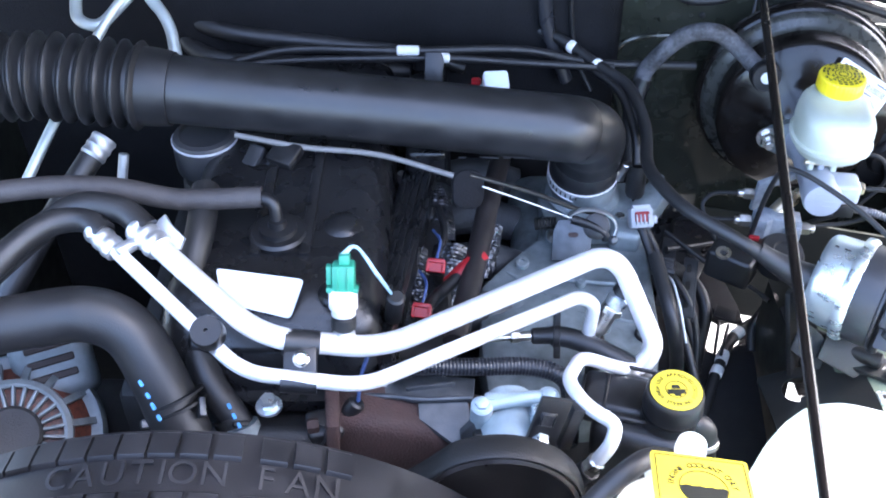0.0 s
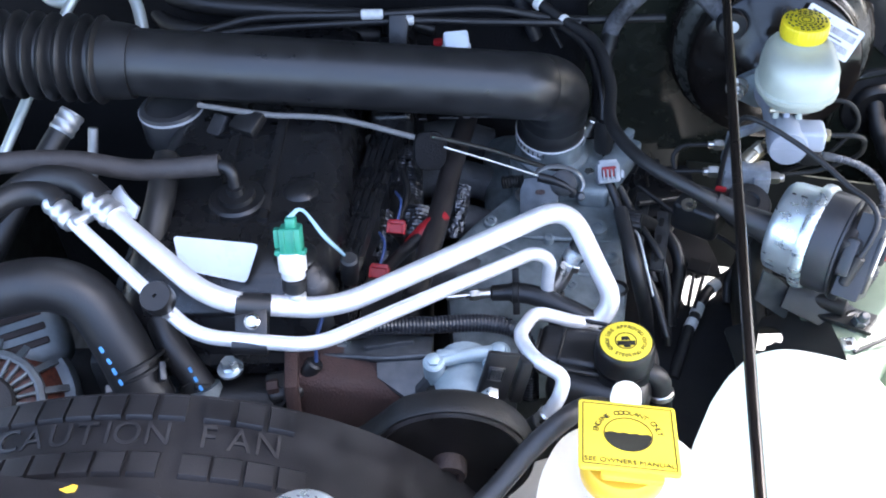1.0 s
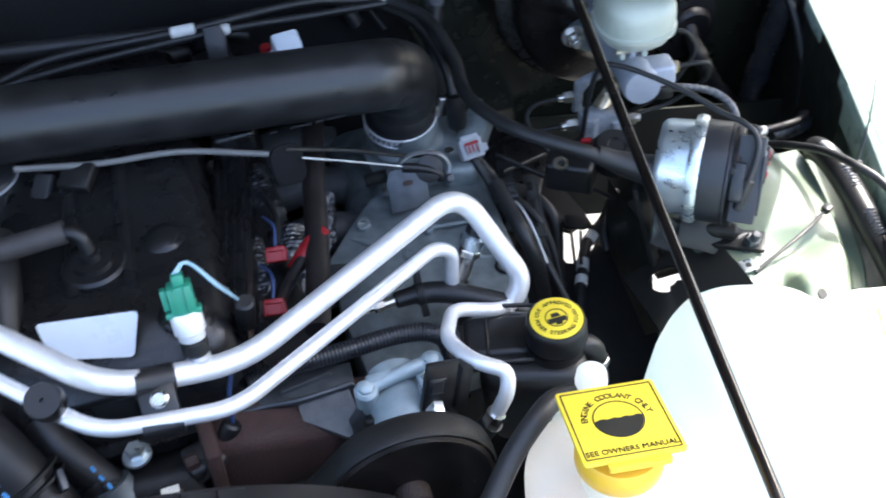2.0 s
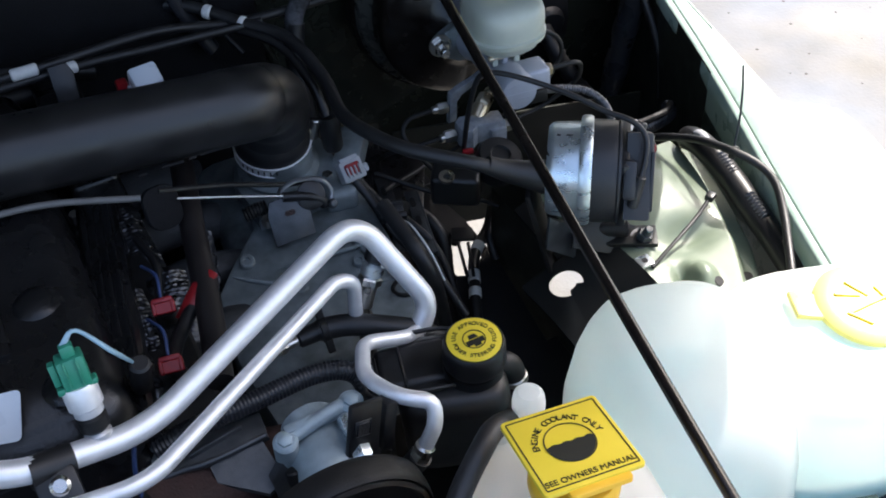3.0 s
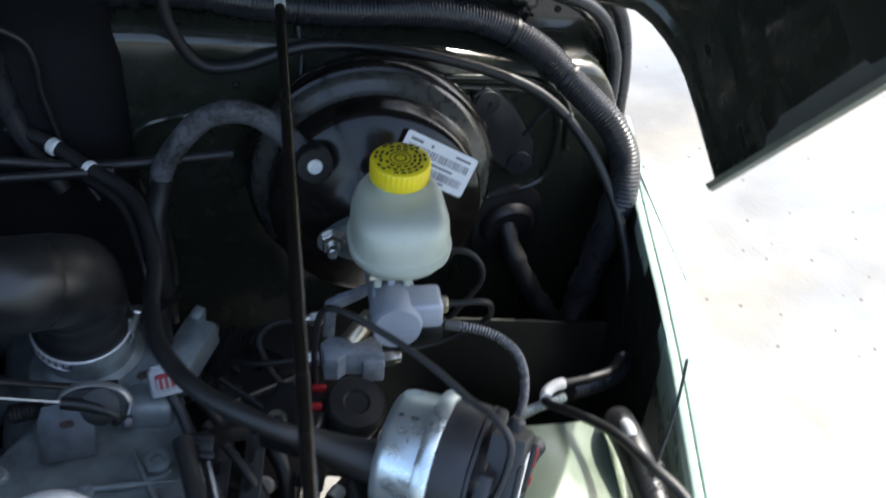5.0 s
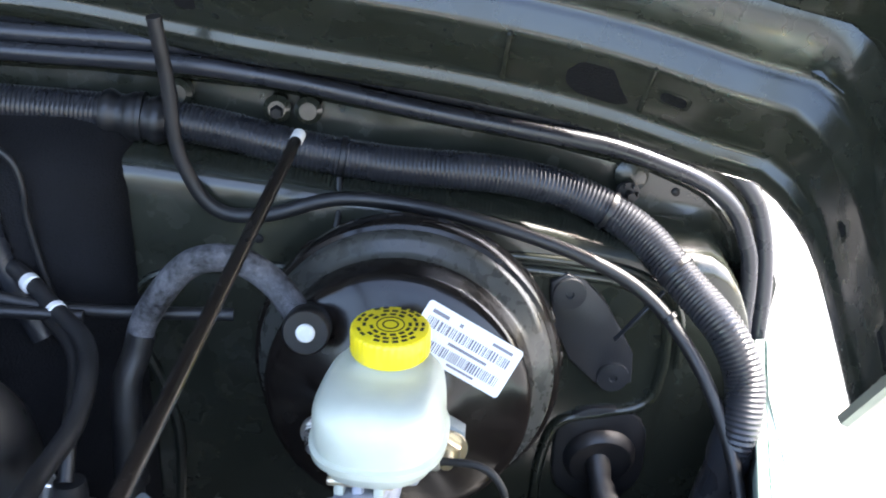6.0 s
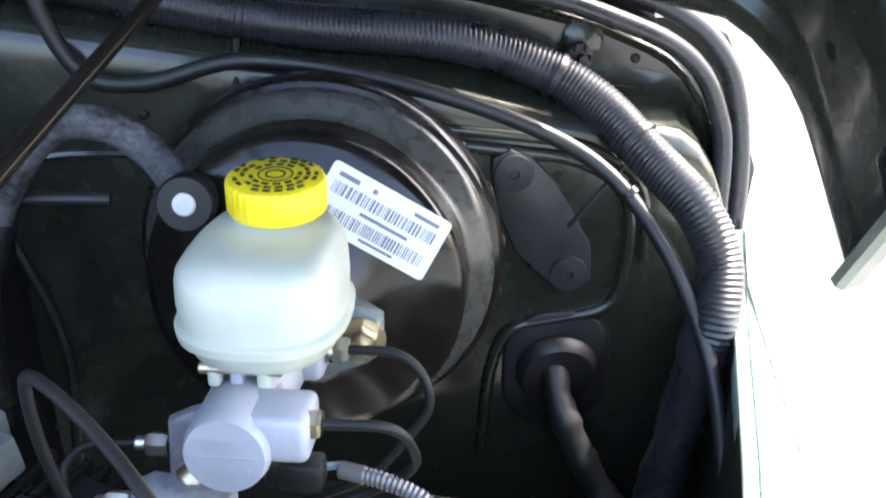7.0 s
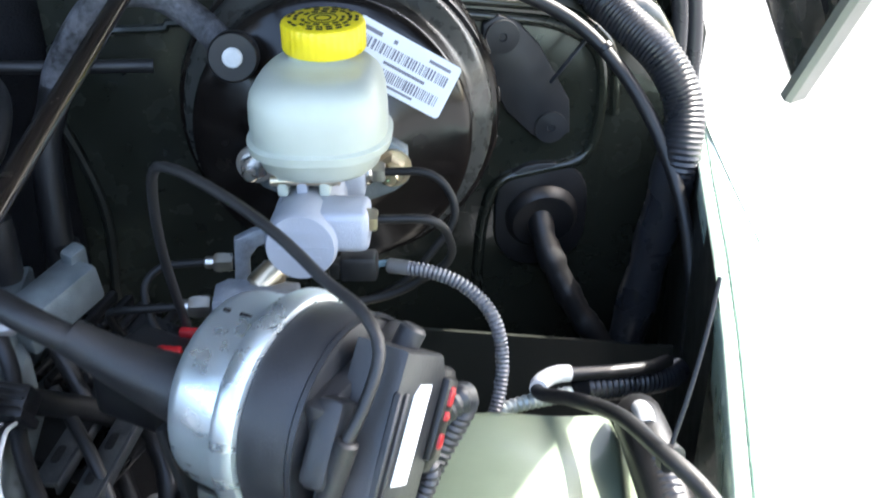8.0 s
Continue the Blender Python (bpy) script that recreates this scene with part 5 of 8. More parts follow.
def radiator():
    t = thing("radiator", (-0.2, 0.33, 0.9), "black radiator top tank behind the fan shroud", "radiator")
    part("top_tank", block((0.62, 0.05, 0.06), pose(-0.2, 0.335, 1.10), 0.016, 3), PLASTIC, t)
    part("core", block((0.62, 0.03, 0.5), pose(-0.2, 0.335, 0.85), 0.004, 1), GRIME, t)
    part("support_panel", plate([(-0.75, 0.22), (0.10, 0.20), (0.10, 0.30), (-0.10, 0.345), (-0.157, 0.388), (-0.274, 0.405), (-0.45, 0.425), (-0.75, 0.43)], 0.010, pose(0, 0, 1.141), 0.002), SHROUD, t, "black radiator support panel")
    part("paint_mark", plate([(-0.008, -0.001), (-0.002, -0.004), (0.004, -0.003), (0.005, 0.002), (0.001, 0.003), (-0.003, 0.001)], 0.0006, pose(-0.217, 0.391, 1.1512)), ORANGE, t, "dab of yellow paint")
    part("neck", lathe([(0.018, 0), (0.018, 0.05)], aim((-0.052, 0.370, 1.07), (0, 0, 1)), 24), ALU, t)
    cap = part("radiator_cap", lathe([(0.032, 0), (0.0335, 0.003), (0.0335, 0.009), (0.031, 0.012), (0.019, 0.013), (0.017, 0.017), (0, 0.018)], aim((-0.052, 0.370, 1.116), (0, 0, 1)), 36), ZINC, t, "pressed zinc radiator cap with blurred stamping")
    for k in range(14):
        g = radians(200 * k / 13 - 10)
        part("stamp", block((0.0026, 0.0012, 0.0004), pose(-0.052 + 0.0255 * math.cos(g), 0.370 + 0.0255 * math.sin(g), 1.1288, 0, 0, math.degrees(g) + 60), 0), GREY_INK, cap)
    for e in (-1, 1):
        part("ear", block((0.02, 0.012, 0.006), pose(-0.052 + e * 0.036, 0.370, 1.121), 0.002), ZINC, cap)
    return t


radiator()


def alternator():
    t = thing("alternator", (-0.40, 0.63, 0.9), "cast aluminium alternator with slotted end frame", "alternator")
    c = V(-0.420, 0.612, 0.976)
    ax = V(0.25, -0.55, 0.8).normalized()
    m = aim(c, ax)
    case = aim(c + V(0.022, 0, 0), ax)
    part("stator", lathe([(0.072, -0.11), (0.076, -0.10), (0.076, -0.05), (0.072, -0.046)], m, 40), IRON, t)
    part("winding", lathe([(0.070, -0.050), (0.070, -0.024), (0.052, -0.006), (0.024, -0.004)], m, 32), mat("copper_winding", (0.10, 0.028, 0.016), 0.5, var=0.6, scale=260), t, "dark copper windings")
    part("outer_ring", lathe([(0.074, -0.055), (0.0845, -0.052), (0.0845, -0.030), (0.081, -0.022), (0.0745, -0.024)], m, 48), ALTERNATOR, t)
    part("middle_ring", lathe([(0.047, -0.004), (0.047, 0.006), (0.050, 0.0075), (0.055, 0.004), (0.056, -0.004)], m, 48), ALTERNATOR, t)
    for i in range(15):
        q = m @ Matrix.Rotation(radians(24 * i), 4, "Z")
        part("shoulder_rib", loft([[q @ V(x, s1 * w, z) for x, z in ((0.053, 0.004), (0.070, -0.010), (0.0800, -0.032), (0.0745, -0.034), (0.066, -0.018), (0.053, -0.004))] for s1, w in ((-1, 0.0034), (1, 0.0034))]), ALTERNATOR, t)
    for i in range(26):
        q = m @ Matrix.Rotation(radians(360 / 26 * i), 4, "Z")
        part("fin", block((0.022, 0.0036, 0.010), q @ pose(0.038, 0, 0.002), 0.0012, 1), ALTERNATOR, t)
    part("bearing_hub", lathe([(0.028, -0.004), (0.028, 0.010), (0.025, 0.013), (0.012, 0.013), (0.0, 0.011)], m, 28), GRIME, t)
    part("mount_ear", block((0.05, 0.03, 0.02), m @ pose(0.072, 0.03, -0.01, 0, 0, 20), 0.006, 3), ALU_CAST, t)
    part("lower_case", block((0.16, 0.14, 0.20), pose(-0.36, 0.70, 0.80), 0.03, 3), GRIME, t)
    rc = part("rear_case", block((0.11, 0.08, 0.07), case @ pose(0.085, -0.03, -0.05), 0.018, 3), ALTERNATOR, t, "slotted cast case")
    for k in range(5):
        part("case_slot", block((0.008, 0.046, 0.002), case @ pose(0.053 + 0.016 * k, -0.03, -0.0148), 0.0015, 1), HUB, rc, "rusty slot")
    part("mount_bolt", hexnut(m @ V(0.085, 0.03, 0.0), m @ V(0.085, 0.03, 0.014), 0.009), STEEL, t)
    return t


alternator()


# ---- air-conditioning pipes ----
def ac_pipes():
    t = thing("air_conditioning_pipes", (-0.1, 0.62, 1.05), "bright aluminium air conditioning pipes clamped in a pair", "pipe")
    up = [(-0.281, 0.713, 1.148), (-0.163, 0.616, 1.110), (-0.058, 0.635, 1.075), (0.173, 0.752, 1.096), (0.219, 0.699, 1.008), (0.198, 0.688, 0.982)]
    part("suction_pipe", pipe(up, 0.0102, 0.034, 20), ALU_PIPE, t)
    lo = [(-0.321, 0.710, 1.148), (-0.178, 0.591, 1.091), (-0.070, 0.584, 1.081), (0.137, 0.719, 1.062), (0.154, 0.721, 1.050), (0.150, 0.720, 0.985)]
    part("liquid_pipe", pipe(lo, 0.0069, 0.024, 18), ALU_PIPE, t)
    # crimped joints at the hoses
    for p, q, r in (((-0.281, 0.713, 1.148), (-0.163, 0.616, 1.110), 0.0135), ((-0.321, 0.710, 1.148), (-0.178, 0.591, 1.091), 0.0115)):
        a = V(*p)
        d = (V(*q) - a).normalized()
        prof = []
        for i in range(13):
            prof.append((r * (0.97 + (0.08 if i % 4 in (1, 2) else 0.0)), 0.0028 * i))
        part("crimp", lathe(prof, aim(a - d * 0.012, d), 24), ALU, t)
    part("flat_bracket", plate([(-0.018, -0.006), (0.010, -0.009), (0.020, 0.0), (0.014, 0.010), (-0.006, 0.007), (-0.018, 0.008)], 0.004, aim((-0.258, 0.716, 1.146), (-0.2, -0.6, 0.78), (0.5, -0.6, -0.3)), 0.0012), ALU, t, "flat aluminium bracket tab")
    part("joint_block", block((0.030, 0.012, 0.012), aim((-0.292, 0.70, 1.146), (0.55, -0.5, -0.2), (1, 1, 0)), 0.004, 2), ALU, t)
    part("jumper_line", pipe([(0.200, 0.690, 0.986), (0.181, 0.668, 1.010), (0.136, 0.667, 1.030), (0.116, 0.618, 1.050), (0.130, 0.582, 1.055), (0.156, 0.566, 1.050), (0.151, 0.555, 1.035), (0.140, 0.556, 1.008)], 0.0068, 0.016, 16), ALU_PIPE, t, "pale aluminium return line")
    part("line_end", merge(rod((0.1415, 0.556, 1.012), (0.138, 0.556, 1.003), 0.0088), hexnut((0.139, 0.556, 1.006), (0.133, 0.558, 0.990), 0.0095)), STEEL, t, "steel ferrule")
    part("lower_hose", hose([(0.136, 0.557, 0.997), (0.124, 0.562, 0.975), (0.105, 0.566, 0.945)], 0.0105, 16), RUBBER, t, "black rubber lower hose")
    # clamp
    c = V(-0.127, 0.612, 1.089)
    cl = part("clamp", merge(block((0.030, 0.026, 0.010), pose(-0.128, 0.604, 1.091, 34, 0, 3), 0.002), lathe([(0.0125, 0), (0.0125, 0.032)], aim((-0.144, 0.6195, 1.101), (1, 0.12, -0.25)), 22), lathe([(0.0095, 0), (0.0095, 0.032)], aim((-0.144, 0.587, 1.083), (1, 0.0, -0.08)), 22)), PLASTIC, t, "black plastic pipe clamp")
    part("clamp_bolt", lathe([(0.0075, 0), (0.0075, 0.004), (0.005, 0.006), (0, 0.006)], aim((-0.126, 0.602, 1.096), (0, -0.6, 0.8)), 20), STEEL, cl)
    sp = part("service_cap", lathe([(0.0135, 0), (0.0145, 0.003), (0.0145, 0.016), (0.0135, 0.018), (0.002, 0.018), (0.0015, 0.015), (0, 0.015)], aim((-0.202, 0.600, 1.128), (-0.02, -0.45, 0.85)), 28), PLASTIC, t, "black plastic service port cap")
    part("service_port", rod((-0.203, 0.606, 1.106), (-0.202, 0.599, 1.13), 0.006), ALU, t)
    return t


ac_pipes()


def pressure_switch():
    t = thing("pressure_switch", (-0.093, 0.635, 1.09), "green plastic pressure switch on an aluminium port", "switch")
    a, d = V(-0.091, 0.634, 1.088), V(0.01, 0.28, 0.75).normalized()
    part("port", rod(a - d * 0.008, a + d * 0.010, 0.0105), ALU, t)
    part("collar", rod(a + d * 0.010, a + d * 0.025, 0.0115), BLACK_STEEL, t, "black rubber collar")
    part("body", lathe([(0.0105, 0), (0.0112, 0.001), (0.0112, 0.006), (0.0132, 0.008), (0.0132, 0.024), (0.0122, 0.027)], aim(a + d * 0.025, d), 28), ALU_PIPE, t)
    m = aim(a + d * 0.051, d, (1, 0, 0))
    part("connector", merge(block((0.020, 0.019, 0.026), m @ pose(0.001, 0, 0.012), 0.002), block((0.005, 0.009, 0.018), m @ pose(-0.012, 0, 0.014), 0.001), block((0.0015, 0.010, 0.022), m @ pose(-0.004, -0.0065, 0.013), 0.0004, 1), block((0.0015, 0.010, 0.022), m @ pose(0.005, -0.0065, 0.013), 0.0004, 1), block((0.029, 0.010, 0.005), m @ pose(0, -0.003, 0.001), 0.0012), block((0.010, 0.011, 0.010), m @ pose(0.002, 0, 0.029), 0.002)), GREEN_PLASTIC, t, "translucent green connector")
    top = a + d * 0.083
    for k in (-1, 1):
        part("wire", hose([top + V(k * 0.0015, 0, 0), top + V(0.012, 0.008, 0.004), top + V(0.030, -0.002 + k * 0.001, -0.02), V(-0.050, 0.692, 1.092)], 0.0016, 8), BLUE_WIRE, t, "pale blue wire")
    return t


pressure_switch()


def vertical_port():
    t = thing("dipstick_port", (0.165, 0.74, 0.95), "zinc hex fitting with black cap by the manifold", "fitting")
    a, b = V(0.163, 0.7305, 1.000), V(0.186, 0.7425, 1.047)
    d = (b - a).normalized()
    part("tube", rod(a - V(0, 0, 0.10), a - V(0, 0, 0.008), 0.008), PLASTIC, t)
    part("tip", lathe([(0.0045, 0), (0.0055, 0.004), (0.0055, 0.016)], aim(a - d * 0.010, d), 16), STEEL, t)
    part("stem", rod(a, a.lerp(b, 0.6), 0.0085), STEEL, t)
    part("hex", hexnut(a.lerp(b, 0.45), a.lerp(b, 0.62), 0.0118), STEEL, t)
    part("collar", rod(a.lerp(b, 0.62), a.lerp(b, 0.9), 0.0112), ZINC, t)
    part("cap", rod(a.lerp(b, 0.9), b + d * 0.018, 0.0105), PLASTIC, t)
    return t


vertical_port()


# ---- hoses round the engine ----
def rubber_hose(pts, r, label, material=None, category="hose", n=16, extra=None):
    ob = solo("hose", hose(pts, r, n), material or RUBBER, label, category)
    return ob


rubber_hose([(-0.50, 0.76, 1.15), (-0.404, 0.783, 1.150), (-0.333, 0.793, 1.142), (-0.267, 0.795, 1.126), (-0.185, 0.799, 1.126)], 0.0112, "dusty black rubber breather hose to the valve cover", RUBBER_DUSTY)
rubber_hose([(-0.318, 0.712, 1.150), (-0.345, 0.727, 1.156), (-0.385, 0.705, 1.155), (-0.44, 0.63, 1.13)], 0.0125, "thick black rubber refrigerant hose")
rubber_hose([(-0.278, 0.716, 1.150), (-0.31, 0.737, 1.160), (-0.36, 0.735, 1.158), (-0.43, 0.68, 1.12)], 0.013, "thick black rubber refrigerant hose")


def radiator_hose():
    t = thing("radiator_hose", (-0.25, 0.60, 1.0), "thick black moulded upper radiator hose", "hose")
    pts = [(-0.52, 0.60, 1.07), (-0.44, 0.640, 1.088), (-0.379, 0.652, 1.096), (-0.330, 0.657, 1.098), (-0.294, 0.650, 1.082), (-0.270, 0.628, 1.046), (-0.255, 0.608, 1.014), (-0.245, 0.595, 0.992)]
    part("hose", hose(pts, 0.0265, 28), RUBBER, t)
    ax = V(0.45, -0.58, -0.92).normalized()
    cl = part("hose_clip", merge(*[lathe([(0.0270, 0), (0.0285, 0.0006), (0.0285, 0.0030), (0.0270, 0.0036)], aim(V(-0.255, 0.617, 1.028) + ax * k, ax), 32) for k in (0.0, 0.009)]), BLACK_STEEL, t, "black spring hose clip")
    part("ear", block((0.006, 0.018, 0.012), pose(-0.226, 0.602, 1.030, 30, 20, 20), 0.001), PLATE_DULL, cl)
    part("ear", block((0.018, 0.008, 0.008), pose(-0.276, 0.597, 1.012, 30, 20, 20), 0.001), PLATE_DULL, cl)
    for x, y, z, w in ((-0.2715, 0.6085, 1.0575, 0.011), (-0.2655, 0.6025, 1.0475, 0.010), (-0.2610, 0.5965, 1.0395, 0.012), (-0.2555, 0.5895, 1.0315, 0.010)):
        part("paint_dash", plate(rounded(w * 0.6, 0.0034, 0.0013), 0.0012, aim(V(x - 0.006, y - 0.0022, z + 0.0018), (-0.25, -0.72, 0.62), (0.5, -0.45, -0.55))), BLUE_MARK, t, "dash of pale blue paint")
    return t


radiator_hose()


def heater_hose():
    t = thing("heater_hose", (-0.2, 0.62, 0.98), "black rubber bypass hose under the pipes", "hose")
    part("hose", hose([(-0.25, 0.83, 1.112), (-0.247, 0.776, 1.104), (-0.252, 0.735, 1.082), (-0.246, 0.687, 1.052), (-0.229, 0.646, 1.024), (-0.200, 0.617, 0.990), (-0.184, 0.602, 0.972)], 0.0150, 20), RUBBER, t)
    cl = part("hose_clip", lathe([(0.0150, 0), (0.016, 0.001), (0.016, 0.009), (0.015, 0.010)], aim((-0.210, 0.621, 0.995), (0.55, -0.45, -0.75)), 28), BLACK_STEEL, t, "black spring hose clip")
    part("ear", block((0.016, 0.006, 0.007), pose(-0.194, 0.607, 1.000, 30, 20, 20), 0.002), BLACK_STEEL, cl)
    for x, y, z in ((-0.2095, 0.6165, 1.0155), (-0.2050, 0.611, 1.0075), (-0.2005, 0.6055, 1.0005)):
        part("paint_dash", plate(rounded(0.006, 0.0032, 0.0013), 0.0012, aim(V(x + 0.006, y - 0.0022, z + 0.002), (-0.15, -0.72, 0.65), (0.45, -0.5, -0.65))), BLUE_MARK, t, "dash of pale blue paint")
    return t


heater_hose()

rubber_hose([(-0.234, 0.925, 1.116), (-0.157, 0.918, 1.104), (-0.074, 0.915, 1.096), (0.012, 0.902, 1.076)], 0.0034, "grey sheathed throttle cable", CABLE_GREY, "cable", 10)
rubber_hose([(-0.33, 1.07, 1.10), (-0.244, 1.090, 1.118), (-0.179, 1.100, 1.125), (-0.043, 1.103, 1.121), (0.10, 1.125, 1.11), (0.20, 1.135, 1.085), (0.333, 1.145, 1.075)], 0.0055, "thin black vacuum line behind the intake tube", RUBBER, "cable", 10)
rubber_hose([(-0.33, 1.06, 1.09), (-0.237, 1.087, 1.112), (-0.022, 1.099, 1.113), (0.10, 1.11, 1.10), (0.22, 1.118, 1.088)], 0.005, "thin black vacuum line behind the intake tube", RUBBER, "cable", 10)
rubber_hose([(-0.36, 1.24, 1.13), (-0.345, 1.19, 1.09), (-0.30, 1.165, 1.075), (-0.19, 1.165, 1.065), (-0.08, 1.175, 1.05), (0.02, 1.20, 1.03)], 0.012, "black heater hose with worn white print", RUBBER, "hose")
rubber_hose([(-0.36, 1.25, 1.16), (-0.335, 1.20, 1.12), (-0.28, 1.18, 1.105), (-0.17, 1.18, 1.09), (-0.06, 1.185, 1.075), (0.04, 1.21, 1.05)], 0.012, "black heater hose with worn white print", RUBBER, "hose")


def firewall_wires():
    t = thing("taped_loom", (0.09, 1.18, 1.1), "black taped loom branch hanging against the insulation", "wiring loom")
    part("loom", sweep(smooth_line([(0.112, 1.19, 1.262), (0.120, 1.177, 1.240), (0.127, 1.175, 1.200), (0.136, 1.175, 1.127), (0.148, 1.172, 1.087), (0.168, 1.165, 1.04)], 0.006), lambda s, q: 0.0135 - 0.004 * s / q, 16, 0.6), LOOM, t)
    part("wire", hose([(0.120, 1.178, 1.216), (0.129, 1.175, 1.218), (0.144, 1.175, 1.211), (0.162, 1.175, 1.195), (0.167, 1.175, 1.168), (0.166, 1.175, 1.149), (0.173, 1.175, 1.097), (0.181, 1.173, 1.064), (0.20, 1.155, 1.03)], 0.0030, 10), RUBBER, t, "thin black wire")
    return t


firewall_wires()


def line_clip():
    t = thing("line_clip", (-0.033, 1.10, 1.10), "black clip with two white taped line joints", "clip")
    part("clip", plate([(-0.012, -0.03), (0.010, -0.032), (0.014, 0.0), (0.010, 0.012), (-0.010, 0.012)], 0.012, aim((-0.012, 1.090, 1.113), (0, -0.85, 0.5), (1, 0, 0)), 0.002), PLASTIC, t)
    part("tape", rod((-0.058, 1.099, 1.124), (-0.030, 1.100, 1.123), 0.0068), WHITE_MARK, t, "white tape band")
    part("tape", rod((-0.012, 1.094, 1.117), (0.008, 1.096, 1.115), 0.0066), WHITE_MARK, t, "white tape band")
    return t


line_clip()


def rear_sensor():
    t = thing("grey_connector", (0.066, 0.967, 1.12), "pale grey electrical plug behind the intake tube", "connector")
    part("plug", merge(block((0.030, 0.026, 0.028), pose(0.062, 1.01, 1.128, 25, 0, 5), 0.004), block((0.036, 0.030, 0.008), pose(0.062, 1.008, 1.115, 25, 0, 5), 0.002)), GREY_LABEL, t)
    part("red_lock", block((0.012, 0.012, 0.02), pose(0.040, 1.03, 1.115), 0.003), RED, t)
    part("lead", hose([(0.062, 1.015, 1.11), (0.06, 1.04, 1.07), (0.05, 1.08, 1.03)], 0.006), PLASTIC, t)
    t2 = thing("engine_coil", (0.0, 1.1, 1.0), "black ignition coil rail behind the intake tube", "ignition coil")
    part("rail", block((0.05, 0.26, 0.04), pose(-0.02, 1.10, 1.04), 0.008, 3), COVER_PAINT, t2)
    for i in range(3):
        part("tower", merge(block((0.04, 0.045, 0.03), pose(-0.02, 1.0 + 0.09 * i, 1.07), 0.006, 3), rod((0.0, 1.0 + 0.09 * i, 1.06), (0.03, 1.0 + 0.09 * i, 1.05), 0.008)), PLASTIC, t2)
    return t


rear_sensor()


def silver_lines():
    t = thing("silver_lines", (-0.42, 1.1, 1.1), "pale zinc-plated metal lines behind the bellows", "pipe")
    part("line", pipe([(-0.47, 1.22, 1.22), (-0.45, 1.10, 1.165), (-0.42, 1.09, 1.16), (-0.365, 1.16, 1.20)], 0.0075, 0.03), WHITE_STEEL, t)
    part("line", pipe([(-0.40, 1.20, 1.24), (-0.37, 1.13, 1.19), (-0.335, 1.10, 1.165), (-0.315, 1.03, 1.10)], 0.0075, 0.03), WHITE_STEEL, t)
    part("line", pipe([(-0.36, 1.17, 1.21), (-0.41, 1.10, 1.17), (-0.47, 1.0, 1.08), (-0.50, 0.93, 1.03)], 0.0065, 0.03), WHITE_STEEL, t)
    t2 = thing("refrigerant_joint", (-0.40, 0.94, 1.06), "black hose with crimped aluminium end", "hose")
    part("hose", hose([(-0.385, 0.935, 1.105), (-0.405, 0.905, 1.085), (-0.445, 0.84, 1.04), (-0.49, 0.77, 0.98)], 0.0135), RUBBER, t2)
    prof = [(0.0140 + (0.0012 if i % 3 == 1 else 0), 0.0034 * i) for i in range(9)]
    part("crimp", lathe(prof, aim((-0.398, 0.915, 1.092), (0.5, 0.72, 0.5)), 24), ALU_DULL, t2)
    part("tail", rod((-0.37, 0.94, 1.08), (-0.38, 0.91, 1.02), 0.006), ALU_DULL, t2)
    return t


silver_lines()


def convoluted():
    ob = solo("wiring_conduit", ribbed([(-0.06, 0.66, 1.015), (-0.02, 0.660, 1.022), (0.03, 0.664, 1.018), (0.085, 0.670, 1.012), (0.118, 0.664, 1.004), (0.128, 0.65, 0.985), (0.13, 0.64, 0.93)], 0.0095, 0.0036, 0.0011), LOOM, "black corrugated wiring conduit", "conduit")
    t = thing("vacuum_tee", (0.15, 0.71, 0.99), "black rubber hose with white joint and bracket", "hose")
    part("hose", hose([(0.114, 0.7245, 1.0), (0.135, 0.720, 1.0), (0.160, 0.708, 0.998), (0.200, 0.690, 0.985), (0.225, 0.685, 0.96)], 0.0108), RUBBER, t)
    part("joint", merge(rod((0.045, 0.716, 1.004), (0.082, 0.722, 1.001), 0.0034), hexnut((0.070, 0.720, 1.002), (0.080, 0.722, 1.001), 0.0066), rod((0.079, 0.722, 1.001), (0.094, 0.724, 1.0), 0.0052)), STEEL, t, "bright metal joint")
    part("end_sleeve", lathe([(0.006, 0), (0.0085, 0.002), (0.0092, 0.020), (0.0108, 0.024)], aim((0.092, 0.7238, 1.0), (1, 0.03, 0)), 20), PLASTIC, t, "black hose end")
    part("strap", merge(lathe([(0.0112, 0), (0.0130, 0.0005), (0.0130, 0.0065), (0.0112, 0.007)], aim((0.1155, 0.7245, 1.0), (1, -0.1, 0)), 24), block((0.007, 0.006, 0.020), pose(0.119, 0.731, 1.015, -25), 0.001), block((0.007, 0.006, 0.016), pose(0.119, 0.712, 0.990, -25), 0.001)), BLACK_STEEL, t)
    return ob


convoluted()


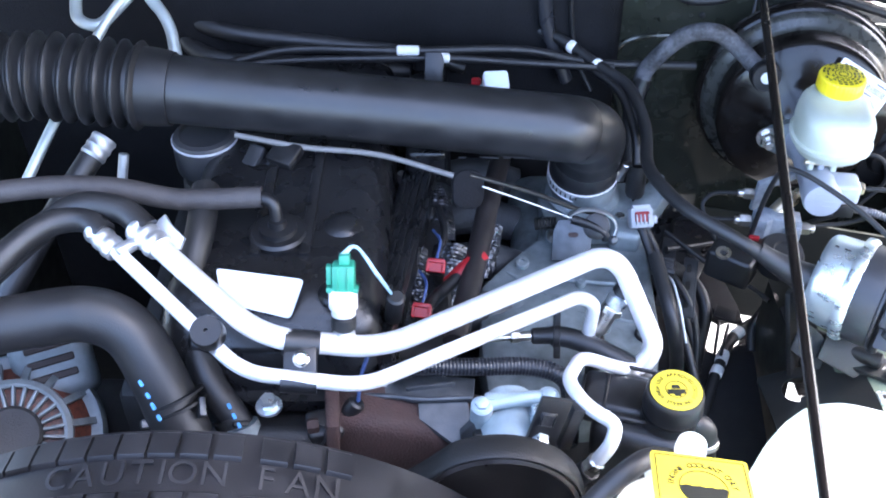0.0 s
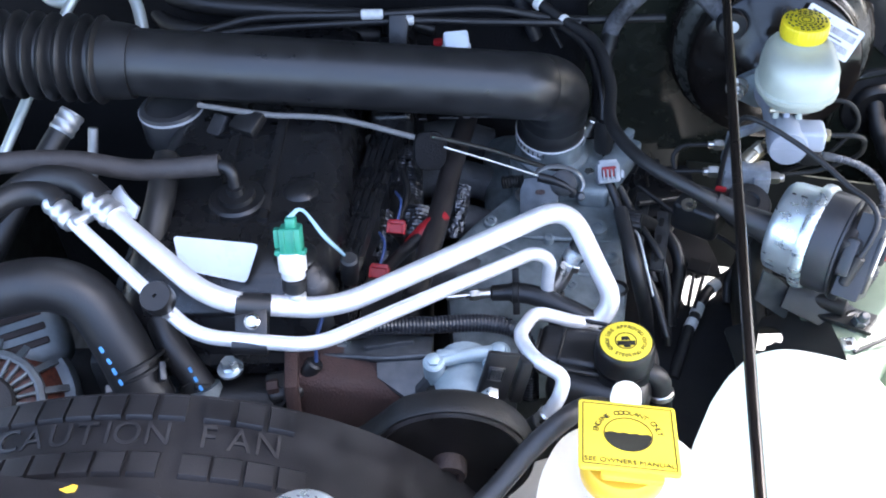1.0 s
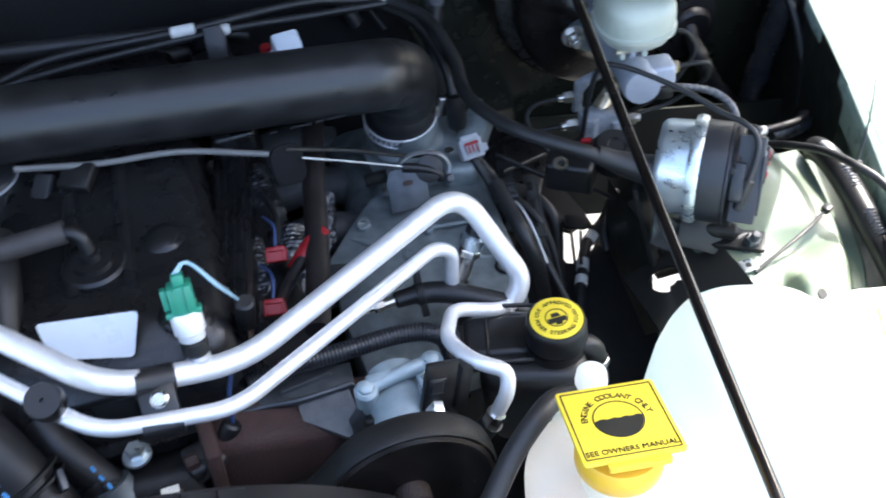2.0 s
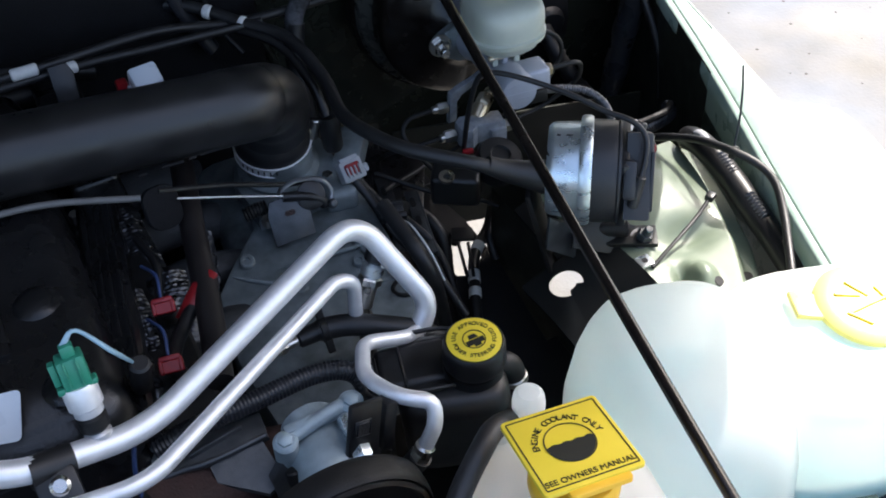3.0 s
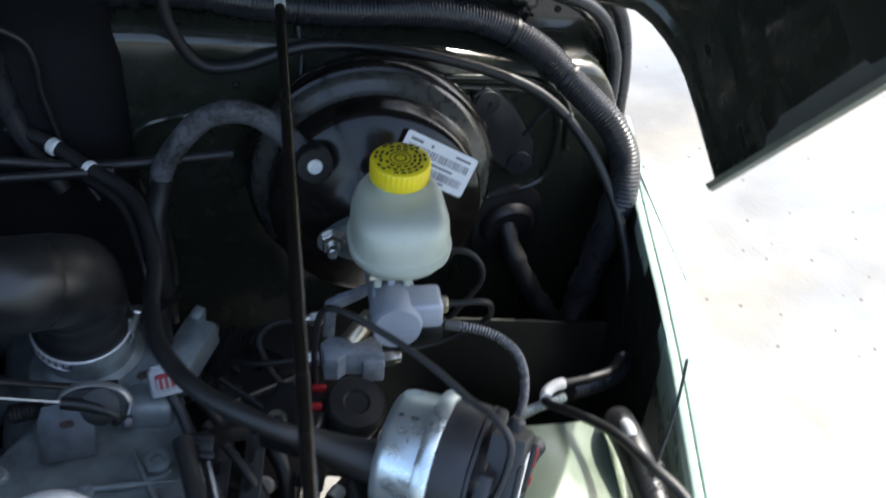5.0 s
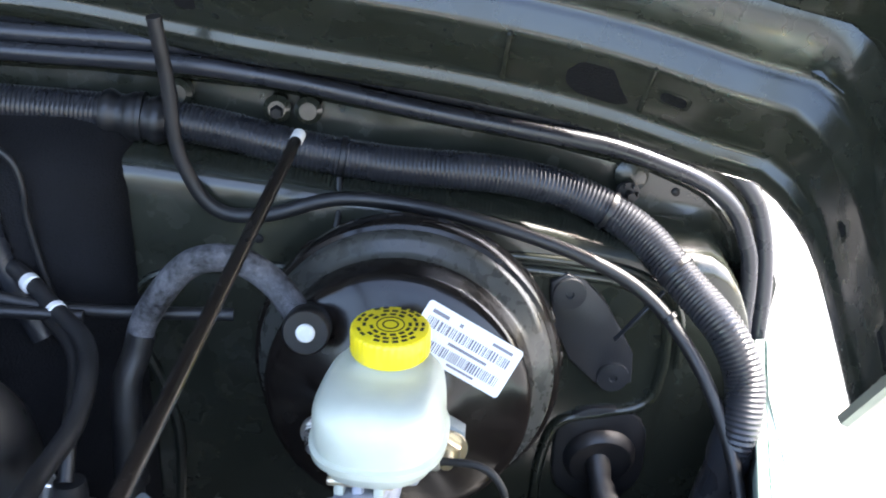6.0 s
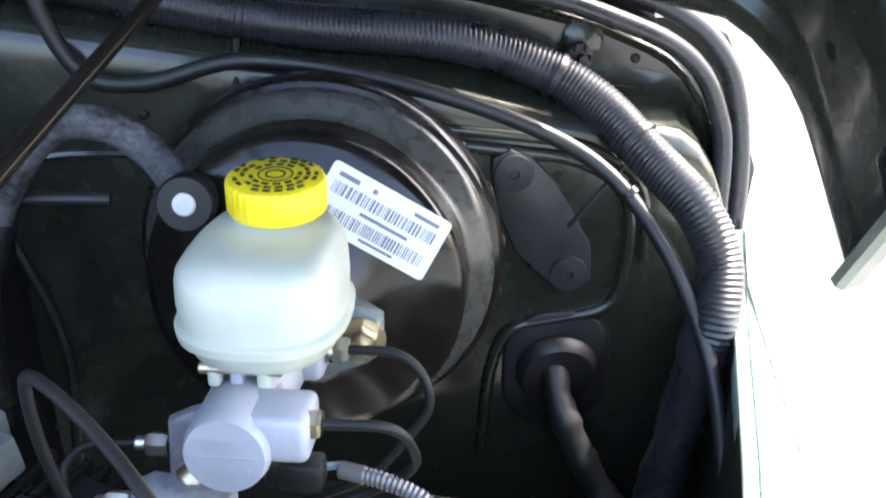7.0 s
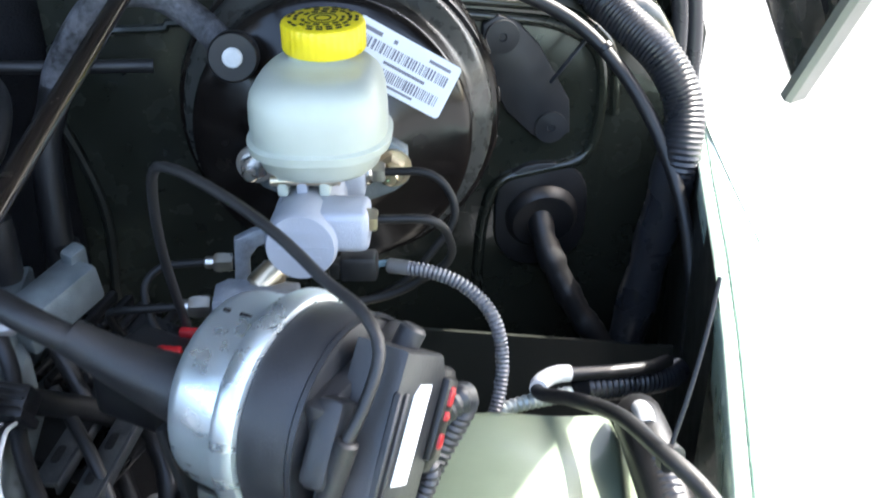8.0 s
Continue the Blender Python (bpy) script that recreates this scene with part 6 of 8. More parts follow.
def crank_sensor():
    t = thing("small_sensor", (-0.10, 0.63, 0.95), "black two-wire temperature sensor plug", "sensor")
    part("plug", merge(block((0.035, 0.03, 0.03), pose(-0.115, 0.615, 0.985, 20, 0, 15), 0.005, 3), rod((-0.098, 0.62, 0.99), (-0.082, 0.625, 1.012), 0.009)), PLASTIC, t)
    part("ring", lathe([(0.010, 0), (0.011, 0.003), (0.008, 0.004), (0.007, 0)], aim((-0.120, 0.602, 0.990), (-0.3, -0.7, 0.5)), 20), PLASTIC, t)
    part("wires", hose([(-0.082, 0.625, 1.012), (-0.078, 0.632, 1.04), (-0.070, 0.645, 1.06)], 0.0020, 8), VIOLET_WIRE, t, "violet-blue wires")
    part("sender", lathe([(0.012, 0), (0.012, 0.012), (0.009, 0.016)], aim((-0.148, 0.60, 0.972), (0, -0.5, 0.8)), 6), BRASS, t, "brass sender body")
    return t


crank_sensor()


# ---- steering fluid reservoir ----
def steering_reservoir():
    t = thing("power_steering_reservoir", (0.18, 0.62, 0.95), "black plastic power steering reservoir with yellow-topped cap", "reservoir")
    rings = [oval(0.200, 0.622, z, a, b, 5.5, 48, -20) for z, a, b in ((0.90, 0.040, 0.036), (0.93, 0.048, 0.042), (0.985, 0.051, 0.046), (1.0, 0.048, 0.043), (1.006, 0.040, 0.034))]
    part("body", loft(rings), PLASTIC, t, "", 50)
    part("shoulder", block((0.07, 0.05, 0.03), pose(0.172, 0.640, 0.995, 0, 0, -15), 0.008, 3), PLASTIC, t)
    loop = [V(p.x, p.y, 1.0105 - 0.02 * (p.x - 0.17)) for p in oval(0.170, 0.640, 0, 0.046, 0.034, 6.0, 40, -15)]
    part("top_rim", sweep(loop + loop[:1], 0.0022, 8), PLASTIC, t, "raised rim of the lid")
    for dx in (-0.024, 0.0):
        part("lid_rib", block((0.003, 0.044, 0.006), pose(0.160 + dx, 0.640, 1.009, 0, 0, -15), 0.001, 1), PLASTIC, t)
    part("neck", lathe([(0.027, 0), (0.028, 0.01), (0.0265, 0.03)], aim((0.216, 0.610, 0.985), (0, 0, 1)), 32), PLASTIC, t)
    cap = part("cap", lathe([(0.0276 + (0.0010 if i % 2 else 0), h) for i, h in enumerate((0, 0.004, 0.02))] + [(0.0263, 0.0245), (0.0253, 0.0255), (0, 0.0255)], aim((0.216, 0.607, 1.024), (0, -0.02, 1)), 48), PLASTIC, t, "ribbed black screw cap")
    m = aim((0.216, 0.6065, 1.0497), (0, -0.02, 1), (1, 0, 0))
    d = part("disc", plate(disc_outline(0.0240, 48), 0.0008, m, 0.0002), YELLOW_LABEL, cap, "yellow label disc with black print")
    top = m @ Matrix.Translation((0, 0, 0.001)) @ Matrix.Scale(0.895, 4)
    part("ring", lathe([(0.0105, 0), (0.0105, 0.0003), (0.0115, 0.0003), (0.0115, 0)], top, 40), INK, d)
    part("pictogram", merge(plate([(-0.005, 0.001), (-0.004, 0.006), (0.003, 0.006), (0.005, 0.001)], 0.0003, top), plate([(-0.009, -0.006), (0.009, -0.006), (0.0095, 0.0), (-0.0095, 0.0)], 0.0003, top), plate([(-0.003, -0.009), (0.004, -0.009), (0.004, -0.005), (-0.003, -0.005)], 0.0003, top)), INK, d)
    part("print", merge(arc_letters("USE APPROVED", 0.0062, 0.0195, 90, 11.5, top), arc_letters("POWER STEERING FLUID", 0.0062, 0.0198, 270, 10.2, top, 0.0003, True)), INK, d, "black printed words")
    part("return_elbow", pipe([(0.225, 0.612, 1.0), (0.252, 0.605, 1.0), (0.257, 0.600, 0.95)], 0.0115, 0.018), RUBBER, t)
    part("clip", lathe([(0.0118, 0), (0.0128, 0.001), (0.0128, 0.006), (0.0118, 0.007)], aim((0.2545, 0.6030, 0.980), (0.15, -0.2, -0.95)), 24), STEEL, t)
    return t


steering_reservoir()


# ---- coolant bottle ----
def coolant_bottle():
    t = thing("coolant_bottle", (0.19, 0.42, 0.9), "white translucent coolant bottle with yellow warning tab", "bottle")
    rings = [oval(0.185, 0.395, z, a, b, 3.0, 48, -8) for z, a, b in ((0.86, 0.055, 0.08), (0.88, 0.066, 0.09), (1.07, 0.068, 0.092), (1.088, 0.064, 0.087), (1.098, 0.054, 0.075), (1.101, 0.04, 0.06))]
    part("body", loft(rings), BOTTLE, t, "", 60)
    part("coolant", loft([oval(0.185, 0.395, z, a, b, 3.0, 40, -8) for z, a, b in ((0.87, 0.05, 0.075), (0.99, 0.062, 0.085))]), FLUID_PINK, t, "amber coolant")
    part("stub", lathe([(0.012, 0), (0.0125, 0.02), (0.0115, 0.028), (0.008, 0.032), (0, 0.033)], aim((0.196, 0.487, 1.096), (0, 0.02, 1)), 28), BOTTLE, t)
    part("stub_base", block((0.05, 0.045, 0.03), pose(0.19, 0.485, 1.078, 0, 0, -8), 0.012, 3), BOTTLE, t)
    part("neck", lathe([(0.026, 0), (0.026, 0.03)], aim((0.184, 0.412, 1.098), (0, 0, 1)), 32), BOTTLE, t)
    part("cap", lathe([(0.029, 0), (0.031, 0.003), (0.031, 0.018), (0.028, 0.022), (0, 0.023)], aim((0.182, 0.408, 1.128), (0, 0, 1)), 36), ORANGE, t, "amber screw cap")
    x = V(0.069, -0.008, -0.004).normalized()
    y = V(0.012, 0.069, -0.014).normalized()
    z = x.cross(y).normalized()
    y = z.cross(x)
    m = Matrix.Translation((0.186, 0.420, 1.1545)) @ Matrix((x, y, z)).transposed().to_4x4()
    tab = part("tab", plate(rounded(0.0715, 0.071, 0.003), 0.003, m, 0.0006), YELLOW_LABEL, t, "flat yellow warning tab")
    part("tab_foot", plate(rounded(0.044, 0.010, 0.003), 0.004, m @ pose(0.002, -0.036, -0.003), 0.001), ORANGE, t)
    top = m @ Matrix.Translation((0, 0, 0.0032))
    w, h, b = 0.0655, 0.064, 0.0009
    part("border", merge(*[block((sx, sy, 0.0003), top @ pose(px, py, 0), 0) for sx, sy, px, py in ((w, b, 0, h / 2), (w, b, 0, -h / 2), (b, h - 0.001, w / 2, 0), (b, h - 0.001, -w / 2, 0))]), INK, tab, "thin black printed border")
    part("ring", lathe([(0.0170, 0), (0.0170, 0.0003), (0.0178, 0.0003), (0.0178, 0)], top @ pose(0, 0.001, 0), 48), INK, tab)
    wave = [(0.0168 * math.cos(radians(180 + 180 * i / 24)), 0.0168 * math.sin(radians(180 + 180 * i / 24)) + 0.0) for i in range(25)]
    wave += [(0.0168 - 0.0336 * i / 16, 0.0014 * abs(math.sin(i * math.pi / 4 + 0.4)) + 0.0002) for i in range(1, 16)]
    part("pictogram", plate(wave, 0.0003, top @ pose(0, 0.001, 0)), INK, tab, "black half disc with waves")
    part("upper_print", arc_letters("ENGINE COOLANT ONLY", 0.0066, 0.0232, 92, 9.2, top @ pose(0, 0.001, 0)), INK, tab, "black printed words")
    part("lower_print", letters("SEE OWNERS MANUAL", 0.0062, top @ pose(0, -0.0275, 0)), INK, tab, "black printed words")
    part("overflow_hose", hose([(0.182, 0.487, 1.104), (0.163, 0.480, 1.115), (0.145, 0.468, 1.116), (0.119, 0.452, 1.102), (0.085, 0.422, 1.083), (0.03, 0.38, 1.06), (-0.03, 0.385, 1.06)], 0.0085), RUBBER, t, "black rubber overflow hose")
    return t


coolant_bottle()


# ---- washer bottle ----
def washer_bottle():
    t = thing("washer_bottle", (0.43, 0.47, 0.85), "white translucent washer fluid bottle with yellow cap", "bottle")
    lobes = [(0.352, 0.488, 0.080, 0.100, 1.084), (0.480, 0.452, 0.096, 0.086, 1.070)]
    for cx, cy, a, b, top in lobes:
        if a < 0.09:
            prof = ((0.90, 1.02), (0.92, 1.14), (0.96, 1.14), (top - 0.075, 1.07), (top - 0.045, 0.99), (top - 0.025, 0.91), (top - 0.010, 0.80), (top - 0.002, 0.66), (top, 0.52))
        else:
            prof = ((0.90, 0.85), (0.92, 0.97), (0.96, 1.0), (top - 0.03, 0.99), (top - 0.014, 0.95), (top - 0.004, 0.85), (top, 0.70))
        part("lobe", loft([oval(cx, cy, z, a * f, b * f, 2.9, 56, -19) for z, f in prof]), BOTTLE, t, "", 60)
        part("fluid", loft([oval(cx, cy, z, a * 0.93, b * 0.93, 3.4, 40, -19) for z in (0.925, 0.965)]), FLUID_BLUE, t, "blue washer fluid")
    part("bridge", block((0.06, 0.09, 0.10), pose(0.425, 0.468, 0.985, 0, 0, -19), 0.012, 3), BOTTLE, t)
    part("neck", lathe([(0.036, 0), (0.036, 0.02)], aim((0.512, 0.462, 1.055), (0.05, 0, 1)), 36), BOTTLE, t)
    m = aim((0.510, 0.459, 1.068), (0.06, -0.05, 1), (1, 0, 0))
    cap = part("cap", lathe([(0.040, 0), (0.043, 0.003), (0.043, 0.008), (0.040, 0.0105), (0.030, 0.0115), (0, 0.012)], m, 44), CAP_YELLOW, t, "yellow snap cap with moulded symbol")
    part("tab", plate([(-0.062, -0.008), (-0.040, -0.012), (-0.040, 0.014), (-0.050, 0.012), (-0.056, 0.02), (-0.062, 0.018)], 0.005, m @ pose(0, 0, 0.003, 0, 0, -22), 0.001), CAP_YELLOW, cap)
    for x, y, r in ((-0.012, 0.012, 60), (0.0, 0.014, 20), (-0.012, -0.004, 90), (0.006, -0.004, 90), (0.016, -0.002, 0), (-0.02, -0.012, 30)):
        part("symbol_stroke", block((0.003, 0.022, 0.002), m @ pose(x, y, 0.0125, 0, 0, r), 0.0006, 1), YELLOW, cap, "deeper yellow moulded stroke")
    t2 = thing("washer_pump", (0.50, 0.38, 0.88), "black washer pump and corrugated lead under the bottle", "pump")
    part("pump", rod((0.50, 0.37, 0.86), (0.50, 0.37, 0.93), 0.016), PLASTIC, t2)
    part("lead", ribbed([(0.50, 0.36, 0.93), (0.53, 0.34, 0.92), (0.56, 0.33, 0.90), (0.585, 0.33, 0.86)], 0.008), LOOM, t2)
    return t


washer_bottle()


# ---- brakes ----
AX = V(-0.15, -0.985, 0.07).normalized()
BC = V(0.461, 1.045, 1.031)


def brake_booster():
    t = thing("brake_booster", BC - AX * 0.15, "gloss black round brake booster on the firewall", "brake booster")
    m = aim(BC + V(0, 0, 0.004), AX, (1, 0, 0))
    prof = [(0.0, 0.004), (0.032, 0.004), (0.040, -0.002), (0.050, -0.014), (0.060, -0.018), (0.096, -0.0335), (0.103, -0.0368), (0.1062, -0.0395), (0.1076, -0.043), (0.1081, -0.047),
            (0.1086, -0.068), (0.1092, -0.0725)]
    part("front_shell", lathe(prof, m, 96), BLACK_PAINT, t, "gloss black front shell with stepped shoulder", 30)
    # paler than the shell to carry the sky's sheen
    part("side_band", lathe([(0.1091, -0.0720), (0.1102, -0.0745), (0.1130, -0.0770), (0.1205, -0.0822), (0.1232, -0.0846), (0.1246, -0.0875), (0.1262, -0.094)], m, 96), SATIN_PAINT, t, "satin black side of the shell, lightened for sky sheen", 30)
    part("crimp_rim", lathe([(0.1260, -0.092), (0.1292, -0.094), (0.1310, -0.098), (0.1318, -0.106), (0.1316, -0.115), (0.1300, -0.118), (0.1270, -0.119)], m, 96), BLACK_PAINT, t, "rolled rim crimped over the rear shell", 30)
    part("rear_shell", lathe([(0.1275, -0.117), (0.122, -0.122), (0.118, -0.130), (0.114, -0.150), (0.09, -0.172), (0.0, -0.176)], m, 72), BLACK_PAINT, t, "", 30)
    for i in range(20):
        q = m @ Matrix.Rotation(radians(18 * i + 5), 4, "Z")
        part("crimp_tab", block((0.0022, 0.0130, 0.0050), q @ pose(0.1320, 0, -0.1105), 0.0008, 1), BLACK_PAINT, t)
    # check valve in the face
    v = V(0.400, 1.064, 1.106)
    a = V(-0.05, -0.97, 0.2)
    part("grommet", lathe([(0.014, 0), (0.016, 0.004), (0.016, 0.012), (0.014, 0.016), (0.014, 0.022)], aim(v - a.normalized() * 0.012, -a), 24), RUBBER, t)
    cv = part("check_valve", lathe([(0.0165, 0), (0.018, 0.002), (0.018, 0.016), (0.0165, 0.018), (0.008, 0.018)], aim(v - a.normalized() * 0.016, a), 32), PLASTIC, t, "black check valve")
    part("valve_dot", lathe([(0.0072, 0), (0.0072, 0.0025), (0.006, 0.0035), (0, 0.0035)], aim(v + a.normalized() * 0.001, a), 24), WHITE_MARK, cv, "pale centre of the valve")
    # label stuck on the face
    tl, tr, br = V(0.493, 1.074, 1.130), V(0.565, 1.068, 1.087), V(0.543, 1.056, 1.054)
    x, y = (tr - tl), (tr - br)
    z = x.cross(y).normalized()
    lab = part("label", plate(rounded(x.length, y.length, 0.003), 0.0006, Matrix.Translation(tl + x / 2 - y / 2 + z * 0.003) @ Matrix((x.normalized(), z.cross(x.normalized()), z)).transposed().to_4x4()), WHITE_LABEL, t, "white bar-code sticker with unreadable print")
    m2 = Matrix.Translation(tl + x / 2 - y / 2 + z * 0.0037) @ Matrix((x.normalized(), z.cross(x.normalized()), z)).transposed().to_4x4()
    rnd = random.Random(4)
    bars = []
    for yy, hh in ((0.006, 0.008), (-0.010, 0.008)):
        px = -0.036
        while px < 0.036:
            w = rnd.choice((0.0005, 0.0009, 0.0014))
            bars.append(block((w, hh, 0.0002), m2 @ pose(px, yy, 0), 0))
            px += w + rnd.choice((0.0007, 0.0011))
    bars += [block((w, hh, 0.0002), m2 @ pose(px, yy, 0), 0) for px, yy, w, hh in ((-0.029, 0.0145, 0.014, 0.003), (-0.011, 0.0145, 0.003, 0.003), (0.026, 0.0145, 0.018, 0.0025), (0.004, -0.002, 0.034, 0.0022), (0.006, -0.0165, 0.024, 0.0018))]
    part("print", merge(*bars), GREY_INK, lab, "grey bars of unreadable print")
    return t


brake_booster()


def on_axis(k, x=0.0, z=0.0):
    """A point k metres ahead of the booster's face, x to the side and z up."""
    s = V(1, 0, 0) - AX * AX.x
    u = s.normalized().cross(AX) * -1
    if u.z < 0:
        u = -u
    return BC + AX * k + s.normalized() * x + u * z


def master_cylinder():
    t = thing("master_cylinder", on_axis(0.08), "pale cast aluminium brake master cylinder", "master cylinder")
    m = aim(BC + AX * 0.002, AX, (1, 0, 0))
    part("flange", plate([(-0.054, -0.008), (-0.046, -0.016), (-0.025, -0.026), (0.025, -0.03), (0.050, -0.02), (0.060, -0.012), (0.060, 0.012), (0.050, 0.018), (0.025, 0.03), (-0.025, 0.026), (-0.046, 0.014), (-0.054, 0.008)], 0.012, m, 0.003), ALU_CAST, t)
    part("barrel", lathe([(0.028, 0.0), (0.027, 0.02), (0.022, 0.03), (0.021, 0.115), (0.0225, 0.118), (0.0225, 0.140), (0.0212, 0.145), (0.0205, 0.1465), (0, 0.1465)], m, 40), CAST_PALE, t, "", 30)
    mk = aim(on_axis(0.149), AX, (1, 0, 0))
    part("face_mark", merge(block((0.034, 0.0006, 0.0006), mk, 0), *[block((w, 0.004, 0.0005), mk @ pose(px, py, 0), 0) for px, py, w in ((-0.004, 0.008, 0.02), (0.006, -0.008, 0.012))]), CAST_PALE, t, "faint cast marks")
    part("top_boss", block((0.040, 0.026, 0.024), aim(on_axis(0.106, 0, 0.002), AX, (1, 0, 0)) @ Matrix.Rotation(radians(90), 4, "X"), 0.005, 3), CAST_PALE, t)
    part("port_block", block((0.034, 0.026, 0.034), aim(on_axis(0.126, 0.024, 0.006), AX, (1, 0, 0)), 0.005, 3), CAST_PALE, t)
    part("port_block", block((0.022, 0.022, 0.03), aim(on_axis(0.050, 0.022, 0.006), AX, (1, 0, 0)), 0.005, 3), CAST_PALE, t)
    for k, z, mt in ((0.130, 0.010, BRASS), (0.050, 0.010, STEEL)):
        part("union", merge(hexnut(on_axis(k, 0.036, z), on_axis(k, 0.046, z), 0.0080), rod(on_axis(k, 0.030, z), on_axis(k, 0.038, z), 0.0090)), mt, t, "brake line union nut")
    for s, zz in ((-1, 0.004), (1, 0.0)):
        q = on_axis(0.016, 0.049 * s, zz)
        part("nut", merge(hexnut(q, q + AX * 0.012, 0.0105), lathe([(0.014, 0), (0.014, 0.003)], aim(q - AX * 0.001, AX), 24), rod(q + AX * 0.01, q + AX * 0.024, 0.0055)), BRASS if s > 0 else STEEL, t, "mounting nut and stud")
    ear = [on_axis(0.106, dx, 0.028) for dx in (-0.014, -0.002, 0.012)]
    for i, q in enumerate(ear):
        part("reservoir_lug", block((0.007, 0.020, 0.014), aim(q, AX, (1, 0, 0)), 0.002), RESERVOIR if i != 1 else CAST_PALE, t)
    part("roll_pin", rod(on_axis(0.110, -0.022, 0.028), on_axis(0.110, 0.022, 0.028), 0.0032), BRASS, t, "coppery roll pin")
    part("side_bracket", plate([(0.390, 0.962), (0.401, 0.962), (0.4025, 0.990), (0.409, 0.998), (0.424, 1.004), (0.440, 1.012), (0.440, 1.022), (0.421, 1.014), (0.406, 1.010), (0.393, 1.004)], 0.007, Matrix.Translation((0, 0.988, 0)) @ Matrix.Rotation(radians(90), 4, "X"), 0.0015), VALVE_CAST, t, "cast arm on the side")
    u = V(0.391, 0.985, 0.985)
    part("arm_union", merge(hexnut(u, u + V(-0.013, 0.002, 0), 0.0075), rod(u + V(-0.012, 0.002, 0), u + V(-0.020, 0.003, 0), 0.0045)), STEEL, t, "steel union nut")
    part("switch_plug", merge(block((0.024, 0.017, 0.017), aim(on_axis(0.120, 0.032, -0.026), AX, (1, 0, 0)), 0.003), block((0.01, 0.012, 0.012), aim(on_axis(0.120, 0.018, -0.028), AX, (1, 0, 0)), 0.002)), PLASTIC, t, "black fluid switch plug")
    return t


master_cylinder()


def brake_reservoir():
    t = thing("brake_fluid_reservoir", (0.457, 0.97, 1.07), "milky plastic brake fluid reservoir with yellow cap", "reservoir")
    cx, cy = 0.457, 0.970
    rings = []
    for z, a, b, dy in ((1.064, 0.026, 0.032, 0.0), (1.066, 0.034, 0.040, 0.0), (1.070, 0.038, 0.045, 0.0), (1.080, 0.0410, 0.049, 0.0), (1.0815, 0.0455, 0.0535, 0.0), (1.087, 0.0462, 0.0545, 0.0), (1.0885, 0.0432, 0.0515, 0.0), (1.102, 0.0430, 0.0513, 0.0),
                        (1.113, 0.0424, 0.0505, 0.0), (1.1195, 0.0408, 0.0487, 0.001), (1.1240, 0.0380, 0.0453, 0.003), (1.1266, 0.0343, 0.0410, 0.007), (1.1276, 0.0318, 0.0368, 0.013), (1.1280, 0.0274, 0.0300, 0.0195), (1.1285, 0.0230, 0.0238, 0.0245), (1.1300, 0.0212, 0.0212, 0.026), (1.138, 0.0208, 0.0208, 0.026)):
        wave = 0.034 * math.exp(-((z - 1.1215) / 0.007) ** 2)
        rings.append([V(cx + (p.x - cx) * (1 - wave * math.cos(4 * k / 56 * 2 * math.pi + 0.6)), cy + dy + (p.y - cy - dy) * (1 - wave * math.cos(4 * k / 56 * 2 * math.pi + 0.6)), p.z + (p.y - cy) * -0.06) for k, p in enumerate(oval(cx + 0.15 * dy, cy + dy, z, a, b, 2.5 if z < 1.09 or z > 1.1282 else 2.9, 56, -8))])
    part("tank", loft(rings), RESERVOIR, t, "", 40)
    c = V(0.463, 0.9965, 1.1325)
    prof = [(0.0225, 0.0004), (0.0262, 0), (0.0268, 0.0012), (0.0268, 0.016), (0.0260, 0.0178), (0.0248, 0.0185), (0, 0.019)]
    n = 216
    bm = lathe(prof, aim(c, (0, -0.03, 1)), n)
    for v in bm.verts:
        q = V(v.co.x - c.x, v.co.y - c.y, 0)
        if q.length > 0.0255 and v.co.z - c.z > 0.0008:
            a = math.atan2(q.y, q.x)
            v.co.x += q.x * 0.012 * math.cos(a * 36)
            v.co.y += q.y * 0.012 * math.cos(a * 36)
    cap = part("cap", bm, YELLOW, t, "yellow screw cap with black warning print")
    top = aim(c + V(0, 0, 0.0192), (0, -0.03, 1), (1, 0, 0))
    bms = [lathe([(r0, 0), (r0, 0.0003), (r1, 0.0003), (r1, 0)], top, 40) for r0, r1 in ((0.0045, 0.0056), (0.0088, 0.0096))]
    rnd = random.Random(8)
    for r, k in ((0.0130, 13), (0.0175, 18), (0.0218, 22)):
        for i in range(k):
            if rnd.random() < 0.85:
                a = 2 * math.pi * i / k
                bms.append(block((0.0022, 0.0040, 0.0003), top @ Matrix.Rotation(a, 4, "Z") @ pose(r, 0, 0.0002), 0))
    part("print", merge(*bms), INK, cap, "black rings of unreadable warning print")
    return t


brake_reservoir()


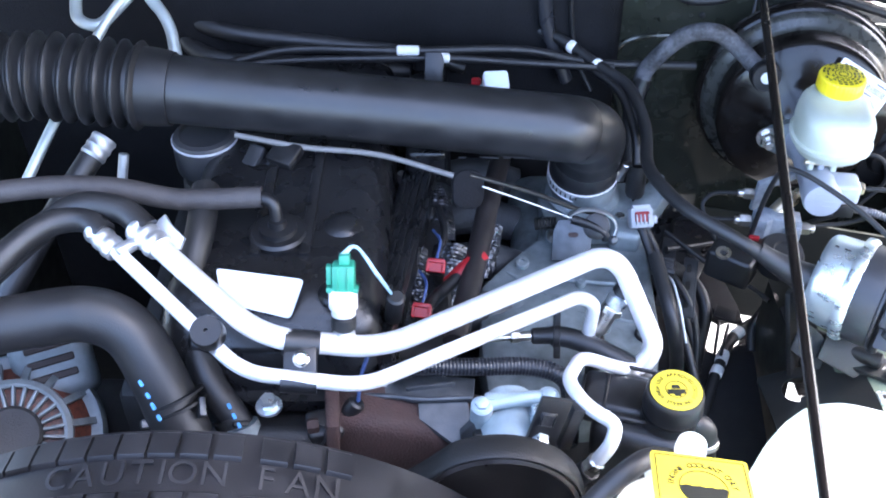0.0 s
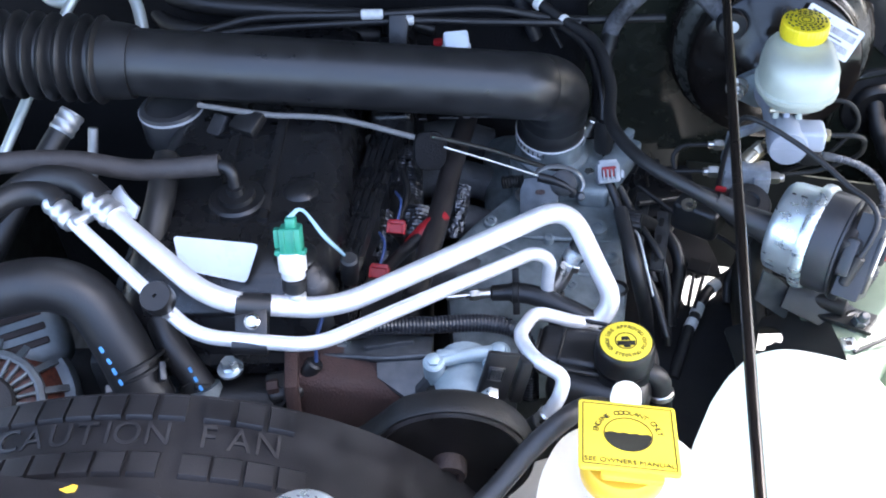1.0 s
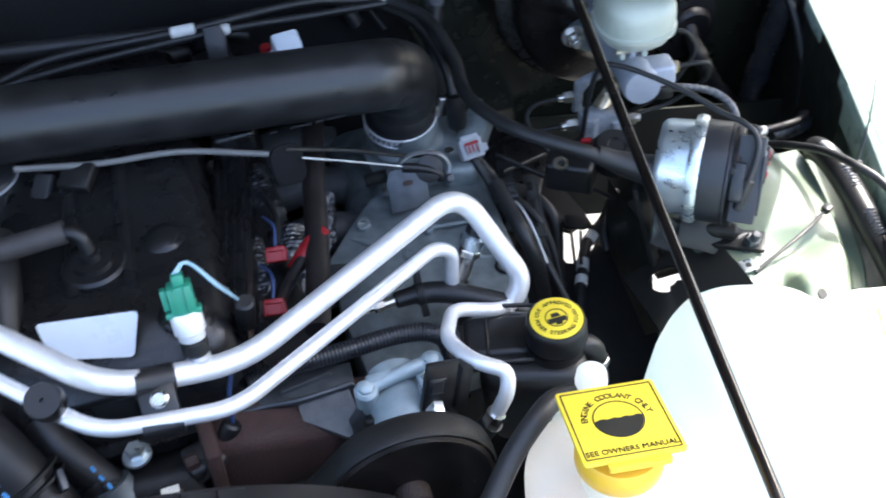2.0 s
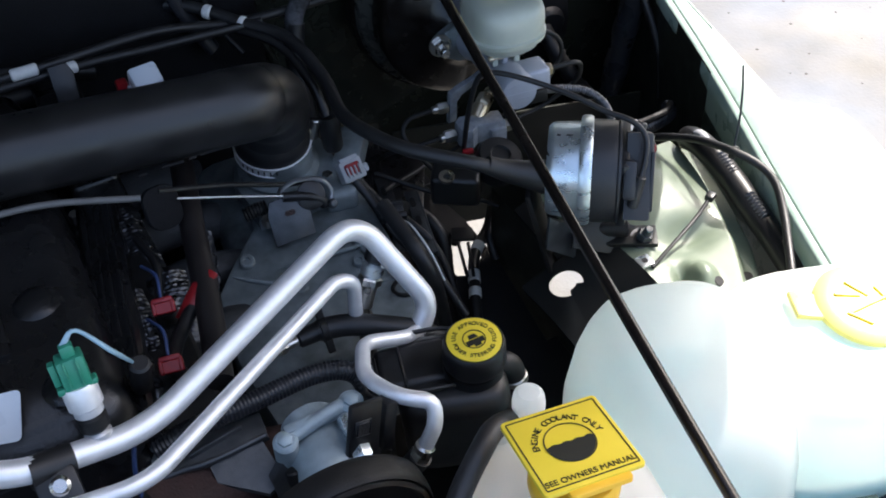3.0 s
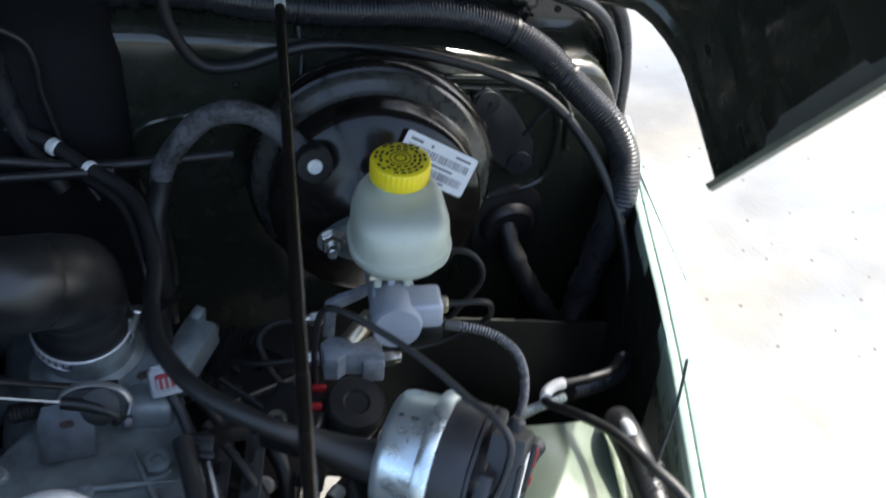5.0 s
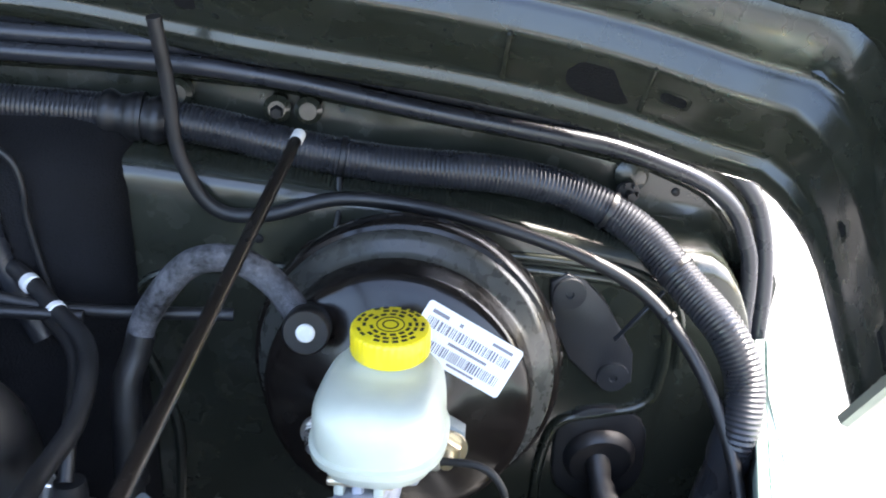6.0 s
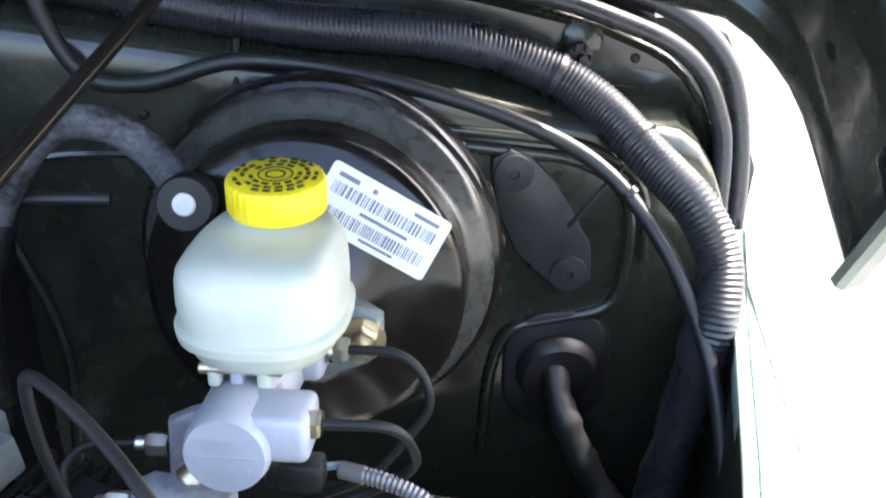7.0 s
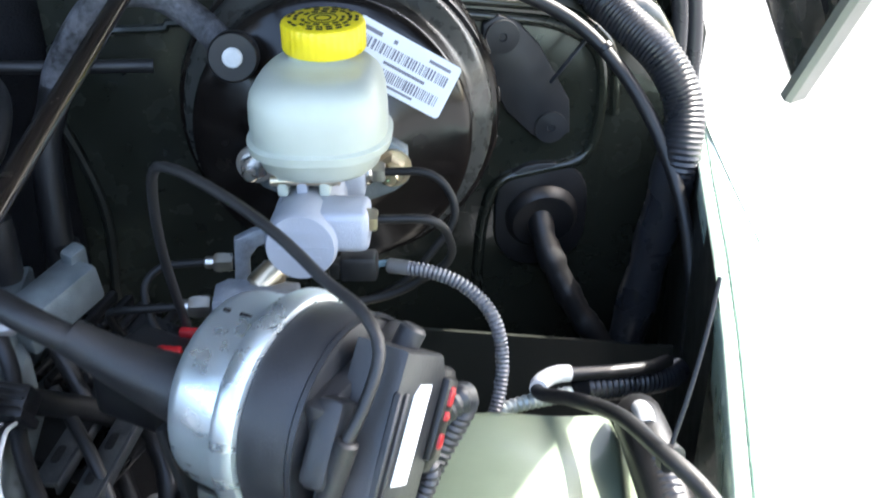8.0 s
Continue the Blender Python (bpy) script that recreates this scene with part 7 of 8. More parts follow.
def proportioning_valve():
    t = thing("proportioning_valve", (0.405, 0.935, 0.96), "pale cast proportioning valve with steel unions", "valve")
    m = pose(0.405, 0.936, 0.979, 0, 0, -8)
    part("body", merge(plate([(-0.024, -0.014), (-0.012, -0.016), (-0.004, -0.009), (0.018, -0.012), (0.030, -0.012), (0.030, 0.010), (0.020, 0.012), (0.010, 0.006), (-0.004, 0.014), (-0.018, 0.016), (-0.026, 0.008)], 0.027, m @ pose(0, 0, -0.014), 0.003), block((0.020, 0.020, 0.024), m @ pose(0.021, -0.006, -0.008), 0.002)), VALVE_CAST, t)
    for s, q in ((-1, m @ V(-0.028, 0, 0)), (1, m @ V(0.028, -0.004, -0.002))):
        d = V(s, 0.1 * -s, 0)
        part("union", merge(hexnut(q, q + d * 0.014, 0.008), rod(q + d * 0.012, q + d * 0.02, 0.005)), STEEL, t, "steel union nut")
    part("top_plug", merge(rod(m @ V(0.000, 0.010, 0.006), m @ V(0.014, 0.022, 0.016), 0.010), hexnut(m @ V(0.013, 0.021, 0.015), m @ V(0.024, 0.030, 0.022), 0.0095), rod(m @ V(0.023, 0.029, 0.0215), m @ V(0.030, 0.034, 0.026), 0.0060)), BRASS, t, "brassy switch body")
    return t


proportioning_valve()


def brake_line(pts, label="thin dark brake line"):
    return solo("brake_line", pipe(pts, 0.0029, 0.018, 10), BLACK_STEEL, label, "brake line", "brake lines")


brake_line([on_axis(0.130, 0.044, 0.010), on_axis(0.128, 0.085, 0.010), on_axis(0.105, 0.094, -0.03), on_axis(0.10, 0.05, -0.06), (0.446, 0.932, 0.977)])
brake_line([on_axis(0.050, 0.044, 0.010), on_axis(0.054, 0.082, 0.012), on_axis(0.055, 0.098, -0.02), on_axis(0.06, 0.06, -0.07), (0.40, 1.0, 0.90)])
brake_line([(0.365, 0.942, 0.979), (0.325, 0.945, 0.978), (0.305, 0.965, 0.965), (0.30, 1.0, 0.93), (0.32, 1.05, 0.85)])
brake_line([(0.371, 0.988, 0.985), (0.340, 0.990, 0.984), (0.327, 0.985, 0.972), (0.332, 0.965, 0.955), (0.350, 0.945, 0.93)])


def vacuum_hose():
    t = thing("vacuum_hose", (0.265, 1.05, 1.0), "worn black vacuum hose looping to the brake booster", "hose")
    part("hose", hose([(0.394, 1.085, 1.107), (0.3747, 1.110, 1.120), (0.350, 1.116, 1.137), (0.322, 1.116, 1.141), (0.2965, 1.122, 1.125), (0.2663, 1.128, 1.082), (0.258, 1.121, 1.055)], 0.0112, 18), RUBBER_WORN, t)
    # lower length in a blacker rubber than the worn upper one
    part("lower_hose", hose([(0.262, 1.125, 1.068), (0.2565, 1.119, 1.05), (0.250, 1.108, 1.03), (0.249, 1.095, 0.98), (0.249, 1.085, 0.93)], 0.0118, 18), RUBBER, t, "blacker lower length")
    part("end_clip", lathe([(0.0114, 0), (0.0128, 0.001), (0.0128, 0.008), (0.0114, 0.009)], aim((0.252, 1.090, 0.955), (0, -0.1, -1)), 20), BLACK_STEEL, t, "black spring clip")
    return t


vacuum_hose()


def harness():
    t = thing("main_harness", (0.25, 0.95, 1.0), "black sleeved hose with white paint bands running past the throttle", "hose")
    pts = [(0.02, 1.225, 1.108), (0.085, 1.213, 1.107), (0.151, 1.172, 1.102), (0.198, 1.122, 1.091), (0.235, 1.073, 1.085), (0.246, 1.003, 1.072), (0.238, 0.935, 1.070), (0.243, 0.879, 1.080), (0.265, 0.829, 1.083), (0.307, 0.791, 1.077), (0.344, 0.777, 1.060), (0.370, 0.770, 1.047)]
    part("hose", hose(pts, 0.0074, 16), RUBBER, t)
    part("boot", sweep(smooth_line([(0.330, 0.783, 1.068), (0.352, 0.775, 1.056), (0.385, 0.762, 1.044), (0.402, 0.752, 1.042)], 0.004), lambda s, q: 0.0094 + 0.0085 * min(1, s / q * 1.25) ** 1.3, 20), RUBBER, t, "tapered rubber boot")
    for p, q in (((0.1655, 1.1575, 1.0992), (0.1725, 1.1495, 1.0975)), ((0.196, 1.1245, 1.0915), (0.2015, 1.1175, 1.0903))):
        part("paint_band", rod(p, q, 0.0084, 16), WHITE_MARK, t, "white paint band")
    part("label_sleeve", sweep(smooth_line([(0.060, 1.219, 1.108), (0.085, 1.213, 1.107), (0.118, 1.195, 1.105), (0.143, 1.178, 1.1025)], 0.006), 0.0082, 16), MID_PLASTIC, t, "charcoal heat-shrink sleeve")
    part("sleeve_print", merge(*[rod((x, y, z), (x + w, y - 0.55 * w, z - 0.06 * w), 0.0085) for x, y, z, w in ((0.090, 1.2105, 1.1066, 0.006), (0.103, 1.2035, 1.106, 0.002), (0.112, 1.1985, 1.1054, 0.004), (0.119, 1.1945, 1.1048, 0.008))]), GREY_PLASTIC, t, "worn white print")
    t2 = thing("sensor_lead", (0.24, 1.0, 1.0), "black lead with ribbed plug down to the throttle body", "cable")
    part("lead", hose([(0.190, 1.122, 1.086), (0.224, 1.075, 1.078), (0.236, 1.015, 1.058), (0.238, 0.985, 1.030)], 0.0055), PLASTIC, t2)
    part("plug", lathe([(0.011, 0), (0.012, 0.01), (0.012, 0.04), (0.010, 0.045)], aim((0.240, 0.987, 1.030), (0, -0.1, -1)), 20), PLASTIC, t2)
    part("grey_base", merge(block((0.032, 0.070, 0.030), pose(0.262, 0.992, 0.958, 8, 0, -35), 0.004, 2), block((0.012, 0.016, 0.030), pose(0.276, 1.022, 0.972, 8, 10, -35), 0.003, 2)), ALU_CAST, t2)
    return t


harness()


# ---- cruise servo canister ----
def canister():
    ax = V(0.81, -0.585, 0.02).normalized()
    c = V(0.432, 0.757, 1.036)
    t = thing("servo_canister", c - V(0, 0, 0.06), "zinc and black plastic vacuum servo canister", "servo")
    m = aim(c, ax, (0, 0, 1))
    part("shell", lathe([(0.020, -0.040), (0.044, -0.039), (0.0475, -0.036), (0.049, -0.031), (0.0505, -0.008), (0.0505, 0.0)], m, 56), ZINC, t, "bright zinc drum")
    part("rim", lathe([(0.0505, -0.007), (0.0555, -0.006), (0.057, -0.003), (0.057, 0.003), (0.0555, 0.006), (0.050, 0.007)], m, 56), ZINC, t, "rolled zinc rim")
    up = V(0, 0, 1)
    for k in (-0.029, -0.018):
        q = c + ax * k + (up * 0.86 + ax.cross(up) * 0.10).normalized() * 0.0497
        part("slot", block((0.007 if k > -0.02 else 0.004, 0.0022, 0.0012), aim(q, q - c - ax * k, ax), 0.0004, 1), GRIME, t)
    part("housing", lathe([(0.050, 0.004), (0.0530, 0.007), (0.0530, 0.028), (0.0515, 0.032), (0.047, 0.034)], m, 48), MID_PLASTIC, t, "black plastic housing")
    q = m @ Matrix.Rotation(radians(-35), 4, "Z")
    part("module", merge(block((0.082, 0.076, 0.012), m @ pose(-0.004, -0.002, 0.038), 0.004, 2), plate([(-0.045, -0.020), (0.030, -0.020), (0.042, -0.010), (0.042, 0.030), (-0.045, 0.034)], 0.026, q @ pose(0, 0, 0.040), 0.003)), MID_PLASTIC, t, "black plastic solenoid module")
    part("module_step", block((0.040, 0.016, 0.014), q @ pose(-0.004, 0.040, 0.044), 0.004, 2), MID_PLASTIC, t)
    part("corner_post", rod(q @ V(0.036, 0.006, 0.050), q @ V(0.052, 0.006, 0.054), 0.0065), MID_PLASTIC, t)
    for y in (0.024, 0.031):
        part("rib", block((0.060, 0.0022, 0.004), q @ pose(-0.006, y, 0.066), 0.0008, 1), MID_PLASTIC, t)
    part("sticker", plate([(-0.026, -0.0075), (0.020, -0.0085), (0.020, 0.0035), (0.015, 0.008), (-0.026, 0.0085)], 0.0006, q @ pose(0.008, 0.008, 0.0664)), WHITE_LABEL, t, "white sticker")
    part("plug", merge(block((0.052, 0.016, 0.016), q @ pose(0.010, -0.024, 0.058), 0.004, 2), block((0.040, 0.012, 0.006), q @ pose(0.012, -0.019, 0.067), 0.002, 2)), PLASTIC, t, "black connector")
    for x, w in ((0.0235, 0.010), (0.014, 0.005), (0.002, 0.008)):
        part("red_tab", block((w, 0.006, 0.005), q @ pose(x, -0.0185, 0.069), 0.0018, 2), RED, t, "red locking tab")
    part("lip", lathe([(0.0505, 0.0315), (0.0515, 0.0345), (0.0532, 0.0350), (0.0534, 0.0325), (0.0520, 0.0310)], m, 56), MID_PLASTIC, t, "thin raised lip of the housing")
    part("lead", ribbed([q @ V(0.012, -0.030, 0.060), q @ V(0.022, -0.040, 0.066), q @ V(0.016, -0.050, 0.064), q @ V(-0.010, -0.053, 0.056), q @ V(-0.040, -0.050, 0.050)], 0.0082), LOOM, t, "black corrugated lead")
    part("lead", ribbed([q @ V(-0.008, -0.030, 0.060), q @ V(-0.020, -0.036, 0.062), q @ V(-0.045, -0.040, 0.055)], 0.0060), LOOM, t, "black corrugated lead")
    b = thing("servo_bracket", (0.45, 0.74, 0.94), "black folded steel bracket under the canister", "bracket")
    part("plate", plate([(-0.030, -0.022), (0.055, -0.026), (0.07, -0.02), (0.07, 0.005), (0.03, 0.012), (-0.030, 0.020)], 0.004, aim((0.440, 0.740, 0.960), (0.1, -0.75, 0.62), ax), 0.001), APRON, b)
    part("hanging_plate", plate([(0.383, 1.000), (0.402, 0.985), (0.421, 0.963), (0.420, 0.921), (0.381, 0.955)], 0.003, Matrix.Translation((0, 0.748, 0)) @ Matrix.Rotation(radians(90), 4, "X"), 0.0008), PLATE_DULL, b, "grey folded plate")
    part("foot", block((0.06, 0.03, 0.006), pose(0.475, 0.725, 0.946, 0, 0, -30), 0.0015), APRON, b)
    part("brace", rod((0.474, 0.726, 0.957), (0.405, 0.768, 0.957), 0.009), BLACK_STEEL, b, "round brace")
    part("upright", block((0.006, 0.05, 0.12), pose(0.392, 0.775, 0.965, 0, -14, -35), 0.002), BLACK_STEEL, b)
    part("bolt", merge(hexnut((0.485, 0.715, 0.944), (0.486, 0.711, 0.957), 0.009), lathe([(0.0135, 0), (0.0135, 0.003)], aim((0.485, 0.716, 0.943), (0.1, -0.3, 1)), 24), rod((0.486, 0.711, 0.955), (0.487, 0.708, 0.966), 0.005)), PLATE_DULL, b, "flanged bolt")
    return t


canister()


# ---- looms and cables on the firewall and fender ----
def big_loom():
    t = thing("corrugated_loom", (0.55, 1.24, 1.15), "thick black corrugated wiring loom along the firewall", "wiring loom")
    pts = [(-0.35, 1.262, 1.21), (0.0, 1.256, 1.222), (0.215, 1.252, 1.213), (0.30, 1.250, 1.203), (0.38, 1.246, 1.185), (0.46, 1.244, 1.172), (0.56, 1.245, 1.163), (0.63, 1.245, 1.145), (0.685, 1.225, 1.118), (0.722, 1.180, 1.086), (0.748, 1.142, 1.062), (0.7615, 1.118, 1.030), (0.758, 1.10, 0.99), (0.753, 1.105, 0.95)]
    part("conduit", ribbed(pts, 0.0175, 0.0040, 0.0012, 20), LOOM, t)
    for p, d, r in (((0.417, 1.245, 1.178), (1, -0.02, -0.15), 0.0182), ((0.655, 1.238, 1.134), (0.8, -0.2, -0.4), 0.0182), ((0.712, 1.194, 1.096), (0.6, -0.6, -0.5), 0.0182), ((0.245, 1.252, 1.21), (1, 0, -0.1), 0.021)):
        part("tie", lathe([(r - 0.002, 0), (r + 0.0006, 0.0005), (r + 0.0006, 0.0045), (r - 0.002, 0.005)], aim(p, d), 24), PLASTIC, t, "black cable tie")
    part("taped_joint", sweep(smooth_line([(0.215, 1.252, 1.213), (0.24, 1.251, 1.210), (0.27, 1.250, 1.206)], 0.004), lambda s, q: 0.0195 + 0.002 * math.sin(s * 300), 20), PLASTIC, t, "taped joint of the loom")
    part("loose_tie", hose([(0.417, 1.228, 1.165), (0.417, 1.213, 1.14), (0.413, 1.20, 1.12), (0.405, 1.175, 1.10)], 0.0028, 8), PLASTIC, t)
    part("tie_end", rod((0.405, 1.175, 1.10), (0.402, 1.168, 1.092), 0.003), WHITE_MARK, t)
    part("lower_sleeve", sweep(smooth_line([(0.7585, 1.102, 0.995), (0.754, 1.106, 0.95), (0.745, 1.112, 0.88), (0.732, 1.11, 0.80)], 0.006), lambda s, q: 0.0178 + 0.0022 * math.sin(min(1, s / 0.08) * 3.1) + 0.0012 * math.sin(s * 90), 20), LOOM, t, "flared black loom sleeve")
    t2 = thing("thin_cable", (0.6, 1.2, 1.1), "thin black cable sweeping across the firewall", "cable")
    part("cable", hose([(0.28, 1.19, 1.31), (0.284, 1.198, 1.255), (0.288, 1.20, 1.195), (0.312, 1.20, 1.148), (0.355, 1.20, 1.141), (0.424, 1.20, 1.157), (0.518, 1.198, 1.144), (0.62, 1.185, 1.115), (0.685, 1.165, 1.082), (0.728, 1.125, 1.03), (0.752, 1.08, 0.965), (0.757, 1.04, 0.90), (0.752, 1.02, 0.84)], 0.0062, 12), RUBBER, t2)
    part("strap", block((0.064, 0.002, 0.006), aim((0.684, 1.186, 1.053), (0, -1, 0), (0.035, 0, 0.045)) @ pose(0, 0, 0), 0.0006, 1), LOOM, t2, "flat cable strap")
    part("tie", lathe([(0.006, 0), (0.0075, 0.0005), (0.0075, 0.005), (0.006, 0.0055)], aim((0.700, 1.156, 1.07), (0.6, -0.5, -0.6)), 16), PLASTIC, t2)
    return t


big_loom()


def side_cables():
    t = thing("antenna_cable", (0.6, 0.8, 0.95), "black cable with pale end arching over the inner fender", "cable")
    part("cable", hose([(0.70, 0.94, 0.90), (0.675, 0.915, 0.915), (0.643, 0.905, 0.922), (0.615, 0.90, 0.927), (0.600, 0.896, 0.930), (0.588, 0.889, 0.930), (0.586, 0.872, 0.935), (0.597, 0.835, 0.958), (0.607, 0.785, 0.985), (0.613, 0.738, 1.000), (0.626, 0.708, 0.997), (0.630, 0.682, 0.989), (0.617, 0.650, 0.977), (0.594, 0.614, 0.969), (0.558, 0.563, 0.962), (0.52, 0.51, 0.955)], 0.0047, 14), RUBBER, t)
    part("pale_sleeve", hose([(0.612, 0.899, 0.9285), (0.602, 0.897, 0.9305), (0.590, 0.890, 0.9305), (0.586, 0.880, 0.933)], 0.0060, 14), WHITE_MARK, t, "pale bare end of the sleeve")
    part("tie", lathe([(0.0062, 0), (0.0078, 0.0005), (0.0078, 0.005), (0.0062, 0.0055)], aim((0.616, 0.738, 0.997), (0.3, -0.9, 0.05)), 16), PLASTIC, t)
    part("tie_tail", sweep(smooth_line([(0.617, 0.737, 1.003), (0.628, 0.748, 1.03), (0.640, 0.764, 1.055), (0.650, 0.780, 1.074)], 0.004), 0.0013, 8, 0.6), PLASTIC, t, "long upright cable tie tail")
    t2 = thing("fender_loom", (0.6, 0.7, 0.93), "black taped wiring loom along the fender with split corrugated cover", "wiring loom")
    part("branch", ribbed([(0.72, 0.965, 0.87), (0.695, 0.935, 0.888), (0.660, 0.915, 0.902), (0.622, 0.902, 0.912)], 0.0105, 0.005, 0.0015), LOOM, t2)
    run = [(0.636, 0.828, 0.945), (0.630, 0.812, 0.956), (0.626, 0.785, 0.962), (0.624, 0.74, 0.955), (0.620, 0.69, 0.943), (0.610, 0.63, 0.935), (0.588, 0.55, 0.93), (0.56, 0.47, 0.925)]
    part("loom", sweep(smooth_line(run, 0.006), 0.0150, 16), PLASTIC, t2)
    part("pale_cap", hose([(0.627, 0.806, 0.970), (0.6255, 0.797, 0.975), (0.625, 0.789, 0.973)], 0.0058, 12), GREY_PLASTIC, t2, "pale bare spot on the loom")
    for a, b in (((0.625, 0.765, 0.968), (0.6235, 0.735, 0.962)), ((0.6205, 0.705, 0.955), (0.617, 0.67, 0.949))):
        part("split_cover", ribbed([a, tuple((p + q) / 2 for p, q in zip(a, b)), b], 0.0085, 0.0046, 0.0014), LOOM, t2)
    part("foil_end", ribbed([(0.555, 0.875, 0.920), (0.575, 0.882, 0.920), (0.598, 0.888, 0.918), (0.612, 0.892, 0.917)], 0.0055, 0.0045, 0.0010), WHITE_STEEL, t2, "dusty pale spiral end")
    part("clip_tail", hose([(0.470, 0.676, 0.944), (0.51, 0.690, 0.951), (0.55, 0.706, 0.955), (0.580, 0.720, 0.962)], 0.0023, 8), PLASTIC, t2, "black cable tie across the panel")
    part("clip_head", block((0.012, 0.010, 0.008), pose(0.578, 0.719, 0.962, 0, 0, 25), 0.002), PLASTIC, t2)
    t3 = thing("spiral_lead", (0.55, 0.9, 0.98), "silvery spiral-sleeved lead from the master cylinder", "cable")
    part("sleeve", ribbed([(0.506, 0.925, 1.006), (0.520, 0.918, 1.006), (0.540, 0.908, 1.000), (0.557, 0.896, 0.983), (0.562, 0.884, 0.958), (0.556, 0.870, 0.930), (0.54, 0.850, 0.905)], 0.0050, 0.0029, 0.0009, 16), SLEEVE, t3)
    part("end_tape", rod((0.4935, 0.931, 1.0055), (0.508, 0.9243, 1.006), 0.0050, 14), CABLE_GREY, t3, "grey taped end of the sleeve")
    part("wires", merge(hose([(0.478, 0.936, 1.004), (0.496, 0.935, 1.006)], 0.0016, 6), hose([(0.478, 0.938, 1.0), (0.496, 0.935, 1.005)], 0.0016, 6)), BLUE_WIRE, t3)
    t4 = thing("speed_control_line", (0.45, 0.8, 1.05), "thin black line over the canister", "cable")
    part("line", hose([(0.366, 0.90, 0.99), (0.362, 0.878, 1.06), (0.366, 0.862, 1.112), (0.380, 0.846, 1.122), (0.408, 0.816, 1.118), (0.432, 0.785, 1.112), (0.451, 0.755, 1.105), (0.465, 0.732, 1.103), (0.471, 0.716, 1.093), (0.463, 0.703, 1.075), (0.453, 0.695, 1.060)], 0.0029, 12), RUBBER, t4)
    part("boot", rod((0.455, 0.696, 1.063), (0.443, 0.690, 1.032), 0.0055), RUBBER, t4)
    return t


side_cables()


# ---- deep between engine and fender ----
def deep_lines():
    # added sheet: stands in for the dark depths round a glimpse of ground
    sh = thing("bay_blocker", (0.33, 0.9, 0.79), "added black sheet for the bay's dark depths, with a ragged opening", "splash shield")
    hole = [(0.346, 0.889), (0.356, 0.884), (0.372, 0.890), (0.388, 0.902), (0.400, 0.926), (0.397, 0.942), (0.386, 0.946), (0.372, 0.940), (0.364, 0.948), (0.357, 0.940), (0.352, 0.925), (0.343, 0.905)]
    outer = []
    for x, y in hole:
        dx, dy = x - 0.372, y - 0.925
        q = min((0.404 - 0.372) / dx if dx > 1e-6 else (0.255 - 0.372) / dx if dx < -1e-6 else 99, (1.18 - 0.925) / dy if dy > 1e-6 else (0.62 - 0.925) / dy if dy < -1e-6 else 99)
        outer.append((0.372 + q * dx, 0.925 + q * dy))
    part("sheet", loft([[V(x, y, 0.795) for x, y in hole], [V(x, y, 0.80) for x, y in hole], [V(x, y, 0.80) for x, y in outer], [V(x, y, 0.795) for x, y in outer]], False), GRIME, sh)
    for cx, cy, w, h in ((0.2825, 0.66, 0.055, 0.09), (0.2825, 1.14, 0.055, 0.09), (0.385, 0.68, 0.04, 0.14), (0.385, 1.13, 0.04, 0.12)):
        part("corner_flap", block((w, h, 0.004), pose(cx, cy, 0.791), 0.001, 1), GRIME, sh)
    part("cross_plate", plate([(0.343, 0.894), (0.367, 0.881), (0.375, 0.901), (0.352, 0.913)], 0.004, pose(0, 0, 0.858), 0.001), PLASTIC, sh, "small black plate over the opening")
    part("plate_stay", rod((0.350, 0.905, 0.860), (0.318, 0.925, 0.80), 0.004), BLACK_STEEL, sh)
    for a, b in (((0.356, 0.902, 0.842), (0.340, 0.850, 0.838)), ((0.367, 0.897, 0.842), (0.347, 0.847, 0.838))):
        part("thin_wire", rod(a, b, 0.0022, 8), PLASTIC, sh)
    for pts, r in (([(0.262, 0.885, 0.958), (0.290, 0.925, 0.915), (0.314, 0.945, 0.884), (0.331, 0.927, 0.872), (0.337, 0.905, 0.853), (0.332, 0.888, 0.82), (0.326, 0.868, 0.80)], 0.0085),
                   ([(0.248, 0.868, 0.985), (0.251, 0.835, 0.978), (0.255, 0.800, 0.968), (0.264, 0.785, 0.935), (0.276, 0.795, 0.880), (0.285, 0.800, 0.81)], 0.0085),
                   ([(0.262, 0.98, 0.93), (0.296, 0.935, 0.875), (0.318, 0.885, 0.835), (0.322, 0.845, 0.806)], 0.0060)):
        rubber_hose(pts, r, "black rubber line deep beside the engine")
    t0 = thing("loom_connector", (0.263, 0.874, 0.94), "black ribbed loom connector with white-striped wires", "connector")
    m = pose(0.263, 0.876, 0.962, 30, 0, -20)
    part("body", merge(block((0.024, 0.022, 0.018), m, 0.003), block((0.028, 0.006, 0.022), m @ pose(0, -0.008, 0), 0.001)), PLASTIC, t0)
    for k in range(3):
        part("rib", block((0.020, 0.0016, 0.002), m @ pose(0, -0.004 + 0.005 * k, 0.0095), 0.0004, 1), MID_PLASTIC, t0)
    for dx, mt in ((0.0, WHITE_MARK), (0.0045, PLASTIC), (0.008, WHITE_MARK)):
        part("wire", hose([(0.258 + dx, 0.862, 0.958), (0.259 + dx, 0.838, 0.968), (0.262 + dx, 0.804, 0.960), (0.272 + dx, 0.79, 0.92)], 0.0014, 8), mt, t0)
    t1 = thing("round_plug", (0.32, 0.945, 0.80), "grey round plug low in the bay", "plug")
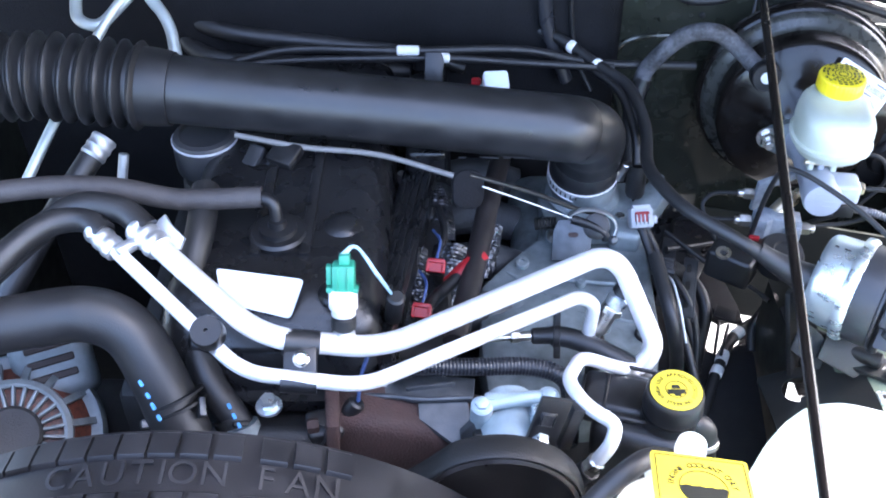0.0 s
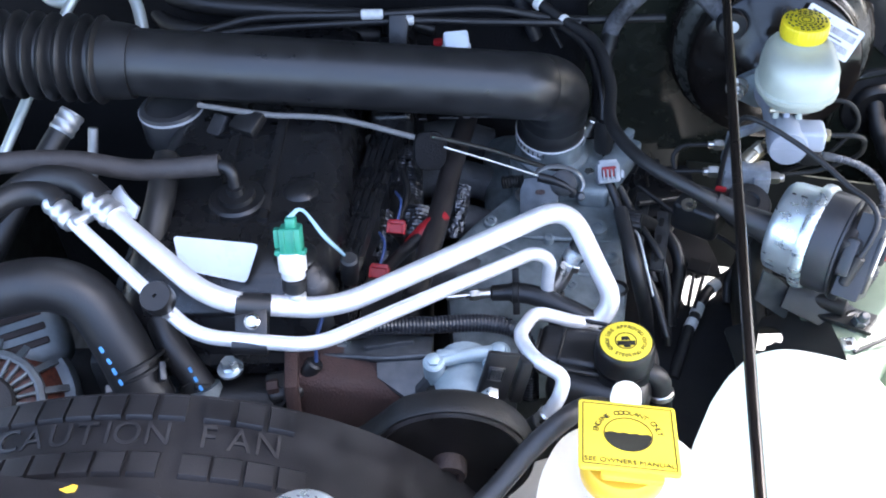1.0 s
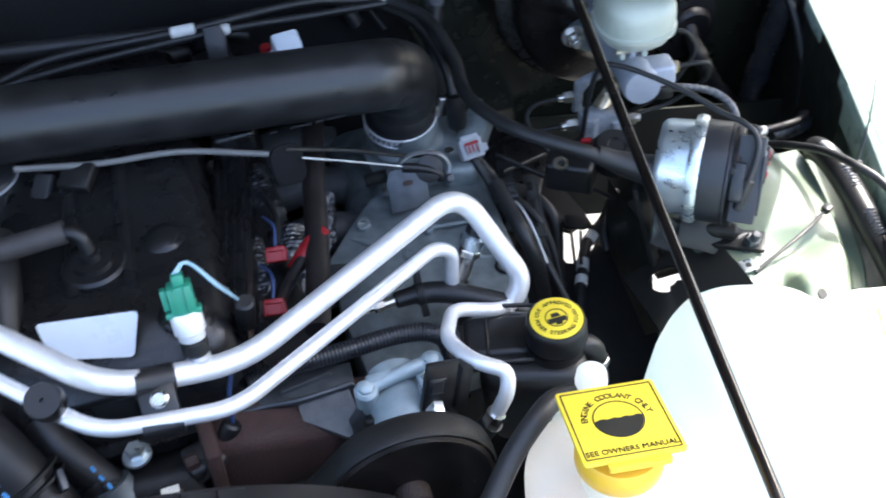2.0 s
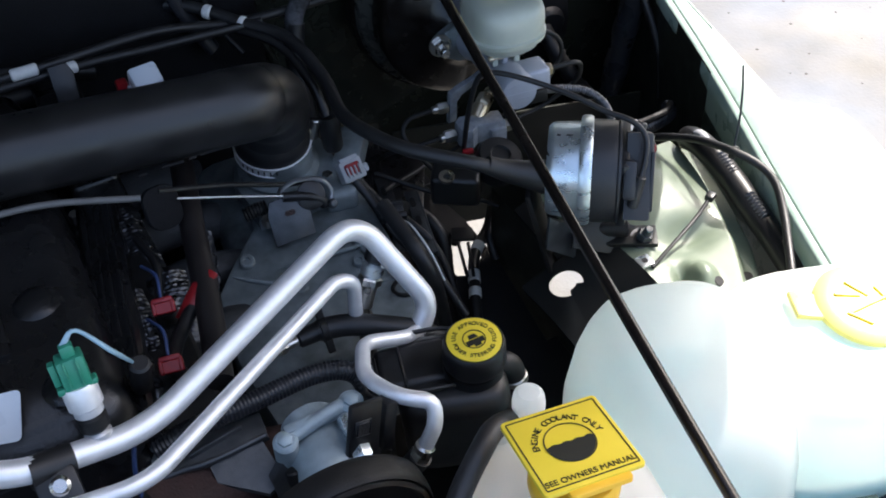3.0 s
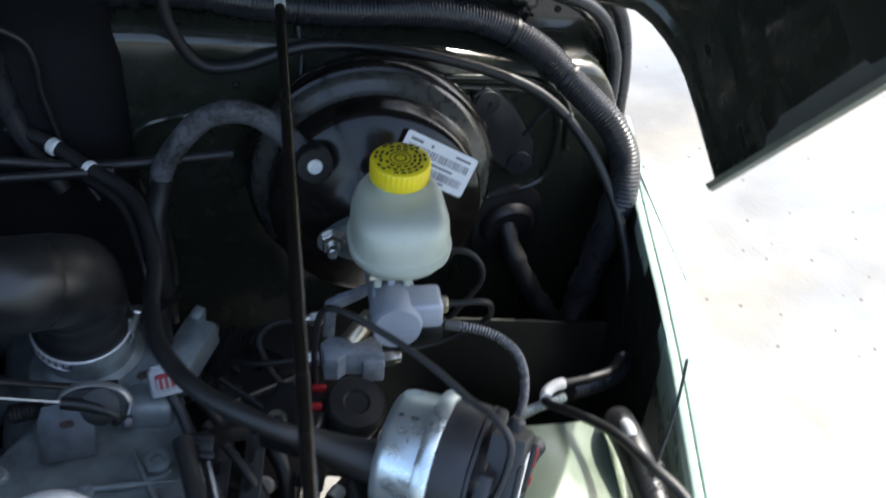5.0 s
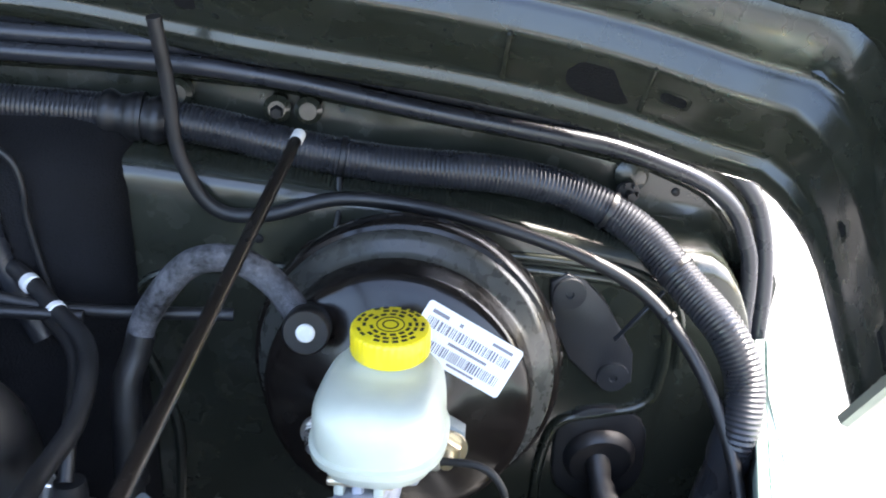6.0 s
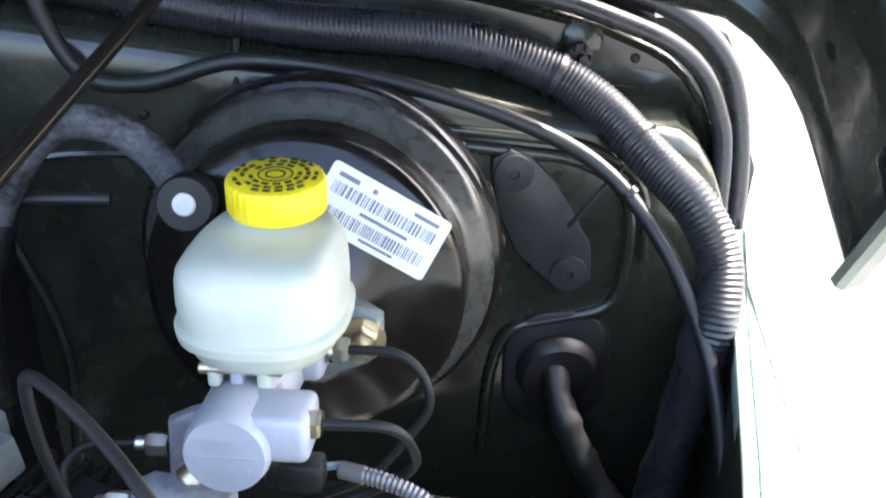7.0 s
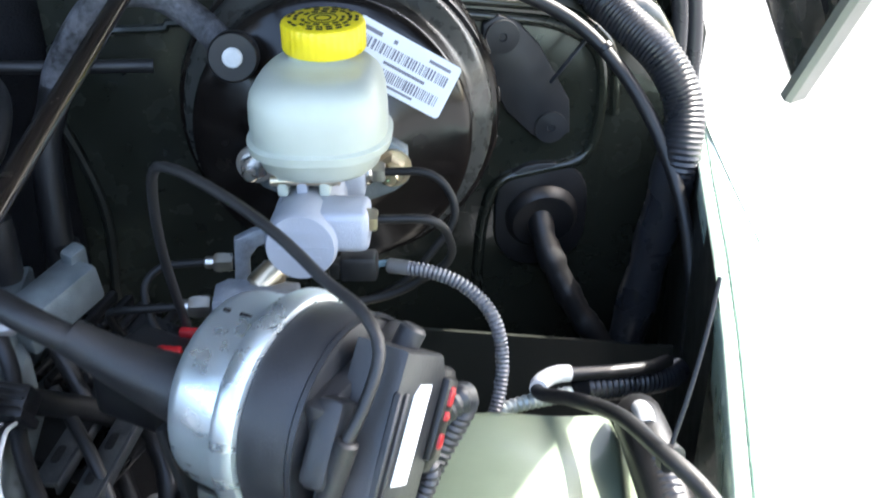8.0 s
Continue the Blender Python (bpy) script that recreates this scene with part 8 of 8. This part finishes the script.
    part("head", lathe([(0.006, -0.03), (0.006, 0), (0.0105, 0.001), (0.0105, 0.005), (0.007, 0.008), (0, 0.008)], aim((0.319, 0.940, 0.806), (-0.1, -0.5, 0.85)), 20), GREY_PLASTIC, t1)
    t = thing("banded_line", (0.3, 0.7, 0.9), "black line with white paint bands beside the reservoir", "hose")
    run = [(0.455, 0.985, 0.806), (0.420, 0.938, 0.812), (0.396, 0.916, 0.815), (0.377, 0.898, 0.815), (0.361, 0.873, 0.815), (0.350, 0.850, 0.815), (0.338, 0.827, 0.813), (0.325, 0.797, 0.806), (0.312, 0.765, 0.80)]
    part("line", hose(run, 0.0072), RUBBER, t)
    for p, q in (((0.392, 0.9125, 0.815), (0.379, 0.9005, 0.815)), ((0.361, 0.873, 0.815), (0.352, 0.854, 0.815)), ((0.3485, 0.847, 0.815), (0.341, 0.833, 0.814))):
        part("band", rod(p, q, 0.0080), WHITE_MARK, t, "white paint band")
    part("branch", hose([(0.440, 0.955, 0.825), (0.418, 0.922, 0.835), (0.402, 0.905, 0.828), (0.398, 0.880, 0.81)], 0.0058), RUBBER, t, "thinner black branch")
    for pts, r in (([(0.27, 0.93, 0.93), (0.30, 0.88, 0.905), (0.312, 0.85, 0.87), (0.312, 0.81, 0.81)], 0.0045), ([(0.290, 0.99, 0.92), (0.345, 0.935, 0.905), (0.385, 0.905, 0.90), (0.402, 0.88, 0.90)], 0.0030), ([(0.285, 0.955, 0.92), (0.330, 0.985, 0.90), (0.37, 1.01, 0.885)], 0.0035)):
        rubber_hose(pts, r, "thin black line beside the engine", None, "cable", 10)
    t2 = thing("fuse_holder", (0.34, 0.88, 0.95), "black relay block with red terminals by the brake valve", "relay")
    part("block", block((0.055, 0.05, 0.04), pose(0.345, 0.878, 0.970, 0, 0, -35), 0.006, 3), PLASTIC, t2)
    part("round_cap", lathe([(0.026, -0.01), (0.027, 0.002), (0.027, 0.012), (0.024, 0.017), (0.012, 0.018), (0.010, 0.015), (0, 0.015)], aim((0.394, 0.872, 0.978), (0.1, -0.3, 1)), 32), PLASTIC, t2, "round black cap")
    for x, y, z, w in ((0.358, 0.872, 0.993, 0.016), (0.368, 0.893, 0.991, 0.013)):
        part("terminal", block((w, 0.006, 0.006), pose(x, y, z, 0, 0, -15), 0.002), RED, t2, "red terminal tab")
    part("eyelet", lathe([(0.0045, 0), (0.0045, 0.003), (0.009, 0.003), (0.009, 0)], aim((0.326, 0.866, 0.99), (0, -0.2, 1)), 20), STEEL, t2, "steel ring terminal")
    t4 = thing("ribbed_plate", (0.28, 0.95, 0.9), "black ribbed shield behind the throttle body", "shield")
    for i in range(5):
        part("rib", block((0.008, 0.12, 0.01), pose(0.262 + 0.012 * i, 1.03, 0.905 - 0.005 * i, 0, 0, -22), 0.003), COVER_PAINT, t4)
    for x, y, n in ((0.284, 0.935, 0.13), (0.307, 0.905, 0.11)):
        m = pose(x, y, 0.900, 0, 0, -14)
        r = part("rail", merge(block((0.015, n, 0.004), m, 0.001), block((0.003, n, 0.010), m @ pose(0.0085, 0, -0.003), 0.001)), PLATE_DULL, t4, "dull slotted steel rail")
        for k in (-1, 0, 1):
            part("slot", plate(rounded(0.006, 0.016, 0.0028), 0.0005, m @ pose(-0.001, k * n * 0.3, 0.0022)), GRIME, r)
    part("sheet", block((0.09, 0.17, 0.008), pose(0.30, 0.98, 0.885, 0, 12, -28), 0.003), COVER_PAINT, t4)
    return t


deep_lines()
